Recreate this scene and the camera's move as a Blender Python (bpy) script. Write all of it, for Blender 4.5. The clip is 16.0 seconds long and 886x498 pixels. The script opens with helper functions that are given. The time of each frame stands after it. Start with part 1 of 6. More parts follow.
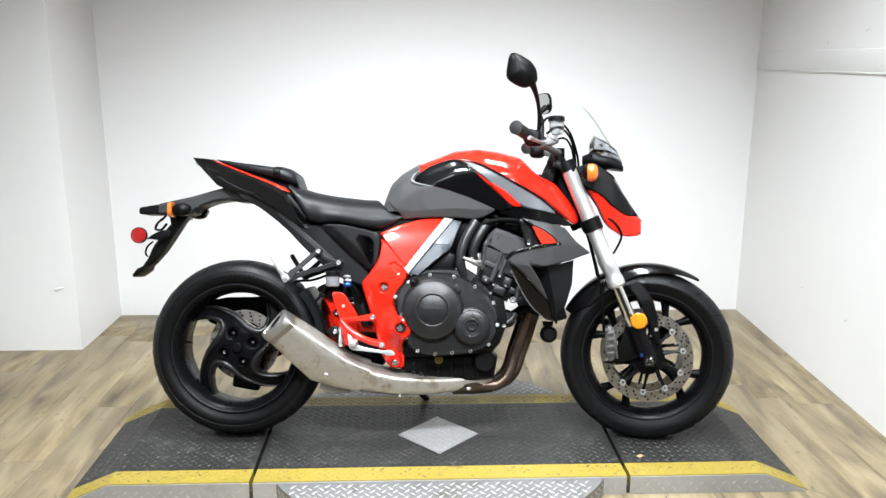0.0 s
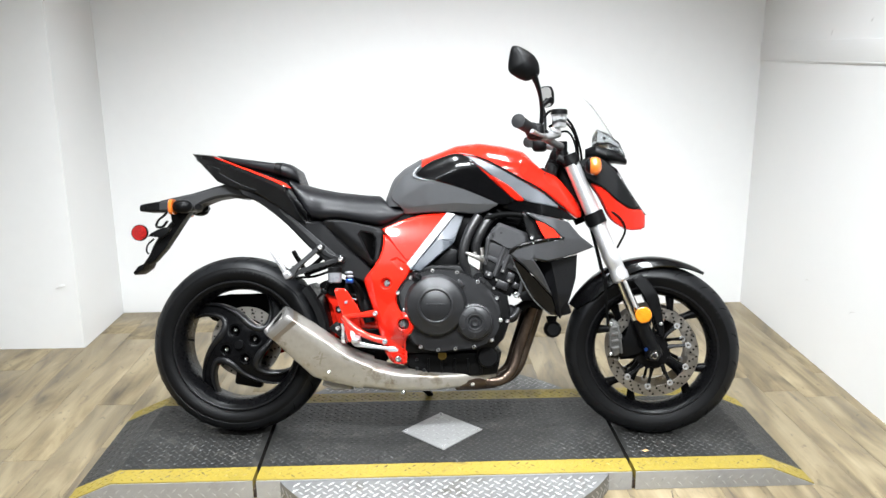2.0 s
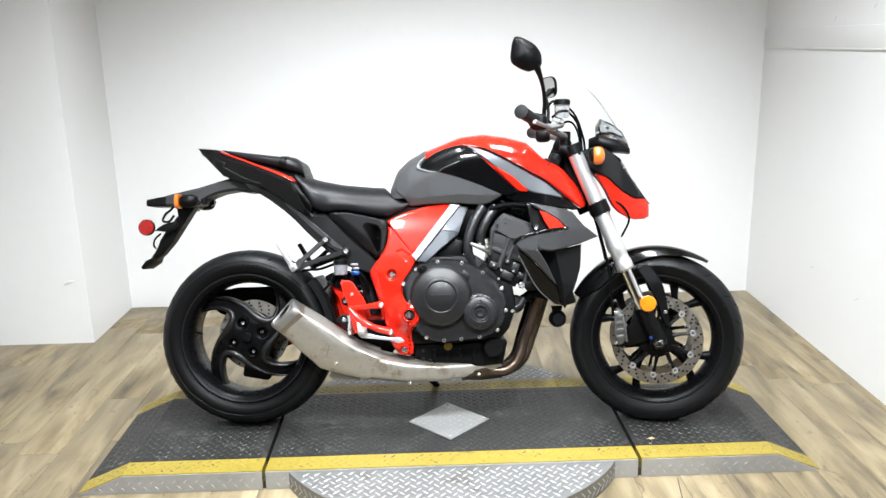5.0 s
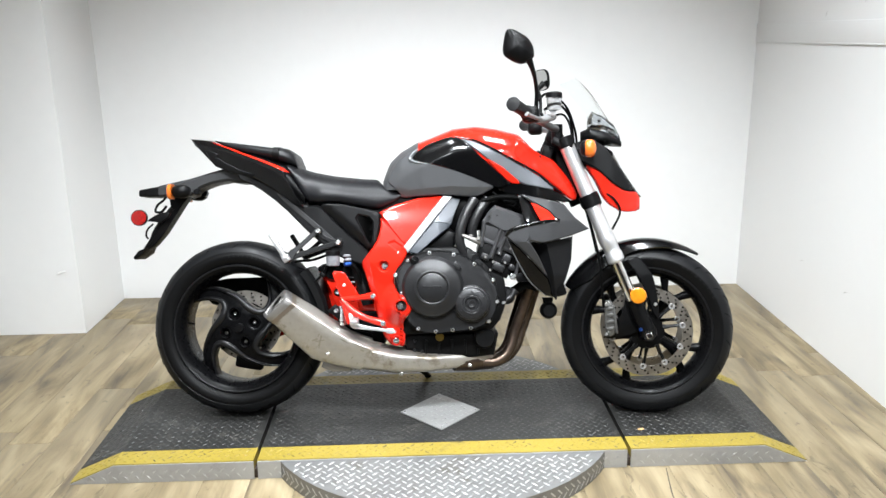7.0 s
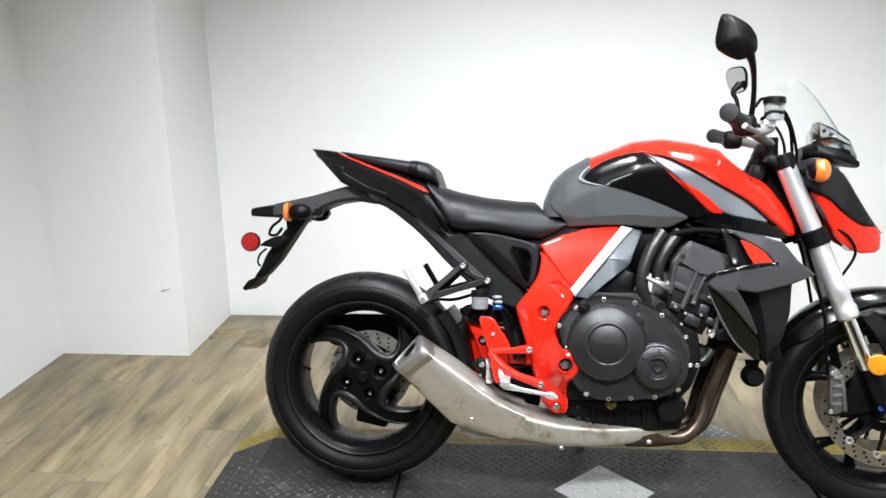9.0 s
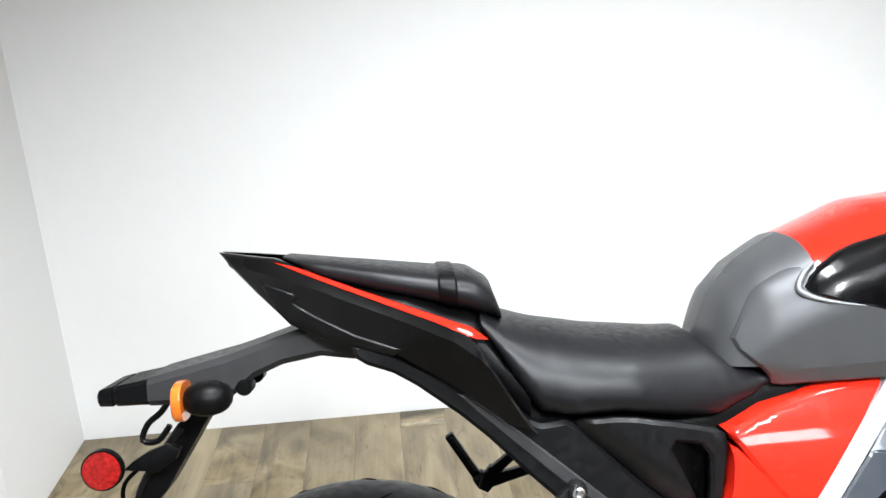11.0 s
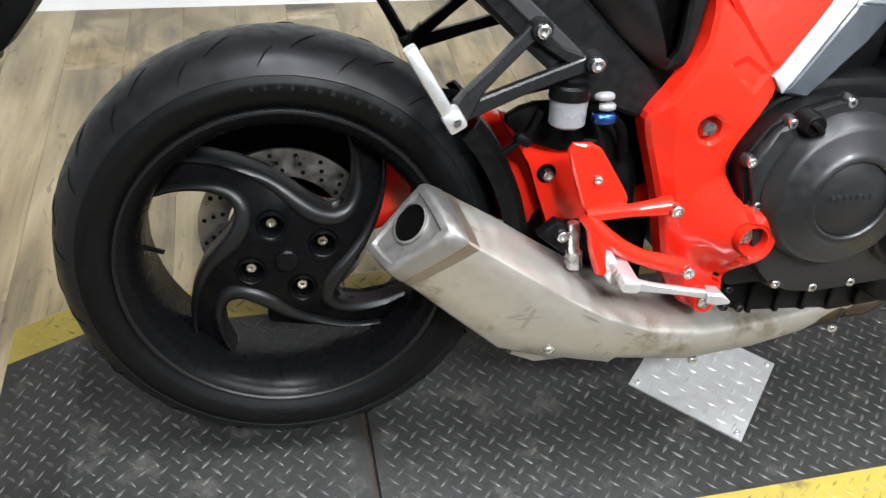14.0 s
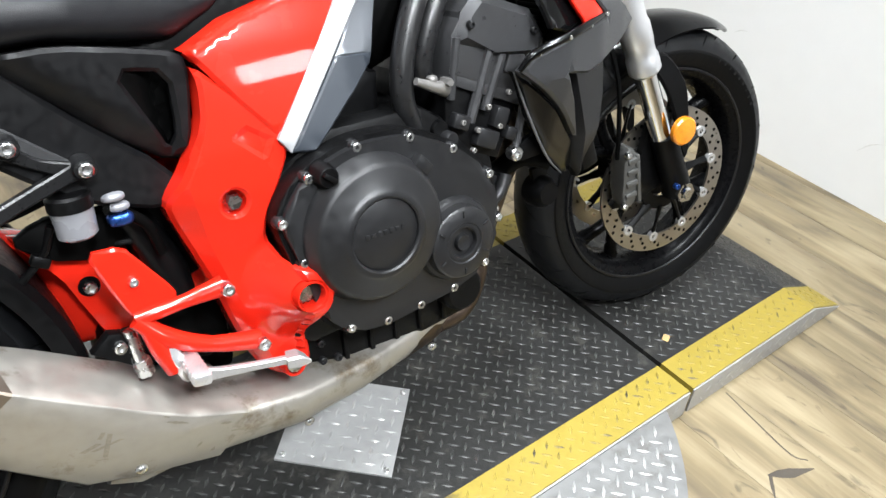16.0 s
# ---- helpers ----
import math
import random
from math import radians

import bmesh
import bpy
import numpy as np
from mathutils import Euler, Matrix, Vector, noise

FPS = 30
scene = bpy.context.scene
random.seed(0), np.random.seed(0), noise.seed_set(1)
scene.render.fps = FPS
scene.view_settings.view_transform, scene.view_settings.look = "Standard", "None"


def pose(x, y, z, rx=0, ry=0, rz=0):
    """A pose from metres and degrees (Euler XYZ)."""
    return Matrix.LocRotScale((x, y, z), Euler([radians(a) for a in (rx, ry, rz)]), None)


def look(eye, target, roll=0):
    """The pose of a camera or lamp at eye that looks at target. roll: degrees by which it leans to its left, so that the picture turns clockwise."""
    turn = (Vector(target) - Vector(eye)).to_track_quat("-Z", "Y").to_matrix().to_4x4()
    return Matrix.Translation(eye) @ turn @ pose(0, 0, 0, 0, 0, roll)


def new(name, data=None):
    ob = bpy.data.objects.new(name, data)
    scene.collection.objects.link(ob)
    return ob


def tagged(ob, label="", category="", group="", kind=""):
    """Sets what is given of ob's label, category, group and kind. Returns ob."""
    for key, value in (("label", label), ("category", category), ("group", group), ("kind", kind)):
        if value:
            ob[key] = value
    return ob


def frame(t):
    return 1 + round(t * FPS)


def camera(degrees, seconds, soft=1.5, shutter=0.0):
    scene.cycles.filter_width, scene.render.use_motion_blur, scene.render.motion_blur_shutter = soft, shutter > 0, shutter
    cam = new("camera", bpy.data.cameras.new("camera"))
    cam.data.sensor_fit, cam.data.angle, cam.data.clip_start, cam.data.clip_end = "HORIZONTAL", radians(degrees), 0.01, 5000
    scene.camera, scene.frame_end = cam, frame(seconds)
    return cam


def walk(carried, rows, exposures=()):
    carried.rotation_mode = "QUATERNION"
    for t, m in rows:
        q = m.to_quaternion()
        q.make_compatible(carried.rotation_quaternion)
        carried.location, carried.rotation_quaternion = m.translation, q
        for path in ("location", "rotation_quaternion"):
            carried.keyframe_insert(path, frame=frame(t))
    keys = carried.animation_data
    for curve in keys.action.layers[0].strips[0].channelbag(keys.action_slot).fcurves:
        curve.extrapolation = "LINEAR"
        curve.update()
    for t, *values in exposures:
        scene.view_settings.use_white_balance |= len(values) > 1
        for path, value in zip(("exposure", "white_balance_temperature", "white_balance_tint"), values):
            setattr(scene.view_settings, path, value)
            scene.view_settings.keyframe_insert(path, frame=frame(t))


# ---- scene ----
cam = camera(58.0, 16.0)
PATH = [
    (0, (-0.082, -2.637, 1.386), (-0.01, -0.694, 0.919), 0.1),
    (0.5, (-0.082, -2.629, 1.387), (-0.008, -0.687, 0.916), -0),
    (1, (-0.083, -2.624, 1.385), (-0.014, -0.681, 0.913), -0.1),
    (1.5, (-0.081, -2.621, 1.386), (-0.011, -0.68, 0.906), -0.1),
    (2, (-0.082, -2.618, 1.386), (-0.016, -0.678, 0.904), -0.4),
    (2.5, (-0.079, -2.613, 1.381), (-0.008, -0.677, 0.886), -0.8),
    (3, (-0.081, -2.607, 1.384), (-0.019, -0.671, 0.887), -1.2),
    (3.5, (-0.079, -2.603, 1.383), (-0.017, -0.667, 0.885), -0.8),
    (6, (-0.077, -2.651, 1.385), (-0.032, -0.715, 0.884), -1.4),
    (6.5, (-0.074, -2.647, 1.378), (-0.007, -0.723, 0.835), -1),
    (7, (-0.073, -2.648, 1.382), (-0.007, -0.717, 0.866), -0.8),
    (7.5, (-0.081, -2.637, 1.377), (-0.008, -0.706, 0.863), -0.5),
    (8, (-0.138, -2.588, 1.360), (-0.022, -0.665, 0.822), -0.3),
    (8.5, (-0.233, -2.447, 1.347), (-0.149, -0.536, 0.761), -1.8),
    (9, (-0.268, -2.097, 1.366), (-0.445, -0.174, 0.843), -0.9),
    (9.4, (-0.365, -1.812, 1.354), (-0.5, 0.126, 0.877), -1.8),
    (9.5, (-0.398, -1.744, 1.362), (-0.489, 0.181, 0.827), -3.3),
    (9.7, (-0.439, -1.598, 1.385), (-0.433, 0.326, 0.840), -4.1),
    (11.8, (-0.701, -0.717, 1.335), (-0.55, 1.127, 0.576), -2.6),
    (12, (-0.7049, -0.7381, 1.3138), (-0.5589, 1.0797, 0.4926), -2.15),
    (12.5, (-0.6965, -0.7456, 1.2448), (-0.5182, 0.9440, 0.1897), -0.27),
    (13, (-0.7332, -0.7559, 1.2014), (-0.4601, 0.7865, -0.0423), 3.15),
    (13.5, (-0.7334, -0.7603, 1.1708), (-0.4392, 0.6986, -0.1653), 4.84),
    (14, (-0.7256, -0.7621, 1.1672), (-0.3177, 0.6509, -0.1882), 5.71),
    (14.5, (-0.658, -0.77, 1.176), (-0.028, 0.564, -0.174), 5.6),
    (15, (-0.608, -0.795, 1.173), (0.223, 0.478, -0.126), 5),
    (15.5, (-0.561, -0.797, 1.179), (0.398, 0.443, -0.064), 5.1),
    (16, (-0.525, -0.808, 1.196), (0.535, 0.388, -0.006), 5.8),
]
walk(cam, [(t, look(eye, target, roll)) for t, eye, target, roll in PATH], exposures=[(0.0, 0.08), (3.5, 0.2), (6.0, 0.05), (7.5, 0.0), (8.5, -0.08), (9.5, 0.0), (12.0, 0.0), (13.0, 0.02), (14.0, 0.02), (15.0, -0.02), (16.0, -0.04)])

from mathutils.geometry import delaunay_2d_cdt

# ---- light ----
FLOOR = 0.0
DECK = 0.065  # top of the lift platform
world = bpy.data.worlds.new("world")
scene.world = world
world.use_nodes = True
world.node_tree.nodes["Background"].inputs[0].default_value = (0.8, 0.85, 0.9, 1)
world.node_tree.nodes["Background"].inputs[1].default_value = 0.02


def lamp(eye, target, sx, sy, watts, spread=180):
    """An unseen lamp panel, on the ceiling or as added fill, level or tipped towards the booth."""
    data = bpy.data.lights.new("unseen_lamp", "AREA")
    data.shape, data.size, data.size_y, data.energy = "RECTANGLE", sx, sy, watts
    data.color = (0.91, 0.96, 1.0)
    data.spread = radians(spread)
    new("unseen_lamp", data).matrix_world = look(eye, target)


for side in (-1, 1):
    lamp((side * 0.62, -0.1, 2.68), (side * 0.62, -0.08, 0.0), 0.32, 0.8, 36, 118)
    lamp((side * 0.55, -1.75, 2.66), (side * 0.45, 0.25, 0.35), 0.30, 0.45, 29, 80)
    # fill pair added out of view in front, below ceiling height
    lamp((side * 1.2, -3.1, 2.25), (side * 0.3, 0.3, 0.5), 0.45, 0.3, 13)
scene.view_settings.exposure = 0.0


# ---- materials ----
def material(name, base, rough, metal=0.0, vary=0.12, scale=25.0, bump=0.0, bump_scale=200.0, coat=0.0, dirt=None, dirt_at=0.62, stretch=(1, 1, 1), shine=0.5, coat_rough=0.06):
    """A surface with tone, gloss and relief varied at a broad and a fine scale."""
    m = bpy.data.materials.new(name)
    m.use_nodes = True
    n, link = m.node_tree.nodes, m.node_tree.links.new
    bsdf = n["Principled BSDF"]
    at = n.new("ShaderNodeTexCoord")
    map_ = n.new("ShaderNodeMapping")
    map_.inputs["Scale"].default_value = stretch
    link(at.outputs["Object"], map_.inputs[0])
    broad, fine = n.new("ShaderNodeTexNoise"), n.new("ShaderNodeTexNoise")
    broad.inputs["Scale"].default_value, broad.inputs["Detail"].default_value = scale * 0.25, 4
    fine.inputs["Scale"].default_value, fine.inputs["Detail"].default_value = scale * 4, 6
    link(map_.outputs[0], broad.inputs[0]), link(map_.outputs[0], fine.inputs[0])
    add = n.new("ShaderNodeMath")
    add.operation = "MULTIPLY_ADD"
    link(fine.outputs[0], add.inputs[0])
    add.inputs[1].default_value = 0.5
    half = n.new("ShaderNodeMath")
    half.operation = "MULTIPLY"
    half.inputs[1].default_value = 0.5
    link(broad.outputs[0], half.inputs[0]), link(half.outputs[0], add.inputs[2])
    ramp = n.new("ShaderNodeMapRange")
    ramp.inputs[1].default_value, ramp.inputs[2].default_value = 0.3, 0.7
    ramp.inputs[3].default_value, ramp.inputs[4].default_value = 1 - vary, 1 + vary
    link(add.outputs[0], ramp.inputs[0])
    tone = n.new("ShaderNodeVectorMath")
    tone.operation = "SCALE"
    tone.inputs[0].default_value = base
    link(ramp.outputs[0], tone.inputs["Scale"])
    colour = tone.outputs[0]
    if dirt:
        spots = n.new("ShaderNodeTexNoise")
        spots.inputs["Scale"].default_value, spots.inputs["Detail"].default_value = scale * 0.6, 8
        spots.inputs["Roughness"].default_value = 0.7
        link(map_.outputs[0], spots.inputs[0])
        cut = n.new("ShaderNodeMapRange")
        cut.inputs[1].default_value, cut.inputs[2].default_value = dirt_at, dirt_at + 0.12
        link(spots.outputs[0], cut.inputs[0])
        mix = n.new("ShaderNodeMix")
        mix.data_type = "RGBA"
        mix.inputs[7].default_value = (*dirt, 1)
        link(cut.outputs[0], mix.inputs[0]), link(colour, mix.inputs[6])
        colour = mix.outputs[2]
    link(colour, bsdf.inputs["Base Color"])
    gloss = n.new("ShaderNodeMapRange")
    gloss.inputs[1].default_value, gloss.inputs[2].default_value = 0.3, 0.7
    gloss.inputs[3].default_value, gloss.inputs[4].default_value = max(0.02, rough - 0.25 * rough), min(1, rough + 0.25 * rough)
    link(fine.outputs[0], gloss.inputs[0]), link(gloss.outputs[0], bsdf.inputs["Roughness"])
    bsdf.inputs["Metallic"].default_value = metal
    bsdf.inputs["Specular IOR Level"].default_value = shine
    bsdf.inputs["Coat Weight"].default_value = coat
    bsdf.inputs["Coat Roughness"].default_value = coat_rough
    if bump:
        grain, relief = n.new("ShaderNodeTexNoise"), n.new("ShaderNodeBump")
        grain.inputs["Scale"].default_value, grain.inputs["Detail"].default_value = bump_scale, 4
        relief.inputs["Strength"].default_value, relief.inputs["Distance"].default_value = bump, 0.002
        link(map_.outputs[0], grain.inputs[0]), link(grain.outputs[0], relief.inputs["Height"])
        link(relief.outputs[0], bsdf.inputs["Normal"])
    return m


def glass(name, tint, rough=0.02, alpha=1.0, ior=1.45):
    m = bpy.data.materials.new(name)
    m.use_nodes = True
    b = m.node_tree.nodes["Principled BSDF"]
    b.inputs["Base Color"].default_value = (*tint, 1)
    b.inputs["Roughness"].default_value = rough
    b.inputs["Transmission Weight"].default_value = alpha
    b.inputs["IOR"].default_value = ior
    return m


RED = material("red_paint", (0.50, 0.014, 0.006), 0.24, vary=0.02, scale=3, shine=0.08, coat=0.6, coat_rough=0.045)
BLACK_GLOSS = material("black_paint", (0.0018, 0.0018, 0.002), 0.2, vary=0.1, coat=0.3, coat_rough=0.05, shine=0.15)
BLACK_TAIL = material("polished_black_paint", (0.002, 0.002, 0.0022), 0.18, vary=0.05, scale=200, coat=0.3, coat_rough=0.06, shine=0.2)
FRAME_GREY = material("satin_frame_grey", (0.0040, 0.0040, 0.0044), 0.40, vary=0.1, bump=0.06, bump_scale=700, shine=0.2)
GRIP_RUBBER = material("grey_grip_rubber", (0.011, 0.011, 0.0115), 0.6, vary=0.15, scale=90, bump=0.25, bump_scale=500, shine=0.2)
HANGER = material("satin_grey_casting", (0.009, 0.009, 0.0095), 0.34, 0.3, vary=0.12, scale=120, shine=0.35)
PLASTIC_GREY = material("weathered_grey_plastic", (0.022, 0.022, 0.023), 0.45, vary=0.12, bump=0.12, bump_scale=700, shine=0.3)
GREY_MATT = material("graphite_paint", (0.088, 0.0895, 0.094), 0.42, 0.6, scale=160, vary=0.04, bump=0.03, bump_scale=900, shine=0.35)
GREY_DARK = material("dark_grey_plastic", (0.004, 0.0041, 0.0045), 0.4, vary=0.1, bump=0.1, bump_scale=700, shine=0.2)
BLACK_SATIN = material("black_plastic", (0.0018, 0.0018, 0.002), 0.42, vary=0.15, bump=0.08, bump_scale=600, shine=0.13)
BLACK_DEEP = material("black_hose_and_hollow", (0.0015, 0.0015, 0.0015), 0.5, vary=0.2, bump=0.05, shine=0.04)
VINYL = material("seat_vinyl", (0.005, 0.005, 0.006), 0.42, vary=0.1, bump=0.12, bump_scale=700, shine=0.25)
SILVER_PAINT = material("silver_paint", (0.34, 0.34, 0.35), 0.42, 0.25, vary=0.05, coat=0.2)
SLATE_PAINT = material("slate_paint", (0.028, 0.033, 0.041), 0.38, 0.2, vary=0.06, coat=0.4, coat_rough=0.1)
PEWTER = material("pewter_paint", (0.13, 0.138, 0.152), 0.34, 0.3, vary=0.05, scale=5, coat=0.6, coat_rough=0.06)
ENGINE = material("engine_casting", (0.0145, 0.0145, 0.0155), 0.37, 0.35, vary=0.12, bump=0.07, bump_scale=900, shine=0.45)
HEAD_GREY = material("grey_head_casting", (0.042, 0.042, 0.044), 0.36, 0.4, vary=0.12, bump=0.12, bump_scale=900, shine=0.5)
HOSE_RUBBER = material("satin_hose_rubber", (0.008, 0.008, 0.0085), 0.34, vary=0.15, scale=40, bump=0.04, bump_scale=500, shine=0.5)
ENGINE_DARK = material("black_engine_casting", (0.0025, 0.0025, 0.0027), 0.45, 0.0, vary=0.2, bump=0.2, bump_scale=500, shine=0.12)
STEEL = material("brushed_steel", (0.335, 0.315, 0.285), 0.43, 0.65, vary=0.16, scale=14, bump=0.06, bump_scale=500, dirt=(0.16, 0.128, 0.09), dirt_at=0.53)
STEEL_CAP = material("grey_exhaust_cap", (0.26, 0.25, 0.24), 0.45, 0.8, vary=0.12, bump=0.08)
HEADER = material("heat_stained_pipe", (0.085, 0.062, 0.048), 0.38, 0.9, vary=0.35, scale=18, dirt=(0.05, 0.035, 0.03), dirt_at=0.58)
ALLOY = material("bare_alloy", (0.62, 0.62, 0.63), 0.34, 0.8, vary=0.04, scale=240)
CHROME = material("polished_metal", (0.8, 0.8, 0.8), 0.12, 1.0, vary=0.04)
BOLT = material("zinc_bolt", (0.62, 0.62, 0.62), 0.28, 1.0, vary=0.15)
DISC = material("brake_steel", (0.42, 0.39, 0.35), 0.34, 1.0, vary=0.05, scale=16)
RUBBER = material("tyre_rubber", (0.0045, 0.0047, 0.0053), 0.44, vary=0.35, scale=14, bump=0.05, bump_scale=500, shine=0.2)
SIDEWALL = material("tyre_sidewall_rubber", (0.0025, 0.0025, 0.0027), 0.46, vary=0.3, scale=30, bump=0.06, bump_scale=500, shine=0.11)
RIM = material("black_wheel_paint", (0.0025, 0.0025, 0.0028), 0.3, vary=0.12, shine=0.07)
SPOKE = material("dark_grey_wheel_paint", (0.003, 0.003, 0.0033), 0.35, 0.1, vary=0.1, bump=0.05, bump_scale=700, shine=0.12)
RUBBER_PEG = material("brown_grey_caliper", (0.085, 0.084, 0.080), 0.42, 0.5, vary=0.12, bump=0.1)
AMBER = material("amber_lens", (0.52, 0.17, 0.008), 0.22, vary=0.4, scale=110, coat=0.8)
ORANGE = material("orange_lens", (0.52, 0.115, 0.012), 0.2, vary=0.3, scale=120, coat=0.8)
RED_LENS = material("red_reflector_lens", (0.22, 0.006, 0.005), 0.2, vary=0.75, scale=45, coat=0.9)
WHITE_PLASTIC = material("milky_plastic", (0.15, 0.15, 0.162), 0.3, vary=0.02, scale=6, coat=0.2)
BLUE_ALLOY = material("blue_anodised_metal", (0.03, 0.09, 0.35), 0.3, 0.9)
CLEAR = glass("clear_screen", (0.97, 0.98, 0.98), 0.08, ior=1.1)
LENS = glass("headlight_glass", (0.95, 0.97, 0.98), 0.03)
MIRROR = material("mirror_glass", (0.85, 0.86, 0.87), 0.02, 1.0, vary=0.01)

WALL = material("white_wall_paint", (0.75, 0.75, 0.745), 0.6, vary=0.02, scale=4, bump=0.08, bump_scale=120)
CEILING = material("pale_ceiling_paint", (0.6, 0.6, 0.595), 0.8, vary=0.03, scale=4)
SHOP = material("dark_workshop_wall", (0.07, 0.07, 0.072), 0.7, vary=0.1, scale=4)
TREAD = material("aluminium_tread_plate", (0.20, 0.20, 0.196), 0.48, 0.5, vary=0.2, scale=14, bump=0.08, bump_scale=300, dirt=(0.13, 0.122, 0.105), dirt_at=0.56)
# paler copy of the tread plate: light from the front put into its colour
TREAD_BRIGHT = material("lit_aluminium_plate", (0.37, 0.37, 0.365), 0.5, 0.4, vary=0.15, scale=14, bump=0.08, bump_scale=300, dirt=(0.24, 0.23, 0.21), dirt_at=0.6)
LUG_BRIGHT = material("rubbed_bright_lugs", (0.45, 0.45, 0.445), 0.38, 0.6, vary=0.2, scale=30)
MAT_BLACK = material("worn_black_deck_paint", (0.016, 0.0158, 0.015), 0.45, vary=0.5, scale=30, bump=0.12, bump_scale=260, dirt=(0.045, 0.043, 0.038), dirt_at=0.54, shine=0.3)
LUG_BLACK = material("rubbed_deck_lugs", (0.030, 0.030, 0.029), 0.44, 0.1, vary=0.5, scale=20, dirt=(0.085, 0.082, 0.075), dirt_at=0.55)
YELLOW = material("worn_yellow_deck_paint", (0.255, 0.190, 0.026), 0.5, vary=0.15, scale=20, bump=0.08, dirt=(0.075, 0.056, 0.025), dirt_at=0.60)
YELLOW_LUG = material("chipped_yellow_lugs", (0.24, 0.178, 0.026), 0.5, vary=0.3, scale=30, dirt=(0.03, 0.025, 0.018), dirt_at=0.52)


def plank_material():
    """Wood-look vinyl: long grain, broad pale and brown drifts, its own tone for each plank."""
    m = bpy.data.materials.new("wood_look_plank")
    m.use_nodes = True
    n, link = m.node_tree.nodes, m.node_tree.links.new
    bsdf = n["Principled BSDF"]
    at, info = n.new("ShaderNodeTexCoord"), n.new("ShaderNodeObjectInfo")
    move = n.new("ShaderNodeVectorMath")
    move.operation = "MULTIPLY_ADD"
    move.inputs[1].default_value, move.inputs[2].default_value = (37, 61, 13), (0, 0, 0)
    link(info.outputs["Random"], move.inputs[0])
    add = n.new("ShaderNodeVectorMath")
    link(at.outputs["Object"], add.inputs[0]), link(move.outputs[0], add.inputs[1])

    def grain(stretch, scale, detail, twist=0.0):
        map_, tex = n.new("ShaderNodeMapping"), n.new("ShaderNodeTexNoise")
        map_.inputs["Scale"].default_value = stretch
        tex.inputs["Scale"].default_value, tex.inputs["Detail"].default_value, tex.inputs["Distortion"].default_value = scale, detail, twist
        link(add.outputs[0], map_.inputs[0]), link(map_.outputs[0], tex.inputs[0])
        return tex.outputs[0]

    drift = grain((9, 2.0, 1), 1.0, 9, 1.2)
    fine = grain((60, 2.5, 1), 1.0, 8, 0.5)
    ramp = n.new("ShaderNodeValToRGB")
    e = ramp.color_ramp.elements
    e[0].position, e[0].color = 0.30, (0.075, 0.058, 0.039, 1)
    e[1].position, e[1].color = 0.72, (0.36, 0.295, 0.185, 1)
    mid = e.new(0.48)
    mid.color = (0.205, 0.160, 0.092, 1)
    mix = n.new("ShaderNodeMath")
    mix.operation = "MULTIPLY_ADD"
    mix.inputs[1].default_value = 0.28
    part_ = n.new("ShaderNodeMath")
    part_.operation = "MULTIPLY"
    part_.inputs[1].default_value = 0.72
    link(drift, part_.inputs[0]), link(fine, mix.inputs[0]), link(part_.outputs[0], mix.inputs[2])
    link(mix.outputs[0], ramp.inputs[0])
    tone = n.new("ShaderNodeMapRange")
    tone.inputs[3].default_value, tone.inputs[4].default_value = 0.88, 1.10
    link(info.outputs["Random"], tone.inputs[0])
    out = n.new("ShaderNodeVectorMath")
    out.operation = "SCALE"
    link(ramp.outputs[0], out.inputs[0]), link(tone.outputs[0], out.inputs["Scale"])
    # dark flecks and worn spots
    fleck = grain((26, 9, 1), 1.0, 8, 2.0)
    cut = n.new("ShaderNodeMapRange")
    cut.inputs[1].default_value, cut.inputs[2].default_value, cut.inputs[4].default_value = 0.62, 0.72, 0.55
    link(fleck, cut.inputs[0])
    spot = n.new("ShaderNodeMix")
    spot.data_type = "RGBA"
    spot.inputs[7].default_value = (0.05, 0.038, 0.026, 1)
    link(cut.outputs[0], spot.inputs[0]), link(out.outputs[0], spot.inputs[6])
    link(spot.outputs[2], bsdf.inputs["Base Color"])
    gloss = n.new("ShaderNodeMapRange")
    gloss.inputs[3].default_value, gloss.inputs[4].default_value = 0.32, 0.55
    link(fine, gloss.inputs[0]), link(gloss.outputs[0], bsdf.inputs["Roughness"])
    relief = n.new("ShaderNodeBump")
    relief.inputs["Strength"].default_value, relief.inputs["Distance"].default_value = 0.15, 0.001
    link(fine, relief.inputs["Height"]), link(relief.outputs[0], bsdf.inputs["Normal"])
    return m


PLANK = plank_material()


# ---- mesh builders ----
RAKE = radians(25)
STEER = Matrix.Translation((0.8215, 0, 0)) @ Matrix.Rotation(radians(-9), 4, Vector((-math.sin(RAKE), 0, math.cos(RAKE)))) @ Matrix.Translation((-0.8215, 0, 0))


def part(name, bm, mat, parent=None, label="", turned=False, sharp=38):
    """Links a bmesh as one mesh object under a thing or a part."""
    if turned:
        bm.transform(STEER)
    bmesh.ops.recalc_face_normals(bm, faces=bm.faces)
    limit = radians(sharp)
    for f in bm.faces:
        f.smooth = True
    for e in bm.edges:
        e.smooth = not (len(e.link_faces) == 2 and e.calc_face_angle(0) > limit)
    me = bpy.data.meshes.new(name)
    bm.to_mesh(me)
    bm.free()
    me.materials.append(mat)
    ob = new(name, me)
    ob.parent = parent
    if label:
        ob["label"] = label
    return ob


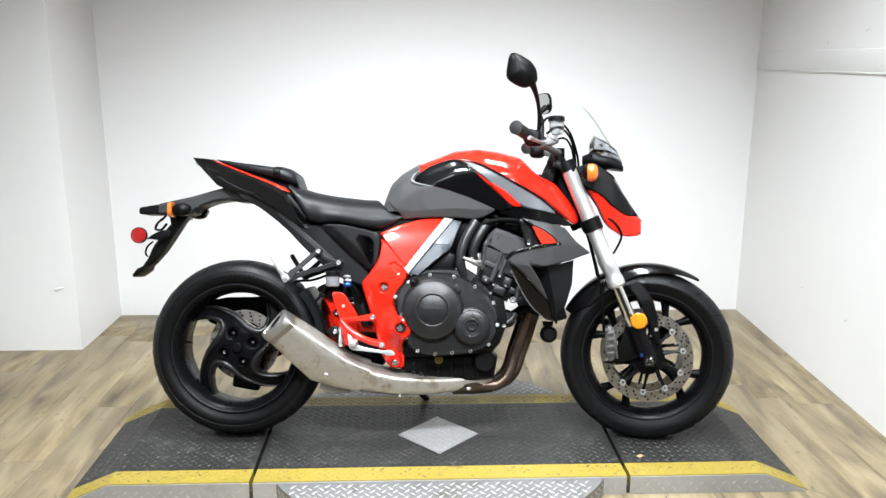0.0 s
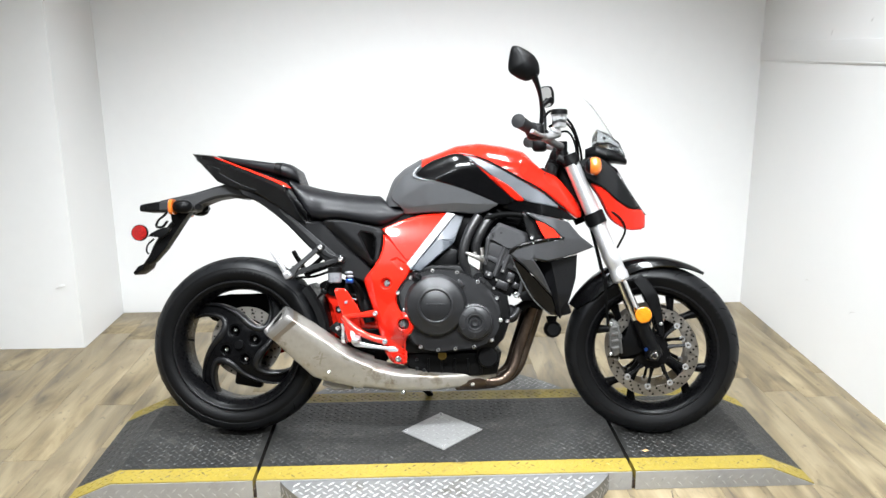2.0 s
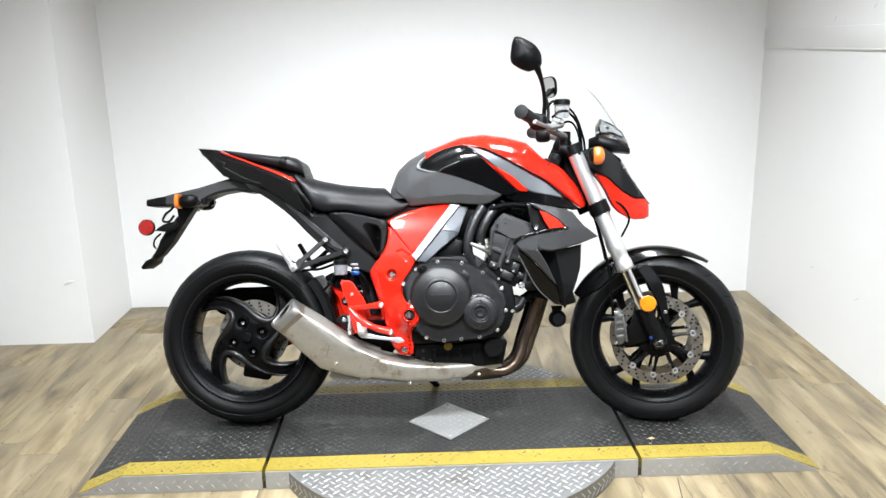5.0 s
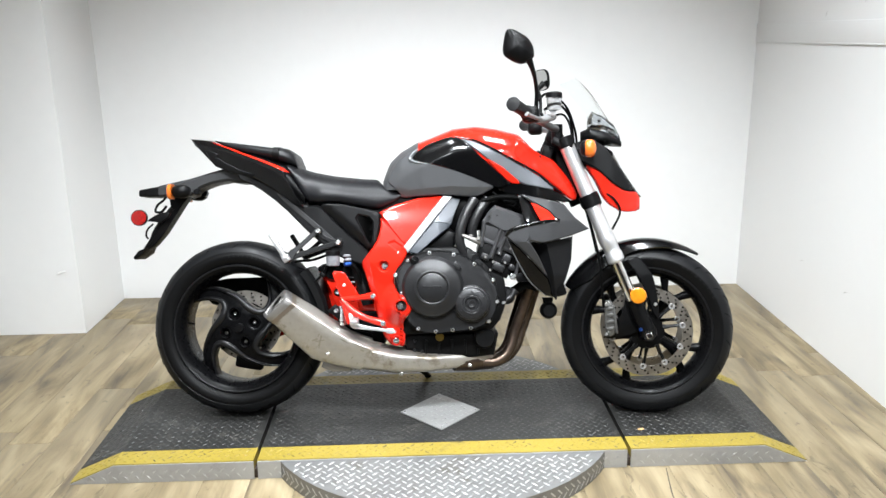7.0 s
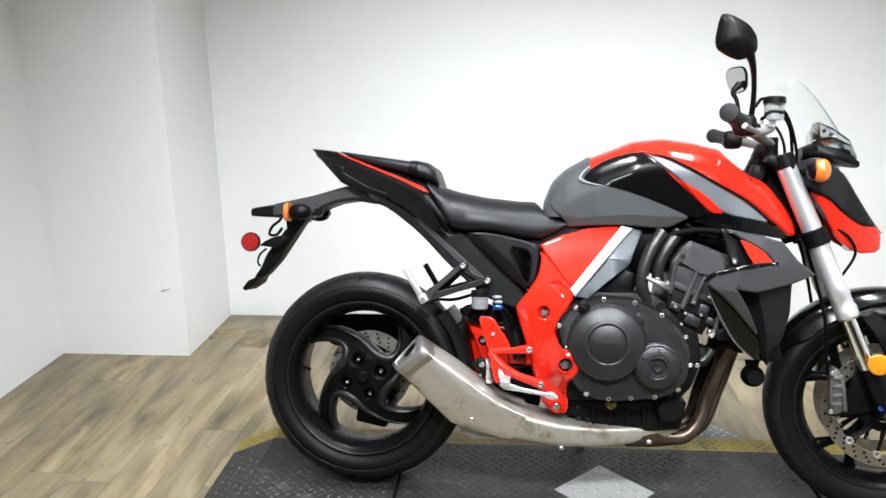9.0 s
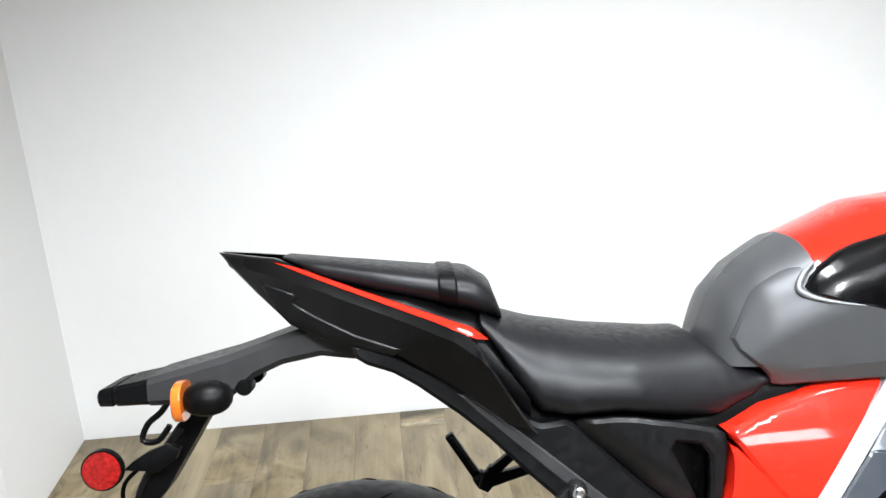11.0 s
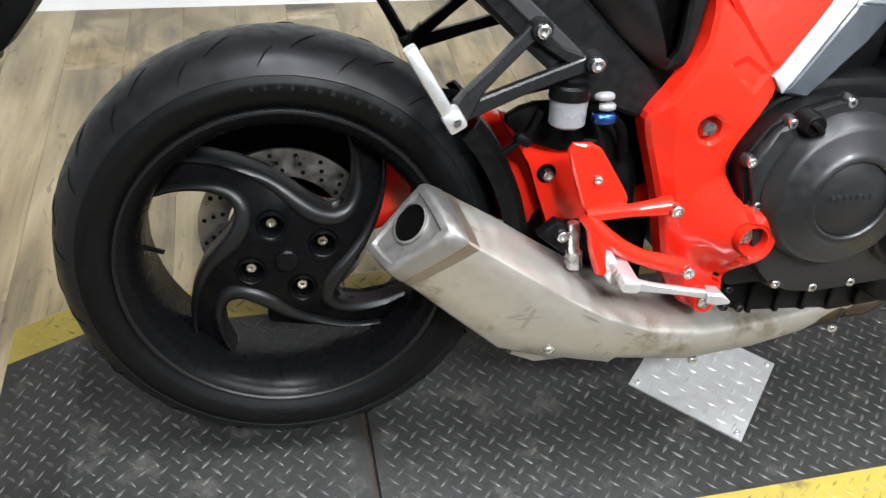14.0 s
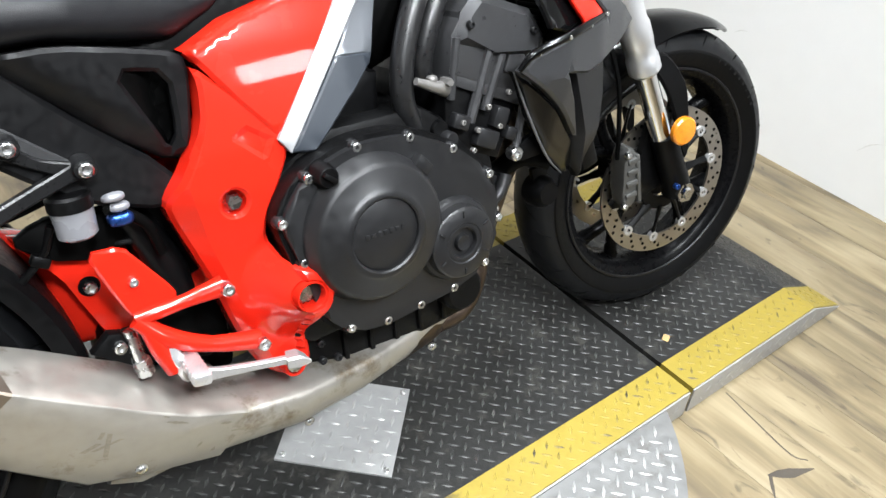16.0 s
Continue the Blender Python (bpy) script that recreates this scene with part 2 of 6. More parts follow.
def chaikin(pts, rounds):
    for _ in range(rounds):
        out = []
        for a, b in zip(pts, pts[1:] + pts[:1]):
            out += [(a[0] * 0.8 + b[0] * 0.2, a[1] * 0.8 + b[1] * 0.2), (a[0] * 0.2 + b[0] * 0.8, a[1] * 0.2 + b[1] * 0.8)]
        pts = out
    return pts


def resample(pts, step):
    out = []
    for a, b in zip(pts, pts[1:] + pts[:1]):
        k = max(1, int(math.dist(a, b) / step + 0.5))
        out += [(a[0] + (b[0] - a[0]) * i / k, a[1] + (b[1] - a[1]) * i / k) for i in range(k)]
    return out


def inside(p, poly):
    hit = False
    for a, b in zip(poly, poly[1:] + poly[:1]):
        if (a[1] > p[1]) != (b[1] > p[1]) and p[0] < (b[0] - a[0]) * (p[1] - a[1]) / (b[1] - a[1]) + a[0]:
            hit = not hit
    return hit


def edge_distance(p, loops):
    best = 9.0
    for poly in loops:
        for a, b in zip(poly, poly[1:] + poly[:1]):
            dx, dz = b[0] - a[0], b[1] - a[1]
            q = dx * dx + dz * dz
            u = min(1, max(0, ((p[0] - a[0]) * dx + (p[1] - a[1]) * dz) / q)) if q else 0
            best = min(best, math.hypot(p[0] - a[0] - u * dx, p[1] - a[1] - u * dz))
    return best


def skin(outline, depth, thick=0.008, grid=0.014, edge=0.004, side=-1, soft=1, holes=(), lines=()):
    """A curved panel: the outline lies in the x-z plane, depth(x, z) is how far it stands out to one side; its rim is rounded."""
    loops = [resample(chaikin(list(outline), soft), grid * 0.8)] + [resample(chaikin(list(h), soft), grid * 0.8) for h in holes]
    verts, faces2, edges2 = [], [], []
    for loop in loops:
        k = len(verts)
        verts += loop
        edges2 += [(k + i, k + (i + 1) % len(loop)) for i in range(len(loop))]
    xs, zs = [p[0] for p in loops[0]], [p[1] for p in loops[0]]

    def free(p):
        return inside(p, loops[0]) and not any(inside(p, h) for h in loops[1:])

    for loop in loops:
        for a, b, c in zip(loop, loop[1:] + loop[:1], loop[2:] + loop[:2]):
            t = Vector((c[0] - a[0], c[1] - a[1])).normalized()
            for s in (1, -1):
                q = (b[0] - t.y * s * edge, b[1] + t.x * s * edge)
                if free(q) and edge_distance(q, loops) > edge * 0.85:
                    verts.append(q)
    creases = []
    for line in lines:
        pts = []
        for a, b in zip(line, line[1:]):
            k = max(1, int(math.dist(a, b) / (grid * 0.8) + 0.5))
            pts += [(a[0] + (b[0] - a[0]) * i / k, a[1] + (b[1] - a[1]) * i / k) for i in range(k)]
        pts = [p for p in pts + [line[-1]] if free(p) and edge_distance(p, loops) > edge]
        k = len(verts)
        verts += pts
        edges2 += [(k + i, k + i + 1) for i in range(len(pts) - 1) if math.dist(pts[i], pts[i + 1]) < grid * 2]
        creases += pts
    row = 0
    z = min(zs)
    while z < max(zs):
        x = min(xs) + (row % 2) * grid / 2
        while x < max(xs):
            if free((x, z)) and edge_distance((x, z), loops) > edge + grid * 0.4 and all(math.dist((x, z), c) > grid * 0.6 for c in creases):
                verts.append((x, z))
            x += grid
        z += grid * 0.87
        row += 1
    vs, _, tris, *_ = delaunay_2d_cdt([Vector(v) for v in verts], edges2, [], 0, 1e-7)
    tris = [t for t in tris if free((sum(vs[i].x for i in t) / 3, sum(vs[i].y for i in t) / 3))]
    bm = bmesh.new()
    front, back = [], []
    for v in vs:
        d = min(1.0, edge_distance(v, loops) / edge)
        y = depth(v.x, v.y)
        front.append(bm.verts.new((v.x, side * (y - edge * (1 - math.sqrt(1 - (1 - d) ** 2))), v.y)))
        back.append(bm.verts.new((v.x, side * (y - edge - thick), v.y)))
    count = {}
    for t in tris:
        bm.faces.new([front[i] for i in t])
        bm.faces.new([back[i] for i in reversed(t)])
        for i, j in zip(t, t[1:] + t[:1]):
            count[frozenset((i, j))] = None if frozenset((i, j)) in count else (i, j)
    for pair in count.values():
        if pair:
            i, j = pair
            bm.faces.new((front[i], back[i], back[j], front[j]))
    bmesh.ops.delete(bm, geom=[v for v in bm.verts if not v.link_faces], context="VERTS")
    return bm


def plate(outline, y0, y1, bevel=0.003, soft=0, steps=2):
    """A flat piece: an x-z outline between two depths, with rounded rims."""
    pts = chaikin(list(outline), soft)
    bm = bmesh.new()
    a = [bm.verts.new((x, y0, z)) for x, z in pts]
    b = [bm.verts.new((x, y1, z)) for x, z in pts]
    bm.faces.new(a), bm.faces.new(b[::-1])
    for i in range(len(pts)):
        j = (i + 1) % len(pts)
        bm.faces.new((a[i], b[i], b[j], a[j]))
    if bevel:
        rims = [e for e in bm.edges if abs(e.verts[0].co.y - e.verts[1].co.y) < 1e-6]
        bmesh.ops.bevel(bm, geom=rims, offset=bevel, segments=steps, affect="EDGES", profile=0.5)
    return bm


def box(size, at, bevel=0.003, turn=(0, 0, 0)):
    bm = bmesh.new()
    bmesh.ops.create_cube(bm, size=1)
    bmesh.ops.scale(bm, vec=size, verts=bm.verts)
    if bevel:
        bmesh.ops.bevel(bm, geom=bm.edges[:], offset=bevel, segments=2, affect="EDGES", profile=0.5)
    bm.transform(pose(*at, *turn))
    return bm


def spline(pts, n=6):
    """A smooth line through the points (Catmull-Rom)."""
    p = [Vector(q) for q in pts]
    p = [p[0] * 2 - p[1]] + p + [p[-1] * 2 - p[-2]]
    out = []
    for a, b, c, d in zip(p, p[1:], p[2:], p[3:]):
        for i in range(n):
            t = i / n
            out.append(0.5 * (2 * b + (c - a) * t + (2 * a - 5 * b + 4 * c - d) * t * t + (3 * b - a - 3 * c + d) * t ** 3))
    return out + [p[-2]]


def tube(pts, radius, n=12, smooth=5, flat=1.0):
    """A round bar or pipe along a line; radius may be a list, one for each given point."""
    line = spline(pts, smooth) if smooth > 1 and len(pts) > 2 else [Vector(p) for p in pts]
    rs = radius if isinstance(radius, (list, tuple)) else [radius] * len(pts)
    bm = bmesh.new()
    rings, up = [], None
    for i, p in enumerate(line):
        t = (line[min(i + 1, len(line) - 1)] - line[max(i - 1, 0)]).normalized()
        if up is None:
            up = t.orthogonal().normalized()
        up = (up - t * up.dot(t)).normalized()
        side = t.cross(up)
        u = i / (len(line) - 1) * (len(rs) - 1)
        k = min(int(u), len(rs) - 2)
        r = rs[k] + (rs[k + 1] - rs[k]) * (u - k)
        rings.append([bm.verts.new(p + up * math.cos(a) * r + side * math.sin(a) * r * flat) for a in (2 * math.pi * j / n for j in range(n))])
    close(bm, rings)
    return bm


def spar(pts, widths, thick, n=5):
    """A flat cast bar with eased edges along a line; widths are taken square to y, one for each given point."""
    line = spline(pts, n) if len(pts) > 2 else [Vector(pts[0]).lerp(Vector(pts[1]), i / n) for i in range(n + 1)]
    bm = bmesh.new()
    rings = []
    for i, p in enumerate(line):
        t = (line[min(i + 1, len(line) - 1)] - line[max(i - 1, 0)]).normalized()
        side = t.cross(Vector((0, 1, 0))).normalized()
        deep = side.cross(t).normalized()
        w = float(np.interp(i / (len(line) - 1), np.linspace(0, 1, len(widths)), widths)) / 2
        h, c = thick / 2, min(w, thick / 2) * 0.3
        rings.append([bm.verts.new(p + side * a + deep * b) for a, b in ((w, h - c), (w - c, h), (c - w, h), (-w, h - c), (-w, c - h), (c - w, -h), (w - c, -h), (w, c - h))])
    close(bm, rings)
    return bm


def boxy(x, zt, zb, w, ease=0.006):
    """A rectangular section across the machine at x, with chamfered corners."""
    e = min(ease, (zt - zb) * 0.35)
    return [(x, w, zt - e), (x, w - e, zt), (x, e - w, zt), (x, -w, zt - e), (x, -w, zb + e), (x, e - w, zb), (x, w - e, zb), (x, w, zb + e)]


def close(bm, rings, ends=True):
    for a, b in zip(rings, rings[1:]):
        for j in range(len(a)):
            k = (j + 1) % len(a)
            bm.faces.new((a[j], a[k], b[k], b[j]))
    if ends:
        bm.faces.new(rings[0][::-1]), bm.faces.new(rings[-1])


def loft(rings):
    bm = bmesh.new()
    close(bm, [[bm.verts.new(p) for p in ring] for ring in rings])
    return bm


def lathe(profile, at, n=40, start=0.0, loop=False):
    """Turns a profile of (radius, y) about an axis along y through at."""
    bm = bmesh.new()
    rings = [[bm.verts.new((at[0] + r * math.cos(a), at[1] + y, at[2] + r * math.sin(a))) for r, y in profile] for a in (start + 2 * math.pi * j / n for j in range(n))]
    m = len(profile)
    for a, b in zip(rings, rings[1:] + rings[:1]):
        for j in range(m if loop else m - 1):
            k = (j + 1) % m
            bm.faces.new((a[j], a[k], b[k], b[j]))
    bmesh.ops.remove_doubles(bm, verts=bm.verts, dist=1e-6)
    if not loop:
        for j in (0, m - 1):
            if profile[j][0] > 1e-6:
                bm.faces.new([r[j] for r in rings])
    return bm


def joined(*bms):
    """Several pieces of one part in one mesh."""
    out = bms[0]
    for b in bms[1:]:
        me = bpy.data.meshes.new("piece")
        b.to_mesh(me)
        b.free()
        out.from_mesh(me)
        bpy.data.meshes.remove(me)
    return out


def lerp(table):
    """A smooth function through (position, value) pairs."""
    xs, ys = [a for a, _ in table], [b for _, b in table]
    return lambda x: float(np.interp(x, xs, ys))


def blob(centre, half, n=16, power=0.8):
    """A rounded body: a superellipsoid."""
    bm = bmesh.new()
    bmesh.ops.create_uvsphere(bm, u_segments=n, v_segments=n // 2, radius=1)
    for v in bm.verts:
        v.co = Vector([math.copysign(abs(c) ** power, c) * h for c, h in zip(v.co, half)]) + Vector(centre)
    return bm


BOLT_MESHES = {}


def bolt(at, r, parent, mat=None, turned=False, name="bolt"):
    """A cap-head bolt facing the right side of the machine; all share one mesh a size."""
    mat = mat or BOLT
    key = (round(r, 4), mat.name)
    if key not in BOLT_MESHES:
        bm = lathe([(0.001, -0.35 * r), (0.45 * r, -0.4 * r), (0.5 * r, -1.0 * r), (0.8 * r, -1.0 * r), (r, -0.8 * r), (r, 0.6 * r)], (0, 0, 0), 12)
        ob = part(name, bm, mat, parent)
        BOLT_MESHES[key] = ob.data
    else:
        ob = new(name, BOLT_MESHES[key])
        ob.parent = parent
    m = Matrix.Translation(at)
    ob.matrix_local = STEER @ m if turned else m
    return ob


# ---- the booth ----
XL, XP, XR = -2.28, -1.695, 1.735  # left wall, side of the pillar, right wall
YB, YP, YF = 1.62, 1.085, -4.2  # back wall, front of the pillar, wall behind the camera
TOP = 2.75


def wall(name, x0, x1, y0, y1, label, z0=-0.1, z1=TOP, mat=None, turn=0.0):
    bm = box((x1 - x0, y1 - y0, z1 - z0), ((x0 + x1) / 2, (y0 + y1) / 2, (z0 + z1) / 2), 0)
    if turn:
        bm.transform(pose(x0, y1, 0) @ pose(0, 0, 0, 0, 0, turn) @ pose(-x0, -y1, 0))
    return tagged(part(name, bm, mat or WALL, None), label, "wall", kind="structure")


wall("wall_back", XP - 0.6, XR + 0.15, YB, YB + 0.15, "white painted back wall of the photo booth")
wall("wall_pillar", XL - 0.15, XP, YP, YB, "white painted pillar jutting out of the back corner")
wall("wall_west", XL - 0.15, XL, YF, YP, "white painted side wall, lightly scuffed")
EAST_TURN = -1.9  # the right wall is a little out of square
wall("wall_east", XR, XR + 0.35, YF, YB, "white painted side wall with a horizontal ledge", turn=EAST_TURN)
wall("wall_front", XL - 0.15, XR + 0.15, YF - 0.15, YF, "plain dark wall opposite the back wall", mat=SHOP)
tagged(part("ceiling", box((4.3, 6.1, 0.1), (-0.29, -1.29, TOP + 0.05), 0), CEILING), "plain pale painted ceiling", "ceiling", kind="structure")
trim = joined(box((0.008, 5.8, 0.090), (XR - 0.002, -1.28, 1.376), 0.003), box((0.010, 5.8, 0.007), (XR - 0.003, -1.28, 1.328), 0.003))
trim.transform(pose(XR, YB, 0) @ pose(0, 0, 0, 0, 0, EAST_TURN) @ pose(-XR, -YB, 0))
tagged(part("trim", trim, WALL), "white ledge board running along the side wall", "trim", kind="structure")

# scuffs on the walls
SCUFF = material("grey_scuff", (0.64, 0.63, 0.615), 0.7, vary=0.1, scale=40)


def scuff(name, at, length, turn, wide=0.002):
    bm = tube([(-length / 2, 0, 0), (0, 0, length * 0.12), (length / 2, 0, 0)], [wide * 0.2, wide, wide * 0.2], 6, 4, 0.15)
    bm.transform(pose(*at) @ turn)
    return tagged(part(name, bm, SCUFF), "small grey scuff mark on a white wall", "scuff mark", kind="structure")


EAST = pose(0, 0, 0, 0, 0, 90)
def east(y):
    """Where the side wall's face lies at y."""
    return XR + (y - YB) * math.tan(radians(-EAST_TURN)) - 0.0006


for y, z, length, lean in ((-0.07, 0.18, 0.09, 35), (0.43, 0.33, 0.05, 20), (0.84, 0.35, 0.05, 10), (0.86, 1.45, 0.03, 60), (0.54, 1.49, 0.03, 30)):
    scuff("wall_mark", (east(y), y, z), length, EAST @ pose(0, 0, 0, 0, lean, 0))
scuff("wall_mark", (XP - 0.08, YP - 0.0008, 0.31), 0.05, pose(0, 0, 0, 0, -15, 0), 0.012)

# ---- the lift platform and its turntable ----
Y0, Y1, STRIPE = -0.308, 0.342, 0.082
GAP, BREAK, END = 0.609, 1.062, 1.207


def lugs(cells, z_of, name, mat, parent, size=0.0145, pitch=0.036, keep=None):
    """The raised bars of tread plate, turned this way and that, in one mesh."""
    rng = random.Random(5)
    verts, faces = [], []
    x0, x1, y0, y1 = cells
    rows = int((y1 - y0) / (pitch * 0.5))
    for j in range(rows):
        for i in range(int((x1 - x0) / pitch)):
            x = x0 + (i + 0.5 + 0.5 * (j % 2)) * pitch
            y = y0 + (j + 0.5) * pitch * 0.5
            if x > x1 - 0.006 or (keep and not keep(x, y)):
                continue
            a = radians(45 if (j % 2) else -45)
            ca, sa = math.cos(a), math.sin(a)
            h = 0.0022 * rng.uniform(0.55, 1.0)
            k = len(verts)
            L, B = size, size * 0.25
            for u, v, w in ((-L, 0, 0), (0, -B, 0), (L, 0, 0), (0, B, 0), (-L * 0.7, 0, h), (0, -B * 0.5, h), (L * 0.7, 0, h), (0, B * 0.5, h)):
                px, py = x + u * ca - v * sa, y + u * sa + v * ca
                verts.append((px, py, z_of(px, py) + w - (0.0003 if w == 0 else 0)))
            faces += [tuple(k + q for q in f) for f in ((0, 1, 5, 4), (1, 2, 6, 5), (2, 3, 7, 6), (3, 0, 4, 7), (4, 5, 6, 7))]
    me = bpy.data.meshes.new(name)
    me.from_pydata(verts, [], faces)
    me.materials.append(mat)
    for p in me.polygons:
        p.use_smooth = True
    ob = new(name, me)
    ob.parent = parent
    ob["kind"] = "stuff"
    return ob


def ramp_z(x, y=0):
    a = abs(x)
    return DECK if a <= BREAK else DECK - (DECK - 0.004) * (a - BREAK) / (END - BREAK)


def deck_strip(x0, x1, y0, y1, thick, lift=0.0):
    """A slab that follows the deck, down over the ramp at its end."""
    xs = sorted({x0, x1} | {s * BREAK for s in (-1, 1) if x0 < s * BREAK < x1})
    bm = bmesh.new()
    rings = []
    for x in xs:
        z = ramp_z(x) + lift
        rings.append([bm.verts.new(p) for p in ((x, y0, z), (x, y1, z), (x, y1, max(0.001, z - thick)), (x, y0, max(0.001, z - thick)))])
    close(bm, rings)
    return bm


platform = tagged(new("motorcycle_lift_platform"), "low black steel lift platform with yellow edges and tread plate sides", "lift platform")
for a, b in ((-END, -GAP - 0.006), (-GAP + 0.006, GAP - 0.006), (GAP + 0.006, END)):
    section = part("deck", deck_strip(a, b, Y0 + STRIPE, Y1 - STRIPE, 0.055), MAT_BLACK, platform, "worn black painted tread plate deck", sharp=20)
    lugs((a + 0.006, b - 0.004, Y0 + STRIPE + 0.008, Y1 - STRIPE - 0.004), ramp_z, "tread", LUG_BLACK, section, size=0.0125, pitch=0.031, keep=lambda x, y: abs(x) + abs(y) > 0.155)
    for y0, y1 in ((Y0, Y0 + STRIPE), (Y1 - STRIPE, Y1)):
        edge_part = part("edge_stripe", deck_strip(a, b, y0, y1, 0.055), YELLOW, platform, "worn yellow painted edge of the deck", sharp=20)
        lugs((a + 0.006, b - 0.004, y0 + 0.010, y1 - 0.004), ramp_z, "tread", YELLOW_LUG, edge_part, size=0.0125, pitch=0.031)
    # tread plate skirts below the stripes
    for y, s in ((Y0, -1), (Y1, 1)):
        xs = [a] + [q * BREAK for q in (-1, 1) if a < q * BREAK < b] + [b]
        pts = [(x, ramp_z(x) - 0.003) for x in xs] + [(b, 0.0), (a, 0.0)]
        skirt = part("skirt", plate(pts, y + s * 0.0005, y + s * 0.004, 0), TREAD_BRIGHT, platform, "bare aluminium tread plate side")
        bars = lugs((a + 0.02, b - 0.012, 0.008, DECK - 0.010), lambda x, z: 0.0, "tread", LUG_BRIGHT, skirt, size=0.013, pitch=0.036, keep=lambda x, z: z < ramp_z(x) - 0.016)
        bars.matrix_local = Matrix(((1, 0, 0, 0), (0, 0, s, y + s * 0.004), (0, 1, 0, 0), (0, 0, 0, 1)))
# added bars fill the joints: shade of the gap and rust in one colour
for x in (-GAP, GAP):
    part("dark_gap_bar", box((0.030, Y1 - Y0 - 0.006, 0.030), (x, (Y0 + Y1) / 2, 0.0155), 0.002), material("rusty_dark_gap_fill", (0.035, 0.024, 0.017), 0.7, 0.2, vary=0.4, scale=40), platform, "added dark bar for the shade and rust in the joint")
# bright diamond plate in the middle of the deck
D = 0.1437
diamond = bmesh.new()
bot = [diamond.verts.new((x, y, DECK - 0.002)) for x, y in ((-D, 0), (0, -D), (D, 0), (0, D))]
tops = [diamond.verts.new((x, y, DECK + 0.0035)) for x, y in ((-D, 0), (0, -D), (D, 0), (0, D))]
close(diamond, [bot, tops])
diamond = part("diamond_plate", diamond, TREAD_BRIGHT, platform, "bare aluminium tread plate diamond screwed to the deck")
lugs((-D, D, -D, D), lambda x, y: DECK + 0.0035, "tread", LUG_BRIGHT, diamond, keep=lambda x, y: abs(x) + abs(y) < D - 0.014)
for x, y in ((-D + 0.016, 0), (D - 0.016, 0), (0, D - 0.016), (0, -D + 0.016)):
    screw = bolt((x, y, DECK + 0.004), 0.005, diamond, name="screw")
    screw.matrix_local = Matrix.Translation((x, y, DECK + 0.0035)) @ Matrix.Rotation(radians(-90), 4, "X")

turntable = tagged(new("turntable"), "round aluminium tread plate turntable under the platform", "turntable")
R = 0.613
TT = 0.060
for name, y0, y1 in (("front_segment", -R, Y0 - 0.005), ("rear_segment", Y1 + 0.005, R)):
    edge_y = y1 if y0 < 0 else y0
    half = math.acos(abs(edge_y) / R)
    sgn = -1 if y0 < 0 else 1
    arc = [(R * math.sin(-half + 2 * half * i / 40), sgn * R * math.cos(-half + 2 * half * i / 40)) for i in range(41)]
    bm = bmesh.new()
    low = [bm.verts.new((x, y, 0.0)) for x, y in arc]
    high = [bm.verts.new((x, y, TT)) for x, y in arc]
    close(bm, [low, high])
    seg = part(name, bm, TREAD, turntable, "bare aluminium tread plate, scuffed and dusty")
    lugs((-R, R, y0, y1), lambda x, y: TT, "tread", LUG_BRIGHT, seg, keep=lambda x, y, q=sgn: math.hypot(x, y) < R - 0.014 and abs(y) > abs(edge_y) + 0.012)
    # lugs on the rim
    rim_v, rim_f = [], []
    for i in range(44):
        a = -half + 2 * half * (i + 0.5) / 44
        for z, lean in ((0.016, 1), (0.037, -1)):
            k = len(rim_v)
            for u, v, w in ((-0.011, -0.008, 0), (-0.007, -0.011, 0), (0.011, 0.008, 0), (0.007, 0.011, 0), (0, 0, 0.0016)):
                aa, rr = a + (u + (0.008 if lean < 0 else 0)) / R, R + w
                rim_v.append((rr * math.sin(aa), sgn * rr * math.cos(aa), z + v * lean))
            rim_f += [(k, k + 1, k + 4), (k + 1, k + 2, k + 4), (k + 2, k + 3, k + 4), (k + 3, k, k + 4)]
    me = bpy.data.meshes.new("rim_tread")
    me.from_pydata(rim_v, [], rim_f)
    me.materials.append(LUG_BRIGHT)
    ob = new("rim_tread", me)
    ob.parent, ob["kind"] = seg, "stuff"

# gouges in the floor beside the platform, a scrap on the deck
GOUGE = material("dark_floor_gouge", (0.07, 0.058, 0.045), 0.8, vary=0.3, scale=60)


def gouge(pts, widths):
    """A shallow dark tear in the floor, laid along a line."""
    bm = tube([(x, y, 0.0004) for x, y in pts], widths, 6, 4, 1.0)
    bmesh.ops.scale(bm, vec=(1, 1, 0.06), verts=bm.verts)
    return tagged(part("floor_gouge", bm, GOUGE), "dark torn gouge in the plank floor", "gouge", kind="structure")


gouge(((0.618, -0.503), (0.640, -0.514), (0.662, -0.526), (0.708, -0.546)), [0.002, 0.010, 0.012, 0.001])
gouge(((0.622, -0.505), (0.600, -0.525), (0.584, -0.541)), [0.004, 0.004, 0.001])
gouge(((0.73, -0.326), (0.712, -0.42), (0.700, -0.50), (0.716, -0.528)), [0.0015, 0.002, 0.002, 0.0015])
tagged(part("paper_scrap", box((0.020, 0.014, 0.0012), (0.682, -0.183, DECK + 0.0026), 0.0004, (0, 0, 25)), material("tan_paper", (0.42, 0.27, 0.12), 0.8)), "small tan paper scrap lying on the black deck", "scrap")


# ---- the motorcycle ----
# It stands on its side stand, leaning away to its left; all parts are built upright, x ahead, y to its left, z from the deck.
bike = tagged(new("motorcycle"), "red and black naked sport motorcycle leaning on its side stand", "motorcycle")
bike.matrix_world = pose(0.0, -0.012, DECK, -14.5, 0, -2.5)


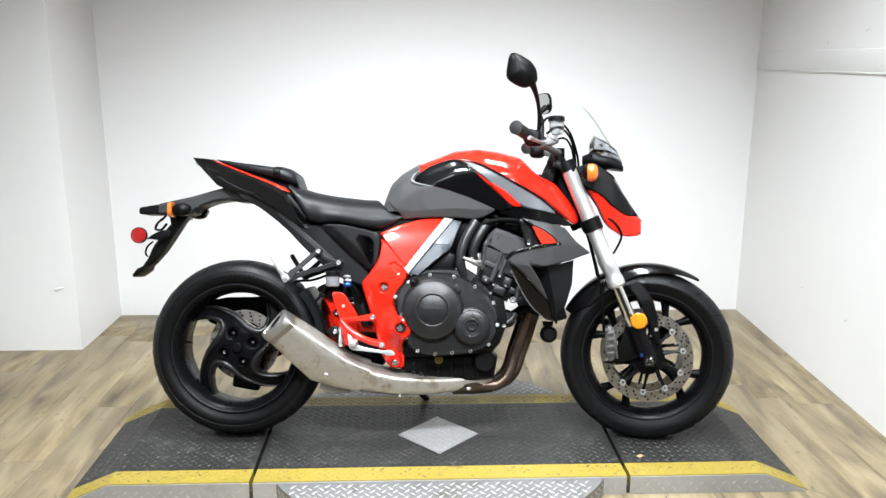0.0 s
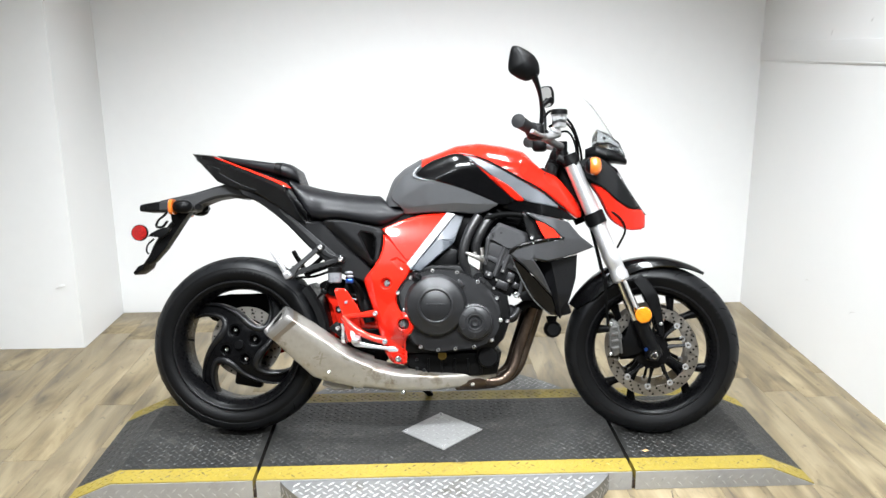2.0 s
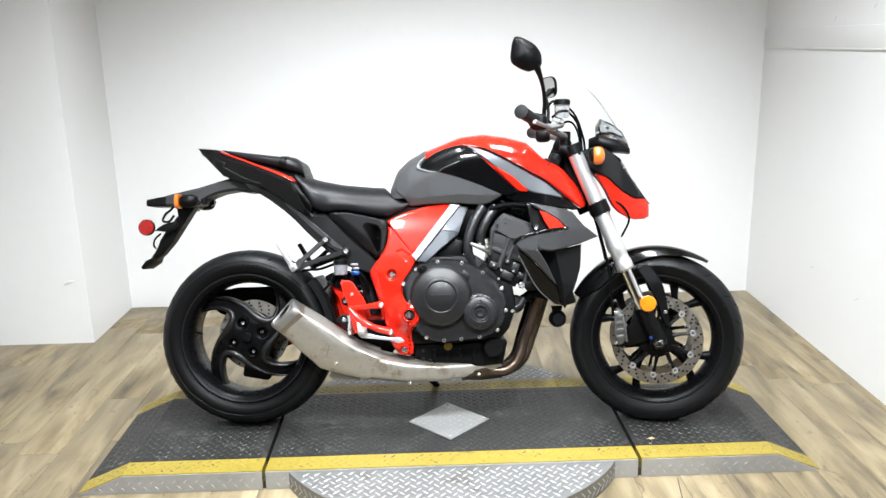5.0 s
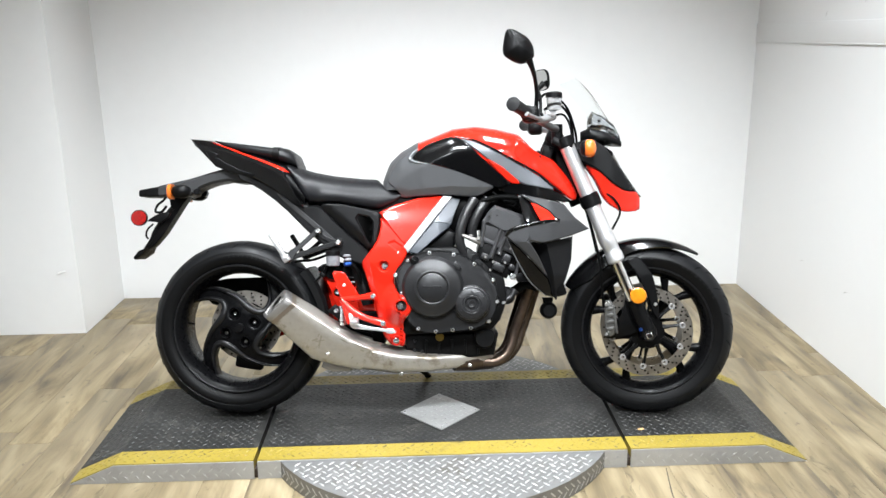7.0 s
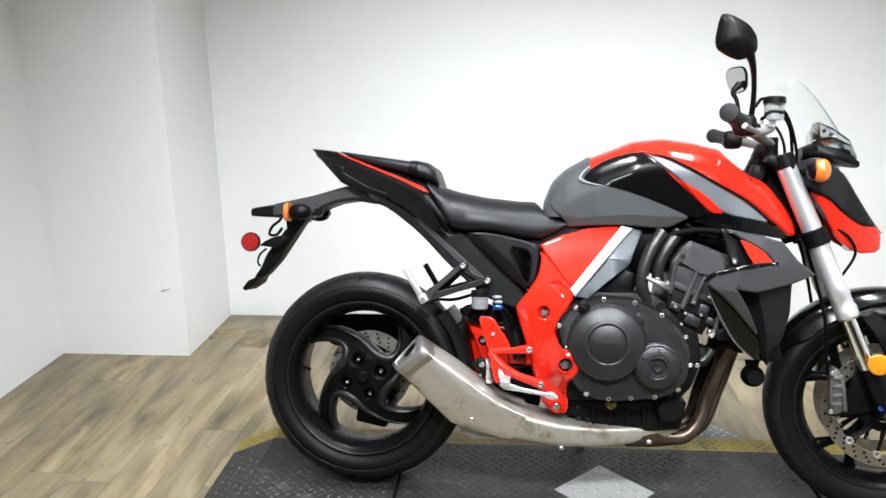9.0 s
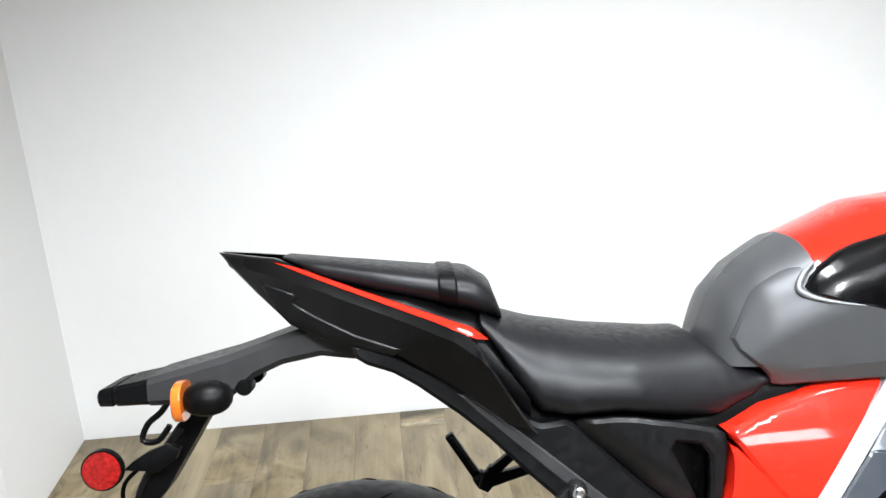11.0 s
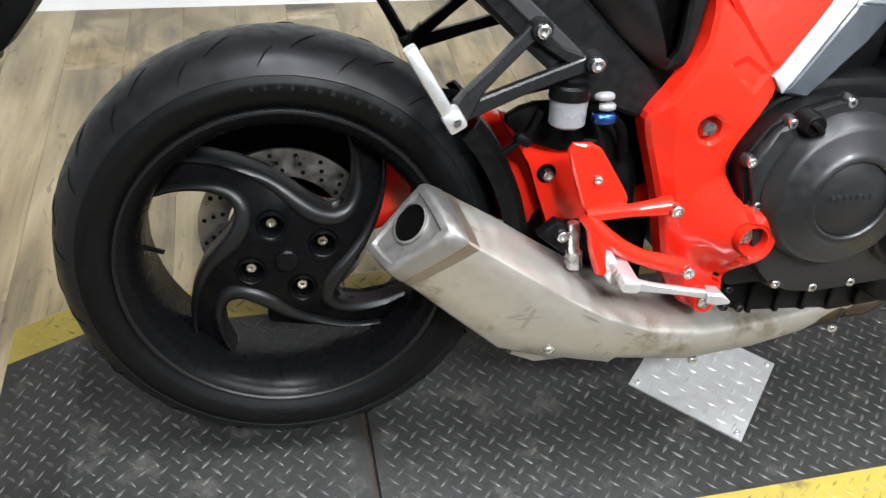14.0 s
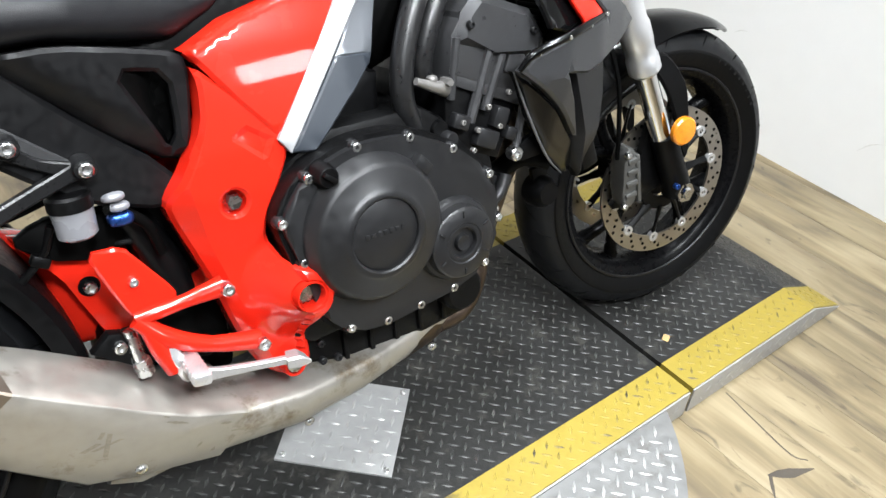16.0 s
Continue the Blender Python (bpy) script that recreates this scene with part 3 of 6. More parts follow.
def both(name, make, mat, label="", turned=False, parent=None, sharp=38):
    """The same panel on the right and the left side."""
    return [part(name, make(s), mat, parent or bike, label, turned, sharp) for s in (-1, 1)]


def oval(x, zt, zb, w, n=20, top=0.75, yc=0.0, dx=0.0):
    """A rounded section across the machine at x."""
    out = []
    for i in range(n):
        a = 2 * math.pi * i / n
        c, s = math.cos(a), math.sin(a)
        out.append((x + dx * s, yc + w * math.copysign(abs(c) ** 0.6, c), (zt + zb) / 2 + (zt - zb) / 2 * math.copysign(abs(s) ** top, s)))
    return out


# wheels ------------------------------------------------------------
def tyre(name, c, R, rim, width, turned):
    """A tyre: the slightly lighter tread with its black sidewalls as pieces of their own."""
    h = width / 2
    flank = [(rim - 0.006, -h * 0.72), (rim + 0.004, -h * 0.80), (rim + 0.018, -h * 0.93), (rim + 0.036, -h * 1.0), (R - 0.048, -h * 0.985), (R - 0.040, -h * 0.945)]
    crown = [(R - 0.0395, -h * 0.955), (R - 0.029, -h * 0.89), (R - 0.0185, -h * 0.78), (R - 0.0070, -h * 0.53), (R - 0.0015, -h * 0.27), (R, 0)]
    crown += [(r, -y) for r, y in crown[-2::-1]]
    inner = [(R - 0.05, h * 0.9), (R - 0.02, 0), (R - 0.05, -h * 0.9)]
    ob = part(name, lathe(crown + inner, c, 72, loop=True), RUBBER, bike, "black road tyre with slanted tread cuts", turned)
    for q in (1, -1):
        side = [(r, q * y) for r, y in flank]
        part("sidewall", lathe(side + [(R - 0.05, q * -h * 0.6), (rim, q * -h * 0.6)], c, 72, loop=True), SIDEWALL, ob, turned=turned)
    return ob


def tread_cuts(c, R, width, parent):
    """Sipes of the tread: shallow dark grooves, laid as thin sunk strips."""
    h = width / 2
    surf = lerp([(0, R), (h * 0.27, R - 0.0015), (h * 0.53, R - 0.0070), (h * 0.78, R - 0.0185), (h * 0.89, R - 0.029), (h * 0.955, R - 0.0395)])
    bms = []
    for i in range(18):
        for s in (-1, 1):
            for lo, hi, off, slant in ((0.30, 0.66, 0.0, 0.10), (0.62, 0.90, 0.17, 0.07)):
                a0 = 2 * math.pi * i / 18 + off + (0.08 if s > 0 else 0)
                pts = []
                for k in range(5):
                    u = k / 4
                    y = h * (lo + (hi - lo) * u)
                    a, r = a0 + slant * u, surf(y) + 0.0002
                    pts.append((c[0] + r * math.cos(a), c[1] + s * y, c[2] + r * math.sin(a)))
                bms.append(tube(pts, [0.0008, 0.0022, 0.0022, 0.0008], 5, 1, 0.5))
    return joined(*bms)


def sidewall_marks(c, r, y, a0, a1, count, seed):
    """Raised marks along the sidewall: plain bars of uneven length."""
    rng = random.Random(seed)
    bms = []
    for i in range(count):
        a = a0 + (a1 - a0) * i / (count - 1)
        bm = box((rng.uniform(0.003, 0.006), 0.0012, rng.uniform(0.006, 0.010)), (0, 0, 0), 0)
        bm.transform(Matrix.Translation((c[0] + r * math.cos(a), c[1] + y, c[2] + r * math.sin(a))) @ Matrix.Rotation(math.pi / 2 - a, 4, "Y"))
        bms.append(bm)
    return joined(*bms)


MARK = material("rubbed_sidewall_mark", (0.005, 0.005, 0.005), 0.6, vary=0.4, scale=60, shine=0.2)
# lighter grey than the rim: the sheen on black lips, put into the colour
LIP = material("wheel_arm_sheen_grey", (0.007, 0.007, 0.0077), 0.38, 0.3, vary=0.08, scale=250, shine=0.4)
GROOVE = material("groove_black", (0.003, 0.003, 0.003), 0.9, vary=0.1, shine=0.05)

RC = (-0.714, 0.017, 0.3188)
rear_tyre = tyre("rear_tyre", RC, 0.3113, 0.222, 0.173, False)
tagged(part("tread_groove", tread_cuts(RC, 0.3113, 0.173, rear_tyre), GROOVE, rear_tyre), kind="stuff")
tagged(part("sidewall_mark", sidewall_marks(RC, 0.258, -0.0862, radians(96), radians(52), 13, 3), MARK, rear_tyre), kind="stuff")
rim = part("rear_rim", lathe([(0.226, -0.078), (0.228, -0.074), (0.220, -0.066), (0.212, -0.060), (0.207, -0.030), (0.203, 0.0), (0.207, 0.03), (0.212, 0.06), (0.228, 0.076), (0.2, 0.074), (0.196, 0.02), (0.193, -0.01), (0.196, -0.040), (0.2035, -0.062), (0.212, -0.074), (0.2245, -0.080)], RC, 72, loop=True), RIM, bike, "black painted wide wheel rim")


SWIRL = [(0.197, 64), (0.172, 56), (0.143, 47), (0.117, 41), (0.098, 42), (0.088, 53), (0.089, 68), (0.101, 84), (0.120, 98), (0.145, 112), (0.170, 123), (0.197, 133)]


def star_outline():
    """Four swirling arms: each opening runs from the rim in a spiral to the hub and straight out again."""
    arc = SWIRL
    out = []
    for k in range(4):
        for r, a in arc:
            q = radians(a + 90 * k)
            out.append((RC[0] + r * math.cos(q), RC[2] + r * math.sin(q)))
        for a in (140, 147):
            q = radians(a + 90 * k)
            out.append((RC[0] + 0.2 * math.cos(q), RC[2] + 0.2 * math.sin(q)))
    return out


part("rim_lip", lathe([(0.2205, -0.079), (0.2225, -0.0815), (0.2255, -0.0815), (0.227, -0.079), (0.224, -0.077)], RC, 72, loop=True), LIP, rim)


def star_depth(x, z):
    r = math.hypot(x - RC[0], z - RC[2])
    return float(np.interp(r, [0.0, 0.055, 0.085, 0.12, 0.2], [0.052, 0.052, 0.045, 0.030, 0.012]))


LUGS = [(RC[0] + 0.054 * math.cos(radians(q)), RC[2] + 0.054 * math.sin(radians(q))) for q in (110, 20, 200, 290)]
WELLS = [[(x + 0.017 * math.cos(k * math.pi / 8), z + 0.017 * math.sin(k * math.pi / 8)) for k in range(16)] for x, z in LUGS]
spider = part("wheel_spider", skin(star_outline(), lambda x, z: star_depth(x, z) - 0.004 - RC[1], 0.03, 0.010, 0.006, -1, 0, holes=WELLS), RIM, bike, "black cast wheel centre with four swirling arms", sharp=50)


def arm_lip(k):
    """The broad eased band round one opening of the wheel, widest where it turns at the hub."""
    centre = Vector((RC[0] + 0.165 * math.cos(radians(97 + 90 * k)), 0, RC[2] + 0.165 * math.sin(radians(97 + 90 * k))))
    pts = [(RC[0] + r * math.cos(radians(a + 90 * k)), 0, RC[2] + r * math.sin(radians(a + 90 * k))) for r, a in SWIRL]
    line = spline(pts, 5)
    rings = []
    for i, p in enumerate(line):
        t = (line[min(i + 1, len(line) - 1)] - line[max(i - 1, 0)]).normalized()
        n = t.cross(Vector((0, 1, 0))).normalized()
        n = n if n.dot(p - centre) > 0 else -n
        w = float(np.interp(i / (len(line) - 1), np.linspace(0, 1, 12), [0.006, 0.010, 0.014, 0.018, 0.022, 0.024, 0.024, 0.020, 0.016, 0.012, 0.008, 0.005]))
        ring = []
        for off, y in ((-0.002, 0.026), (-0.001, 0.002), (0.001, -0.004), (0.005, -0.0075), (0.55 * w, -0.0085), (0.85 * w, -0.006), (w, 0.0), (w, 0.012)):
            q = p + n * off
            ring.append((q.x, RC[1] - star_depth(p.x, p.z) + y, q.z))
        rings.append(ring)
    return loft(rings)


for k in range(4):
    part("arm_lip", arm_lip(k), LIP, bike, "band along a wheel arm, its sheen put in as grey", sharp=50)
part("hub_cap", lathe([(0.001, -0.062), (0.014, -0.062), (0.0165, -0.059), (0.0165, -0.03)], RC, 24), SPOKE, bike)
for x, z in LUGS:
    part("lug_well", lathe([(0.001, -0.018), (0.0172, -0.018), (0.0172, -0.050), (0.0185, -0.0515), (0.0195, -0.049), (0.0195, -0.012), (0.001, -0.012)], (x, RC[1], z), 22, loop=True), SPOKE, spider)
    bolt((x, RC[1] - 0.030, z), 0.0085, bike, CHROME, name="lug_nut")
part("rear_hub", lathe([(0.05, -0.02), (0.05, 0.10), (0.035, 0.13), (0.001, 0.13)], RC, 32), BLACK_SATIN, bike)


def brake_disc(c, r0, r1, y):
    """A flat steel ring."""
    t = 0.0025
    bm = lathe([(r0, y - t), (r1, y - t), (r1, y + t), (r0, y + t)], c, 64, loop=True)
    return bm


def disc_holes(c, r0, r1, y, count, parent, turned=False):
    bms = []
    for i in range(count):
        a = 2 * math.pi * i / count
        for k, f in enumerate((0.22, 0.5, 0.78)):
            r = r0 + (r1 - r0) * f
            aa = a + k * 0.07
            bms.append(lathe([(0.0005, -0.0006), (0.0036, -0.0006), (0.0036, 0.0002)], (c[0] + r * math.cos(aa), c[1] + y, c[2] + r * math.sin(aa)), 8))
    return tagged(part("drill_hole", joined(*bms), GROOVE, parent, turned=turned), kind="stuff")


rear_disc = part("rear_brake_disc", brake_disc(RC, 0.085, 0.128, 0.045), DISC, bike, "drilled steel rear brake disc")
disc_holes(RC, 0.085, 0.128, 0.0425, 20, rear_disc)
part("rear_caliper", box((0.10, 0.045, 0.05), (-0.70, 0.055, 0.185), 0.01, (0, 10, 0)), BLACK_SATIN, bike)
part("valve_stem", tube([(RC[0] - 0.196, -0.005, RC[2] + 0.018), (RC[0] - 0.166, -0.018, RC[2] + 0.014)], [0.0042, 0.0036], 8), BLACK_SATIN, bike)
part("chain_guard", plate([(-0.875, 0.452), (-0.835, 0.489), (-0.62, 0.493), (-0.42, 0.505), (-0.40, 0.47), (-0.44, 0.36), (-0.56, 0.345), (-0.68, 0.350), (-0.78, 0.372), (-0.87, 0.400)], 0.105, 0.135, 0.005, 1), BLACK_DEEP, bike, "black chain guard behind the rear wheel")

FC = (0.739, 0.0, 0.299)
front_tyre = tyre("front_tyre", FC, 0.301, 0.222, 0.122, True)
tagged(part("tread_groove", tread_cuts(FC, 0.301, 0.122, front_tyre), GROOVE, front_tyre, turned=True), kind="stuff")
tagged(part("sidewall_mark", sidewall_marks(FC, 0.256, -0.0608, radians(62), radians(28), 9, 4), MARK, front_tyre, turned=True), kind="stuff")
front_rim = part("front_rim", lathe([(0.226, -0.050), (0.228, -0.047), (0.218, -0.040), (0.211, -0.036), (0.207, -0.015), (0.204, 0.0), (0.207, 0.015), (0.211, 0.036), (0.228, 0.048), (0.2, 0.046), (0.195, 0.014), (0.192, 0.0), (0.195, -0.014), (0.203, -0.037), (0.212, -0.047), (0.2245, -0.052)], FC, 72, loop=True), RIM, bike, "black painted wheel rim", turned=True)
part("rim_lip", lathe([(0.2205, -0.051), (0.2225, -0.0535), (0.2255, -0.0535), (0.227, -0.051), (0.224, -0.049)], FC, 72, loop=True), LIP, front_rim, turned=True)
part("front_hub", lathe([(0.030, -0.06), (0.036, -0.05), (0.040, 0.05), (0.030, 0.06)], FC, 28), RIM, bike, turned=True)
for k in range(4):
    a = math.pi / 2 * k + radians(55)
    stem = [(FC[0] + r * math.cos(a), 0.0, FC[2] + r * math.sin(a)) for r in (0.03, 0.07, 0.115)]
    spoke = part("spoke", tube(stem, [0.024, 0.017, 0.019], 12, 4, 0.8), RIM, bike, "black forked wheel spoke", turned=True)
    for off in (-1, 1):
        pts = [(FC[0] + r * math.cos(a + off * q), 0.0, FC[2] + r * math.sin(a + off * q)) for r, q in ((0.100, 0.03), (0.135, 0.10), (0.165, 0.19), (0.199, 0.27))]
        part("prong", tube(pts, [0.014, 0.0125, 0.013, 0.018], 12, 5, 0.9), RIM, spoke, turned=True)
for s in (-1, 1):
    y = s * 0.066
    fd = part("front_brake_disc", brake_disc(FC, 0.121, 0.156, y), DISC, bike, "drilled steel front brake disc", turned=True)
    if s < 0:
        disc_holes(FC, 0.121, 0.156, y - 0.0026, 26, fd, turned=True)
    hub_ring = part("disc_carrier", lathe([(0.034, y - 0.003), (0.060, y - 0.003), (0.060, y + 0.003), (0.034, y + 0.003)], FC, 32, loop=True), BLACK_SATIN, bike, turned=True)
    for k in range(10):
        a = 2 * math.pi * k / 10 + 0.2
        part("carrier_arm", tube([(FC[0] + r * math.cos(a + b), y, FC[2] + r * math.sin(a + b)) for r, b in ((0.055, 0.12), (0.085, 0.05), (0.122, 0.0))], [0.011, 0.0065, 0.008], 8, 3, 0.5), BLACK_SATIN, hub_ring, turned=True)
    for k in range(10):
        a = 2 * math.pi * k / 10 + 0.2
        part("bobbin", lathe([(0.0048, s * 0.006), (0.0105, s * 0.006), (0.0105, -s * 0.004), (0.0048, -s * 0.004)], (FC[0] + 0.123 * math.cos(a), y, FC[2] + 0.123 * math.sin(a)), 14, loop=True), ALLOY, bike, turned=True)

# front fork -------------------------------------------------------------
for s in (-1, 1):
    y = s * 0.105
    leg = [Vector((0.456, y, 0.968)).lerp(Vector((0.634, y, 0.548)), q) for q in (0.0, 0.01, 0.03, 0.05, 0.77, 0.79, 0.86, 0.87, 0.92, 0.93, 0.985, 1.0)]
    part("fork_outer_tube", tube(leg, [0.024, 0.0275, 0.0275, 0.0262, 0.0262, 0.0285, 0.0285, 0.0268, 0.0268, 0.0295, 0.0295, 0.024], 28, 1), ALLOY, bike, "satin silver upside-down fork tube", turned=True)
    part("fork_clamp", tube([leg[0].lerp(leg[-1], 0.44), leg[0].lerp(leg[-1], 0.445), leg[0].lerp(leg[-1], 0.535), leg[0].lerp(leg[-1], 0.54)], [0.028, 0.0345, 0.0345, 0.028], 24, 1), BLACK_SATIN, bike, turned=True)
    part("fork_cap", tube([leg[0].lerp(leg[-1], -0.03), leg[0].lerp(leg[-1], -0.025), leg[0].lerp(leg[-1], 0.045), leg[0].lerp(leg[-1], 0.05)], [0.020, 0.031, 0.031, 0.028], 24, 1), BLACK_SATIN, bike, turned=True)
    part("fork_inner_tube", tube([(0.628, y, 0.555), (0.716, y, 0.345)], 0.0205, 20, 1), CHROME, bike, "chromed fork leg", turned=True)
    part("fork_bottom", tube([(0.690, y, 0.420), (0.712, y, 0.365), (0.734, y, 0.318), (0.741, y, 0.29)], [0.026, 0.027, 0.027, 0.030], 16, 3), BLACK_SATIN, bike, "black fork foot", turned=True)
    part("caliper_bracket", plate([(0.715, 0.400), (0.728, 0.31), (0.66, 0.285), (0.600, 0.275), (0.590, 0.290), (0.640, 0.318), (0.660, 0.40), (0.668, 0.45), (0.690, 0.44)], s * 0.082 - 0.008, s * 0.082 + 0.008, 0.004, 1), BLACK_SATIN, bike, turned=True)
    cal = part("front_caliper", plate([(0.592, 0.404), (0.602, 0.416), (0.618, 0.408), (0.630, 0.378), (0.634, 0.322), (0.626, 0.296), (0.606, 0.286), (0.594, 0.306)], s * 0.118, s * 0.078, 0.008, 1), RUBBER_PEG, bike, "grey four-piston brake caliper", turned=True)
    for z in (0.318, 0.342, 0.366, 0.388):
        part("caliper_rib", box((0.026, 0.008, 0.012), (0.612, s * 0.119, z), 0.003, (0, -12, 0)), RUBBER_PEG, cal, turned=True)
    part("caliper_bridge", box((0.009, 0.012, 0.10), (0.626, s * 0.117, 0.350), 0.003, (0, -8, 0)), RUBBER_PEG, cal, turned=True)
    for x, z in ((0.596, 0.402), (0.596, 0.298)):
        bolt((x, -0.121, z), 0.006, cal, turned=True) if s < 0 else None
    part("brake_line", tube([(0.588, s * 0.10, 0.39), (0.582, s * 0.105, 0.46), (0.575, s * 0.10, 0.55), (0.55, s * 0.07, 0.66), (0.525, s * 0.05, 0.75)], 0.0045, 8, 5), BLACK_DEEP, bike, turned=True)
part("axle_nut", lathe([(0.001, -0.139), (0.009, -0.139), (0.011, -0.137), (0.0125, -0.132), (0.0215, -0.132), (0.0225, -0.118)], (0.7405, 0, 0.297), 6), CHROME, bike, "bright front axle end", turned=True)
bolt((0.712, -0.133, 0.318), 0.006, bike, BLUE_ALLOY, turned=True)
bolt((0.765, -0.09, 0.40), 0.0065, bike, turned=True)
part("front_reflector", lathe([(0.001, -0.012), (0.024, -0.011), (0.0275, -0.008), (0.0275, 0.0)], (0.702, -0.140, 0.437), 32), AMBER, bike, "round amber reflector", turned=True)
part("upper_fork_clamp", joined(box((0.075, 0.26, 0.028), (0.448, 0, 0.957), 0.008, (0, 25, 0)), box((0.06, 0.07, 0.05), (0.42, 0, 0.985), 0.01, (0, 25, 0))), BLACK_SATIN, bike, turned=True)
part("lower_fork_clamp", box((0.066, 0.22, 0.040), (0.548, 0, 0.757), 0.01, (0, 25, 0)), BLACK_SATIN, bike, turned=True)
part("steering_head", tube([(0.41, 0, 0.97), (0.51, 0, 0.75)], 0.035, 20, 1), BLACK_SATIN, bike, turned=True)

# front mudguard
R_F = 0.326
rows = []
for i in range(25):
    a = radians(151 - (151 - 56) * i / 24)
    u = i / 24
    half = float(np.interp(u, [0, 0.12, 0.5, 0.85, 1], [0.052, 0.066, 0.069, 0.055, 0.012]))
    drop = float(np.interp(u, [0, 0.15, 0.35, 0.6, 1], [0.03, 0.06, 0.055, 0.035, 0.006]))
    ring = []
    for k in range(13):
        v = -1 + k / 6
        r = R_F - drop * abs(v) ** 2.6
        ring.append((FC[0] + r * math.cos(a), half * math.copysign(abs(v) ** 0.8, v), FC[2] + r * math.sin(a)))
    for k in range(12, -1, -1):
        v = -1 + k / 6
        r = R_F - drop * abs(v) ** 2.6 - 0.004
        ring.append((FC[0] + r * math.cos(a), (half - 0.003) * math.copysign(abs(v) ** 0.8, v), FC[2] + r * math.sin(a)))
    rows.append(ring)
part("front_mudguard", loft(rows), BLACK_GLOSS, bike, "glossy black front mudguard", turned=True)
for s in (-1, 1):
    part("mudguard_stay", skin([(0.662, 0.556), (0.70, 0.570), (0.728, 0.545), (0.757, 0.50), (0.772, 0.43), (0.780, 0.36), (0.772, 0.345), (0.755, 0.37), (0.738, 0.43), (0.705, 0.50)], lambda x, z: 0.088 - 0.15 * max(0, z - 0.5), 0.004, 0.014, 0.004, s), BLACK_SATIN, bike, "black mudguard stay", turned=True)

# headlight cowl, clocks, screen ---------------------------------------------
cowl_half = lerp([(0.47, 0.088), (0.56, 0.108), (0.62, 0.102), (0.68, 0.075), (0.72, 0.045)])
both("headlight_cowl", lambda s: skin([(0.478, 0.958), (0.545, 0.978), (0.60, 0.94), (0.652, 0.862), (0.690, 0.800), (0.664, 0.792), (0.611, 0.827), (0.573, 0.867), (0.525, 0.890), (0.490, 0.915)], lambda x, z: cowl_half(x), 0.006, 0.014, 0.005, s), GREY_DARK, "dark grey plastic headlight surround", True)
both("headlight_side_panel", lambda s: skin([(0.522, 0.888), (0.574, 0.868), (0.613, 0.827), (0.664, 0.793), (0.712, 0.788), (0.716, 0.722), (0.654, 0.719), (0.612, 0.745), (0.590, 0.771), (0.562, 0.834)], lambda x, z: cowl_half(x) - 0.008, 0.006, 0.014, 0.005, s), RED, "glossy red headlight side panel", True)
part("headlight_shell", loft([oval(x, zt, zb, w) for x, zt, zb, w in ((0.50, 0.955, 0.905, 0.07), (0.56, 0.955, 0.845, 0.085), (0.62, 0.915, 0.76, 0.082), (0.67, 0.850, 0.735, 0.06), (0.70, 0.79, 0.73, 0.04))]), BLACK_SATIN, bike, turned=True)
part("headlight_lens", loft([oval(x, zt, zb, w, dx=-0.02) for x, zt, zb, w in ((0.60, 0.965, 0.80, 0.07), (0.640, 0.935, 0.775, 0.072), (0.672, 0.875, 0.77, 0.055), (0.705, 0.815, 0.77, 0.032))]), LENS, bike, "clear headlight lens", turned=True)
part("headlight_reflector", loft([oval(x, zt, zb, w, dx=-0.02) for x, zt, zb, w in ((0.612, 0.950, 0.815, 0.058), (0.642, 0.924, 0.790, 0.060), (0.670, 0.866, 0.782, 0.045), (0.692, 0.818, 0.780, 0.026))]), CHROME, bike, "bright headlight reflector", turned=True)
part("headlight_nose", loft([oval(x, zt, zb, w) for x, zt, zb, w in ((0.64, 0.775, 0.722, 0.066), (0.69, 0.782, 0.722, 0.055), (0.716, 0.775, 0.725, 0.035))]), RED, bike, turned=True)
part("meter_binnacle", loft([oval(x, zt, zb, w) for x, zt, zb, w in ((0.512, 1.005, 0.965, 0.05), (0.545, 1.018, 0.960, 0.085), (0.60, 1.000, 0.955, 0.09), (0.652, 0.968, 0.948, 0.06))]), BLACK_SATIN, bike, "black instrument housing", turned=True)
part("meter_face", loft([oval(x, zt, zb, w) for x, zt, zb, w in ((0.535, 1.045, 1.01, 0.055), (0.550, 1.074, 1.005, 0.075), (0.585, 1.057, 1.0, 0.078), (0.625, 1.028, 0.99, 0.07), (0.648, 0.985, 0.965, 0.04))]), glass("smoked_cover", (0.55, 0.57, 0.6), 0.06), bike, "smoked clear instrument cover", turned=True)
both("headlight_bracket", lambda s: plate([(0.475, 0.955), (0.55, 0.975), (0.56, 0.93), (0.50, 0.90)], s * 0.085, s * 0.075, 0.003), BLACK_SATIN, turned=True)
rows = []
for i in range(17):
    u = i / 16
    mid = spline([(0.500, 0, 1.196), (0.549, 0, 1.141), (0.607, 0, 1.05), (0.655, 0, 0.962)], 6)
    p = mid[min(len(mid) - 1, round(u * (len(mid) - 1)))]
    half = float(np.interp(u, [0, 0.08, 0.3, 0.6, 1], [0.004, 0.016, 0.050, 0.096, 0.108]))
    rows.append([(p.x - 0.06 * (k / 8 - 1) ** 2, half * (k / 8 - 1), p.z - 0.02 * (k / 8 - 1) ** 2) for k in range(17)])
bm = bmesh.new()
for off in (0.0, 0.003):
    grid_v = [[bm.verts.new((x - off, y, z - off * 0.5)) for x, y, z in r] for r in rows]
    for a, b in zip(grid_v, grid_v[1:]):
        for k in range(16):
            bm.faces.new((a[k], a[k + 1], b[k + 1], b[k]))
    if off == 0.0:
        first = grid_v
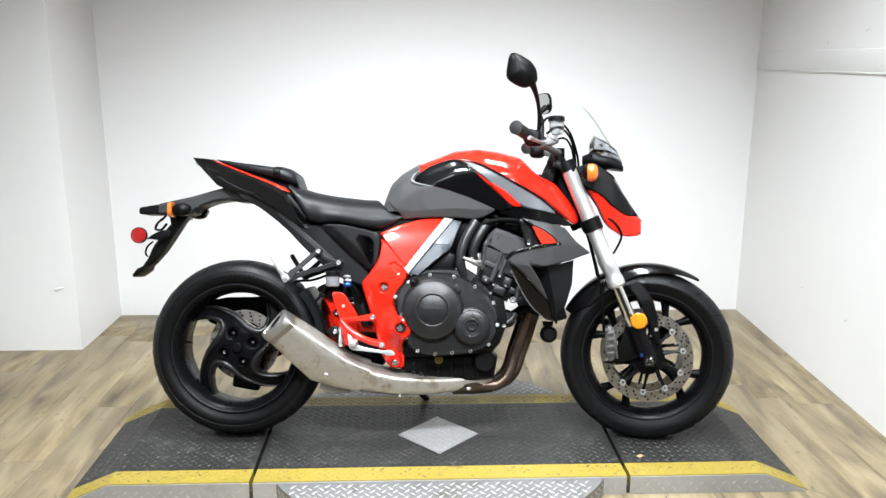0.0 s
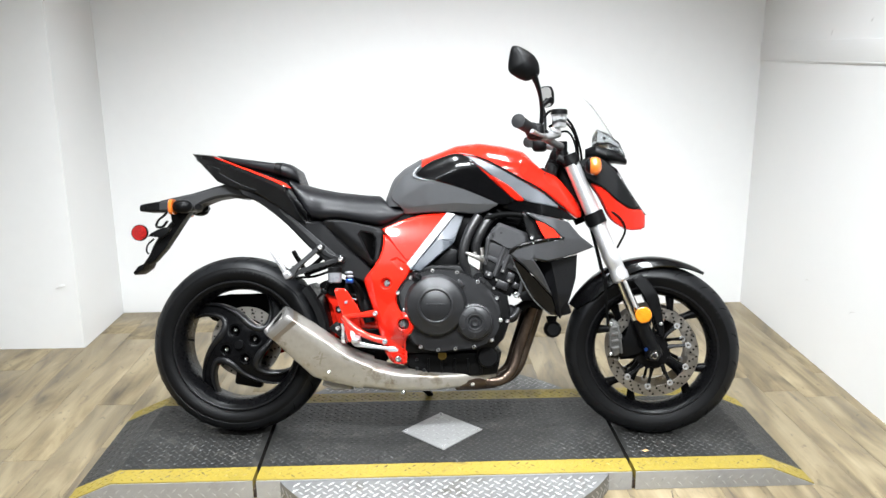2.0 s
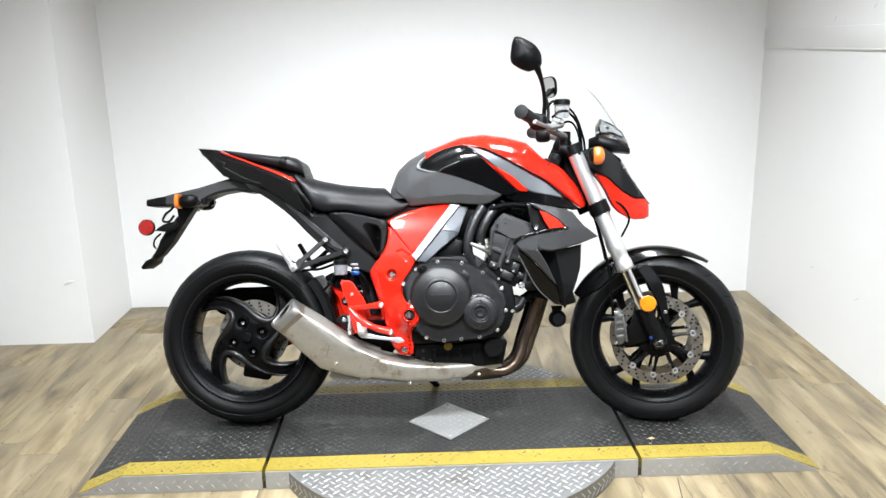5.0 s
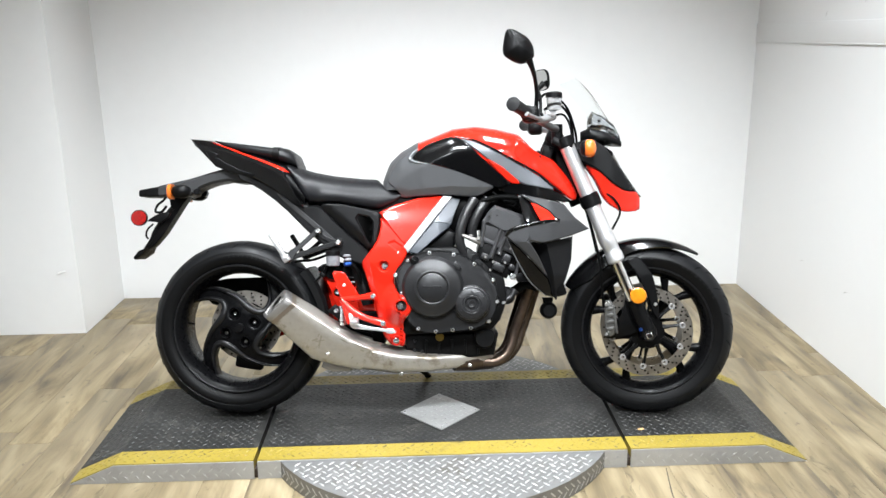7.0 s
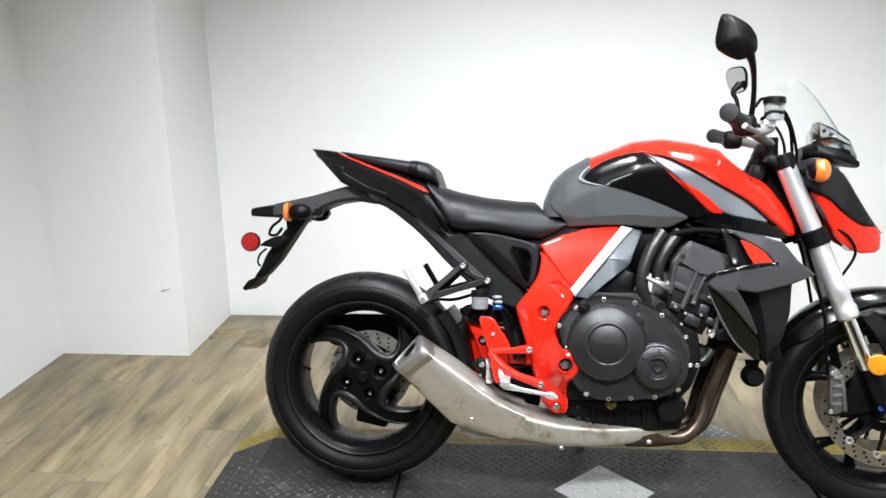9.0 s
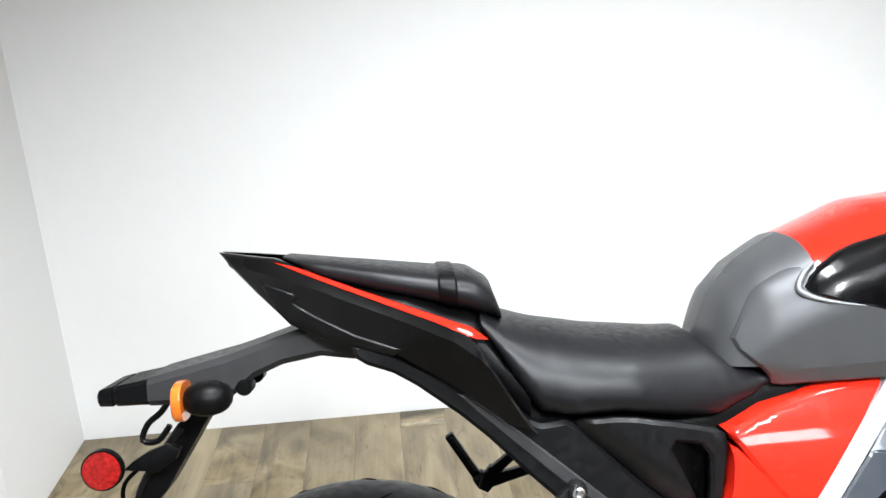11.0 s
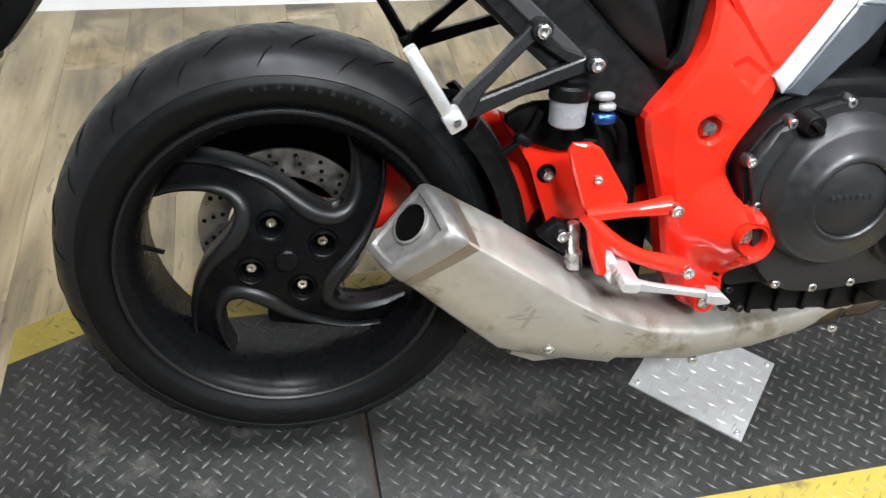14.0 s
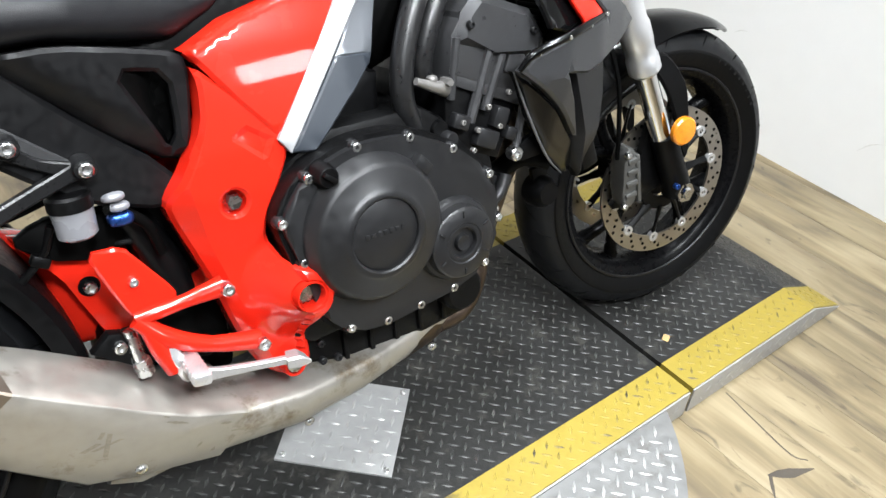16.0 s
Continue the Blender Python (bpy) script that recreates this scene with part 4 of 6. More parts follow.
rim_a = first[0] + [r[-1] for r in first[1:]] + first[-1][-2::-1] + [r[0] for r in first[-2:0:-1]]
rim_b = grid_v[0] + [r[-1] for r in grid_v[1:]] + grid_v[-1][-2::-1] + [r[0] for r in grid_v[-2:0:-1]]
for k in range(len(rim_a)):
    j = (k + 1) % len(rim_a)
    bm.faces.new((rim_a[k], rim_a[j], rim_b[j], rim_b[k]))
screen = part("windscreen", bm, CLEAR, bike, "clear plastic fly screen", turned=True)
screen.visible_shadow = False
for s in (-1, 1):
    for x, z in ((0.575, 1.035), (0.60, 1.005)):
        part("screen_bolt", blob((x, s * 0.085, z), (0.005, 0.004, 0.005), 10, 1.0), BLACK_SATIN, bike, turned=True)
both("front_signal_stem", lambda s: tube([(0.50, s * 0.08, 0.935), (0.53, s * 0.14, 0.938)], 0.009, 10, 1), BLACK_SATIN, turned=True)
both("front_turn_signal", lambda s: blob((0.528, s * 0.165, 0.938), (0.022, 0.034, 0.027), 16, 0.85), BLACK_SATIN, turned=True)
both("front_signal_lens", lambda s: blob((0.540, s * 0.172, 0.938), (0.023, 0.033, 0.031), 16, 0.85), ORANGE, "orange turn signal lens", turned=True)
part("horn_loop", tube([(0.59, -0.09, 0.79), (0.625, -0.10, 0.765), (0.645, -0.09, 0.72), (0.62, -0.07, 0.66)], 0.004, 8, 5), BLACK_DEEP, bike, turned=True)

HANDLEBAR = material("silver_anodised_bar", (0.24, 0.24, 0.24), 0.35, 0.7, vary=0.08)

# handlebar --------------------------------------------------------------
part("handlebar", tube([(0.300, -0.365, 1.070), (0.346, -0.215, 1.048), (0.405, -0.12, 1.020), (0.430, -0.05, 1.012), (0.430, 0.05, 1.012), (0.405, 0.12, 1.020), (0.336, 0.215, 1.044), (0.302, 0.310, 1.058)], 0.0125, 12, 6), HANDLEBAR, bike, "grey alloy tubular handlebar", turned=True)
for s in (-1, 1):
    part("bar_riser", tube([(0.430, s * 0.05, 0.965), (0.430, s * 0.05, 1.03)], 0.02, 14, 1), BLACK_SATIN, bike, turned=True)
    ax = Vector((-0.048, s * 0.15, 0.022)).normalized()
    end = Vector((0.296, -0.385, 1.073) if s < 0 else (0.297, 0.325, 1.060))
    grip_line = [end - ax * q for q in (0.0, 0.004, 0.008, 0.014, 0.10, 0.125, 0.13, 0.14)]
    part("grip", tube(grip_line, [0.012, 0.0225, 0.0230, 0.0205, 0.0195, 0.0200, 0.025, 0.025], 18, 1), GRIP_RUBBER, bike, "dark grey ribbed rubber grip", turned=True)
    hous = end - ax * 0.165
    part("switch_housing", blob(tuple(hous), (0.030, 0.034, 0.028), 16, 0.6), BLACK_SATIN, bike, turned=True)
    part("lever_perch", blob((0.366, s * 0.19, 1.044), (0.024, 0.03, 0.018), 14, 0.7), BLACK_SATIN, bike, turned=True)
    part("lever", tube([(0.385, s * 0.175, 1.040), (0.378, s * 0.225, 1.036), (0.358, s * 0.28, 1.038), (0.338, s * 0.335, 1.044)], [0.008, 0.0075, 0.0065, 0.008], 10, 5, 0.7), ALLOY, bike, "silver hand lever", turned=True)
    part("mirror_stem", tube([(0.362, s * 0.205, 1.055), (0.366, s * 0.225, 1.12), (0.362, s * 0.265, 1.165), (0.354, s * 0.305, 1.195), (0.343 if s < 0 else 0.374, s * 0.328, 1.222)], [0.0075, 0.0065, 0.0065, 0.0085, 0.0125], 12, 5), BLACK_SATIN, bike, "black mirror stem", turned=True)
    at = Vector((0.312, -0.335, 1.257) if s < 0 else (0.370, 0.352, 1.238))
    # a lozenge with a straight outer edge, its back domed and creased
    lozenge = [(-0.061, -0.028), (-0.046, 0.064), (-0.020, 0.068), (0.038, 0.036), (0.061, 0.002), (0.064, -0.038), (0.050, -0.052), (0.014, -0.068), (-0.020, -0.056)]
    if s > 0:
        lozenge = [(-0.050, -0.052), (-0.062, 0.030), (-0.046, 0.062), (0.034, 0.062), (0.056, 0.032), (0.052, -0.020), (0.018, -0.062)]
    lozenge = chaikin(lozenge, 2)
    turn_m = Matrix.Translation(at) @ (Matrix.Rotation(radians(12), 4, "Z") @ Matrix.Scale(0.84, 4) if s < 0 else Matrix.Rotation(radians(136), 4, "Z") @ Matrix.Rotation(radians(-12), 4, "X") @ Matrix.Scale(0.70, 4))
    rings = []
    for grow, deep in ((0.05, -0.030), (0.30, -0.028), (0.62, -0.021), (0.86, -0.010), (0.97, 0.0), (1.0, 0.008), (0.98, 0.013)):
        rings.append([tuple(turn_m @ Vector((x * grow, deep, z * grow))) for x, z in lozenge])
    mirror = part("mirror_shell", loft(rings), BLACK_SATIN, bike, "black rear-view mirror housing", turned=True, sharp=30)
    glass_rings = [[tuple(turn_m @ Vector((x * 0.92, d, z * 0.92))) for x, z in lozenge] for d in (0.0125, 0.0150)]
    part("mirror_glass", loft(glass_rings), MIRROR, mirror, "silvered mirror glass", turned=True)
part("master_cylinder", joined(tube([(0.372, -0.215, 1.036), (0.398, -0.165, 1.044), (0.420, -0.130, 1.050)], [0.013, 0.016, 0.012], 14, 3), box((0.034, 0.030, 0.020), (0.408, -0.165, 1.060), 0.005, (0, 8, 20))), ALLOY, bike, "bare alloy brake master cylinder", turned=True)
res = part("brake_fluid_reservoir", lathe([(0.001, 0.0), (0.021, 0.0), (0.024, 0.004), (0.025, 0.042), (0.001, 0.042)], (0, 0, 0), 24), glass("frosted_tank", (0.80, 0.82, 0.84), 0.35, ior=1.2), bike, "frosted clear brake fluid reservoir")
res.data.transform(STEER @ Matrix.Translation((0.422, -0.175, 1.068)) @ Matrix.Rotation(radians(90), 4, "X"))
cap = part("reservoir_cap", lathe([(0.001, 0.060), (0.024, 0.060), (0.028, 0.056), (0.028, 0.042), (0.001, 0.042)], (0, 0, 0), 24), BLACK_SATIN, res)
cap.data.transform(STEER @ Matrix.Translation((0.422, -0.175, 1.068)) @ Matrix.Rotation(radians(90), 4, "X"))
for pts in (((0.372, -0.20, 1.10), (0.40, -0.16, 1.125), (0.46, -0.10, 1.09), (0.492, -0.06, 1.01), (0.50, -0.04, 0.95)), ((0.39, -0.19, 1.07), (0.43, -0.14, 1.095), (0.47, -0.09, 1.06), (0.485, -0.05, 1.0), (0.49, -0.04, 0.93)), ((0.39, 0.19, 1.07), (0.45, 0.13, 1.08), (0.48, 0.08, 1.02), (0.48, 0.05, 0.93))):
    part("control_cable", tube(pts, 0.0042, 8, 6), BLACK_DEEP, bike, turned=True)
part("ignition_cluster", joined(box((0.05, 0.06, 0.05), (0.40, 0.0, 0.95), 0.008, (0, 25, 0)), box((0.04, 0.05, 0.06), (0.395, -0.06, 0.925), 0.008, (0, 15, 0))), BLACK_SATIN, bike, turned=True)

SILVER_RIM = material("light_graphite_and_glint", (0.13, 0.133, 0.138), 0.45, 0.5, vary=0.05)

# fuel tank ----------------------------------------------------------------
tank_top = lerp([(-0.195, 0.835), (-0.17, 0.900), (-0.13, 0.938), (-0.07, 0.972), (0.0, 0.999), (0.053, 1.020), (0.135, 1.028), (0.216, 1.016), (0.285, 0.998), (0.327, 0.957), (0.357, 0.922), (0.408, 0.891), (0.458, 0.833), (0.492, 0.778)])
tank_half = lerp([(-0.195, 0.088), (-0.13, 0.118), (-0.05, 0.145), (0.05, 0.163), (0.15, 0.172), (0.25, 0.168), (0.35, 0.150), (0.45, 0.124), (0.5, 0.108)])


def tank_side(x, z):
    """Half the tank's width at a height, rounded over at the top."""
    w, d = tank_half(x), tank_top(x) - z
    tall = 0.105
    if d >= tall:
        return w - 0.16 * (d - tall)
    u = max(0.0, d / tall)
    return w * (1 - (1 - u) ** 2.3) ** (1 / 2.3)


def tank_ring(x, low, proud=0.0):
    zt = tank_top(x) + proud
    fall = zt - low
    right = [(x, -(tank_side(x, zt - d - proud * 0.5) + proud), zt - d) for d in (fall * q for q in (0.0, 0.004, 0.015, 0.04, 0.08, 0.14, 0.23, 0.36, 0.52, 0.75, 1.0))]
    return [(x, -y, z) for x, y, z in reversed(right[1:])] + right


def tank_shell(x0, x1, low, proud, n):
    rings = [tank_ring(x0 + (x1 - x0) * i / n, low, proud) for i in range(n + 1)]
    return loft(rings)


part("fuel_tank", tank_shell(-0.15, 0.352, 0.815, 0.0, 36), RED, bike, "glossy red fuel tank")
part("tank_rear_cover", tank_shell(-0.193, -0.066, 0.800, 0.004, 14), GREY_MATT, bike, "satin graphite tank cover behind the filler")
wing = lerp([(0.25, 0.165), (0.35, 0.150), (0.42, 0.128), (0.50, 0.100)])


def wing_depth(x, z):
    """The shoulder grows out of the tank's side and runs on past the steering head."""
    ahead = wing(x) - 0.5 * max(0.0, z - (tank_top(x) - 0.045))
    u = min(1.0, max(0.0, (x - 0.27) / 0.075))
    return (1 - u) * (tank_side(x, z) + 0.002) + u * ahead


both("tank_wing", lambda s: skin([(0.262, 0.975), (0.295, 0.965), (0.345, 0.920), (0.385, 0.906), (0.41, 0.890), (0.46, 0.832), (0.490, 0.785), (0.484, 0.762), (0.463, 0.756), (0.419, 0.794), (0.342, 0.852), (0.26, 0.897)], wing_depth, 0.03, 0.012, 0.006, s), RED, "glossy red tank shoulder")
side_panels = (
    ("tank_side_cover", GREY_MATT, "satin graphite tank side cover", 0.010, [(-0.178, 0.832), (-0.131, 0.789), (-0.124, 0.771), (-0.065, 0.777), (0.031, 0.780), (0.108, 0.771), (0.146, 0.774), (0.200, 0.804), (0.166, 0.825), (0.089, 0.853), (0.013, 0.876), (-0.068, 0.893), (-0.090, 0.908), (-0.078, 0.934), (-0.10, 0.930), (-0.14, 0.905), (-0.16, 0.87)]),
    ("tank_black_panel", BLACK_GLOSS, "glossy black tank side panel", 0.0115, [(-0.087, 0.903), (-0.073, 0.926), (-0.028, 0.957), (0.043, 0.978), (0.083, 0.970), (0.149, 0.905), (0.206, 0.852), (0.254, 0.815), (0.225, 0.800), (0.198, 0.800), (0.108, 0.840), (0.013, 0.874), (-0.054, 0.891)]),
    ("tank_pewter_panel", PEWTER, "pewter grey tank graphic", 0.008, [(0.072, 0.972), (0.129, 0.956), (0.187, 0.928), (0.263, 0.885), (0.340, 0.843), (0.410, 0.788), (0.350, 0.800), (0.292, 0.810), (0.245, 0.842), (0.186, 0.886), (0.11, 0.945)]),
    ("tank_red_flash", RED, "red graphic flash on the tank", 0.0125, [(0.165, 0.900), (0.19, 0.888), (0.232, 0.862), (0.287, 0.812), (0.247, 0.814), (0.200, 0.862)]),
    ("tank_lower_panel", BLACK_GLOSS, "glossy black lower tank edge", 0.003, [(0.240, 0.818), (0.292, 0.812), (0.407, 0.790), (0.462, 0.755), (0.445, 0.748), (0.359, 0.762), (0.243, 0.778), (0.200, 0.796)]),
)
FACET = [(-0.15, 0.806), (-0.10, 0.797), (-0.03, 0.803), (0.05, 0.808), (0.12, 0.803), (0.19, 0.803)]
facet_z = lerp(FACET)
for name, mat, label, proud, pts in side_panels:
    low = name == "tank_side_cover"
    both(name, lambda s, pts=pts, proud=proud, low=low: skin(pts, lambda x, z: max(tank_side(x, z) if x < 0.36 else 0.0, wing_depth(x, z) if x > 0.262 else 0.0) + proud - (0.36 * max(0.0, facet_z(x) - z) if low else 0.0), 0.010, 0.010 if low else 0.013, 0.003, s, lines=(FACET,) if low else ()), mat, label, sharp=18 if low else 38)
both("tank_edge_line", lambda s: tube([(x, s * (max(tank_side(x, z) if x < 0.36 else 0.0, wing_depth(x, z) if x > 0.262 else 0.0) + 0.0065), z) for x, z in ((0.060, 0.978), (0.129, 0.960), (0.187, 0.932), (0.263, 0.890), (0.340, 0.848), (0.400, 0.800), (0.425, 0.782))], [0.001, 0.0035, 0.004, 0.004, 0.004, 0.0035, 0.001], 8, 5), BLACK_GLOSS, "black stitched edge below the red tank top")
part("fuel_cap", lathe([(0.001, 0), (0.028, 0), (0.030, -0.004), (0.030, -0.012)], (0, 0, 0), 24), BLACK_SATIN, bike, "black fuel filler cap").data.transform(Matrix.Translation((0.215, 0, 1.0135)) @ Matrix.Rotation(radians(90), 4, "X"))
part("frame_front", tube([(0.40, 0, 0.90), (0.33, 0, 0.84), (0.2, 0, 0.80), (0.0, 0, 0.75), (-0.2, 0, 0.68)], 0.06, 14, 4), BLACK_SATIN, bike)
both("panel_rim", lambda s: tube([(x, s * (tank_side(x, z) + 0.0105), z) for x, z in ((-0.066, 0.940), (-0.082, 0.926), (-0.093, 0.908), (-0.088, 0.898), (-0.062, 0.889), (-0.02, 0.882))], [0.001, 0.004, 0.005, 0.005, 0.003, 0.001], 10, 5), SILVER_RIM, "pale rim round the black tank panel")
both("tank_trim_screw", lambda s: blob((0.352, s * 0.135, 0.905), (0.006, 0.004, 0.006), 10, 1.0), BLACK_SATIN)

# seats and tail -------------------------------------------------------------
seat_top = lerp([(-0.525, 0.905), (-0.491, 0.888), (-0.438, 0.872), (-0.356, 0.856), (-0.255, 0.846), (-0.191, 0.845), (-0.13, 0.80)])
seat_low = lerp([(-0.525, 0.880), (-0.504, 0.850), (-0.476, 0.800), (-0.447, 0.757), (-0.404, 0.751), (-0.34, 0.752), (-0.262, 0.737), (-0.2, 0.729), (-0.145, 0.756), (-0.13, 0.772)])
seat_half = lerp([(-0.525, 0.110), (-0.47, 0.138), (-0.40, 0.155), (-0.32, 0.150), (-0.24, 0.128), (-0.17, 0.112), (-0.13, 0.104)])
rings = []
for i in range(33):
    x = -0.520 + (0.520 - 0.122) * i / 32
    zt, zb, w = seat_top(x), seat_low(x), seat_half(x)
    ring = []
    for k in range(24):
        a = 2 * math.pi * k / 24
        c, s = math.cos(a), math.sin(a)
        up = s > 0
        yy = w * math.copysign(abs(c) ** (0.85 if up else 0.35), c)
        zz = zb + (zt - zb) * (0.30 + 0.70 * abs(s) ** 0.95) if up else zb + (zt - zb) * 0.30 * (1 - abs(s) ** 0.6)
        fwd = 0.05 * max(0.0, (x + 0.25) / 0.12) * (1 - abs(c) ** 2) * -1.0 if x > -0.25 and up else 0.0
        ring.append((x + fwd, yy, zz))
    rings.append(ring)
part("rider_seat", loft(rings), VINYL, bike, "black vinyl rider seat", sharp=60)
rings = []
pt = lerp([(-0.792, 0.988), (-0.677, 0.972), (-0.576, 0.958), (-0.531, 0.956), (-0.50, 0.936), (-0.487, 0.888)])
pb_ = lerp([(-0.792, 0.984), (-0.762, 0.968), (-0.733, 0.950), (-0.655, 0.928), (-0.576, 0.908), (-0.523, 0.890), (-0.487, 0.880)])
pw = lerp([(-0.792, 0.045), (-0.74, 0.072), (-0.65, 0.098), (-0.56, 0.114), (-0.52, 0.112), (-0.487, 0.09)])
for i in range(25):
    x = -0.790 + 0.300 * i / 24
    rings.append(oval(x, pt(x), pb_(x), pw(x), 24, 0.8))
passenger = part("passenger_seat", loft(rings), VINYL, bike, "black vinyl passenger seat pad", sharp=60)
part("seat_strap", loft([oval(x, pt(x) + q, pb_(x) - 0.002, pw(x) + q, 24, 0.8) for x, q in ((-0.575, 0.0005), (-0.572, 0.003), (-0.552, 0.003), (-0.549, 0.0005))]), BLACK_SATIN, passenger, "black grab strap across the seat")
tail_half = lerp([(-0.89, 0.012), (-0.80, 0.062), (-0.72, 0.092), (-0.62, 0.120), (-0.53, 0.142), (-0.45, 0.150)])
tail_pts = [(-0.886, 0.997), (-0.80, 0.985), (-0.765, 0.970), (-0.702, 0.944), (-0.603, 0.908), (-0.540, 0.880), (-0.520, 0.845), (-0.476, 0.769), (-0.455, 0.738), (-0.492, 0.752), (-0.564, 0.806), (-0.639, 0.850), (-0.735, 0.873), (-0.782, 0.894), (-0.83, 0.940)]
CREST = [(-0.845, 0.975), (-0.819, 0.967), (-0.740, 0.942), (-0.679, 0.918), (-0.617, 0.893), (-0.559, 0.867), (-0.527, 0.844), (-0.488, 0.800)]
crest_z = lerp(CREST)


def tail_depth(x, z):
    """The tail's side: widest along a crest, sloping in above it and tucking under below."""
    d = z - crest_z(x)
    return tail_half(x) + 0.014 - (1.1 * d if d > 0 else -0.22 * d) * min(1.0, 0.4 + (x + 0.88) * 6)


both("tail_cowl", lambda s: skin(tail_pts, tail_depth, 0.010, 0.011, 0.003, s, 0, lines=(CREST,)), BLACK_TAIL, "glossy black tail fairing with a sharp crest", sharp=18)
both("tail_lower_panel", lambda s: skin([(-0.822, 0.955), (-0.765, 0.934), (-0.776, 0.924), (-0.744, 0.905), (-0.690, 0.878), (-0.63, 0.858), (-0.640, 0.849), (-0.735, 0.872), (-0.782, 0.893), (-0.80, 0.913)], lambda x, z: tail_depth(x, z) + 0.003, 0.006, 0.012, 0.002, s, 0), GREY_DARK, "satin dark grey lower tail panel")
both("tail_red_line", lambda s: skin([(-0.800, 0.980), (-0.766, 0.9705), (-0.678, 0.9365), (-0.582, 0.900), (-0.532, 0.880), (-0.512, 0.863), (-0.529, 0.867), (-0.582, 0.892), (-0.679, 0.931), (-0.767, 0.966)], lambda x, z: tail_depth(x, z) + 0.003, 0.006, 0.010, 0.0015, s, 0), RED, "thin red line along the tail")
part("tail_body", loft([oval(x, zt, zb, w) for x, zt, zb, w in ((-0.875, 0.990, 0.975, 0.012), (-0.80, 0.968, 0.915, 0.048), (-0.72, 0.956, 0.88, 0.078), (-0.62, 0.934, 0.855, 0.104), (-0.53, 0.906, 0.80, 0.112), (-0.46, 0.80, 0.74, 0.12))]), BLACK_SATIN, bike)
part("tail_lamp", loft([oval(x, zt, zb, w) for x, zt, zb, w in ((-0.858, 0.980, 0.970, 0.010), (-0.826, 0.950, 0.935, 0.024), (-0.795, 0.923, 0.908, 0.028), (-0.780, 0.908, 0.898, 0.024))]), RED_LENS, bike, "red tail lamp lens")
sub_half = lerp([(-0.66, 0.105), (-0.5, 0.128), (-0.40, 0.138), (-0.24, 0.125)])
both("subframe", lambda s: skin([(-0.70, 0.866), (-0.66, 0.862), (-0.634, 0.847), (-0.556, 0.807), (-0.459, 0.745), (-0.406, 0.752), (-0.342, 0.680), (-0.238, 0.586), (-0.236, 0.55), (-0.256, 0.537), (-0.343, 0.570), (-0.382, 0.600), (-0.45, 0.659), (-0.537, 0.748), (-0.63, 0.818), (-0.69, 0.840)], lambda x, z: sub_half(x), 0.04, 0.014, 0.006, s), FRAME_GREY, "satin dark grey cast subframe arm")
both("subframe_strake", lambda s: skin([(-0.560, 0.792), (-0.540, 0.790), (-0.420, 0.690), (-0.330, 0.610), (-0.335, 0.600), (-0.350, 0.604), (-0.440, 0.682)], lambda x, z: sub_half(x) + 0.004, 0.006, 0.012, 0.002, s), PLASTIC_GREY, "dark grey strake along the subframe")
both("side_panel", lambda s: skin([(-0.405, 0.752), (-0.338, 0.753), (-0.261, 0.737), (-0.201, 0.721), (-0.197, 0.695), (-0.210, 0.617), (-0.232, 0.590), (-0.301, 0.640), (-0.358, 0.697), (-0.396, 0.728)], lambda x, z: float(np.interp(x, [-0.4, -0.3, -0.2], [0.152, 0.150, 0.134])) - 0.75 * max(0.0, 0.026 - ((z - 0.728) * 0.765 + (x + 0.396) * 0.644)), 0.010, 0.013, 0.005, s, holes=([(-0.284, 0.716), (-0.224, 0.703), (-0.225, 0.632), (-0.236, 0.610), (-0.256, 0.655)],)), FRAME_GREY, "black plastic side panel with a vent")
both("side_panel_duct", lambda s: skin([(-0.29, 0.72), (-0.22, 0.708), (-0.218, 0.625), (-0.238, 0.60), (-0.262, 0.650)], lambda x, z: float(np.interp(x, [-0.29, -0.25, -0.235, -0.22], [0.146, 0.128, 0.10, 0.10])), 0.004, 0.013, 0.002, s), BLACK_DEEP)
part("seat_base", loft([oval(x, zt, zb, w) for x, zt, zb, w in ((-0.50, 0.80, 0.74, 0.10), (-0.40, 0.76, 0.66, 0.115), (-0.28, 0.75, 0.60, 0.105), (-0.18, 0.80, 0.58, 0.10), (-0.10, 0.83, 0.60, 0.11), (0.05, 0.82, 0.60, 0.10))]), BLACK_DEEP, bike, "black inner frame and airbox")

# rear plate carrier -----------------------------------------------------------
part("tail_bracket", loft([boxy(x, zt, zb, w, 0.009) for x, zt, zb, w in ((-0.672, 0.864, 0.836, 0.044), (-0.700, 0.876, 0.834, 0.048), (-0.746, 0.890, 0.842, 0.050), (-0.80, 0.876, 0.834, 0.052), (-0.842, 0.863, 0.818, 0.054), (-0.876, 0.853, 0.792, 0.056), (-0.93, 0.841, 0.787, 0.058), (-0.990, 0.828, 0.788, 0.058))]), PLASTIC_GREY, bike, "dark grey plastic arm carrying the number plate holder", sharp=25)
part("plate_lamp", loft([boxy(x, zt, zb, w, 0.005) for x, zt, zb, w in ((-0.988, 0.8262, 0.7895, 0.0525), (-1.036, 0.819, 0.790, 0.0525), (-1.037, 0.816, 0.792, 0.050), (-1.041, 0.816, 0.792, 0.050), (-1.042, 0.818, 0.790, 0.0525), (-1.060, 0.814, 0.791, 0.0525), (-1.063, 0.811, 0.793, 0.049))]), BLACK_SATIN, bike, "black number plate lamp at the end of the arm", sharp=30)
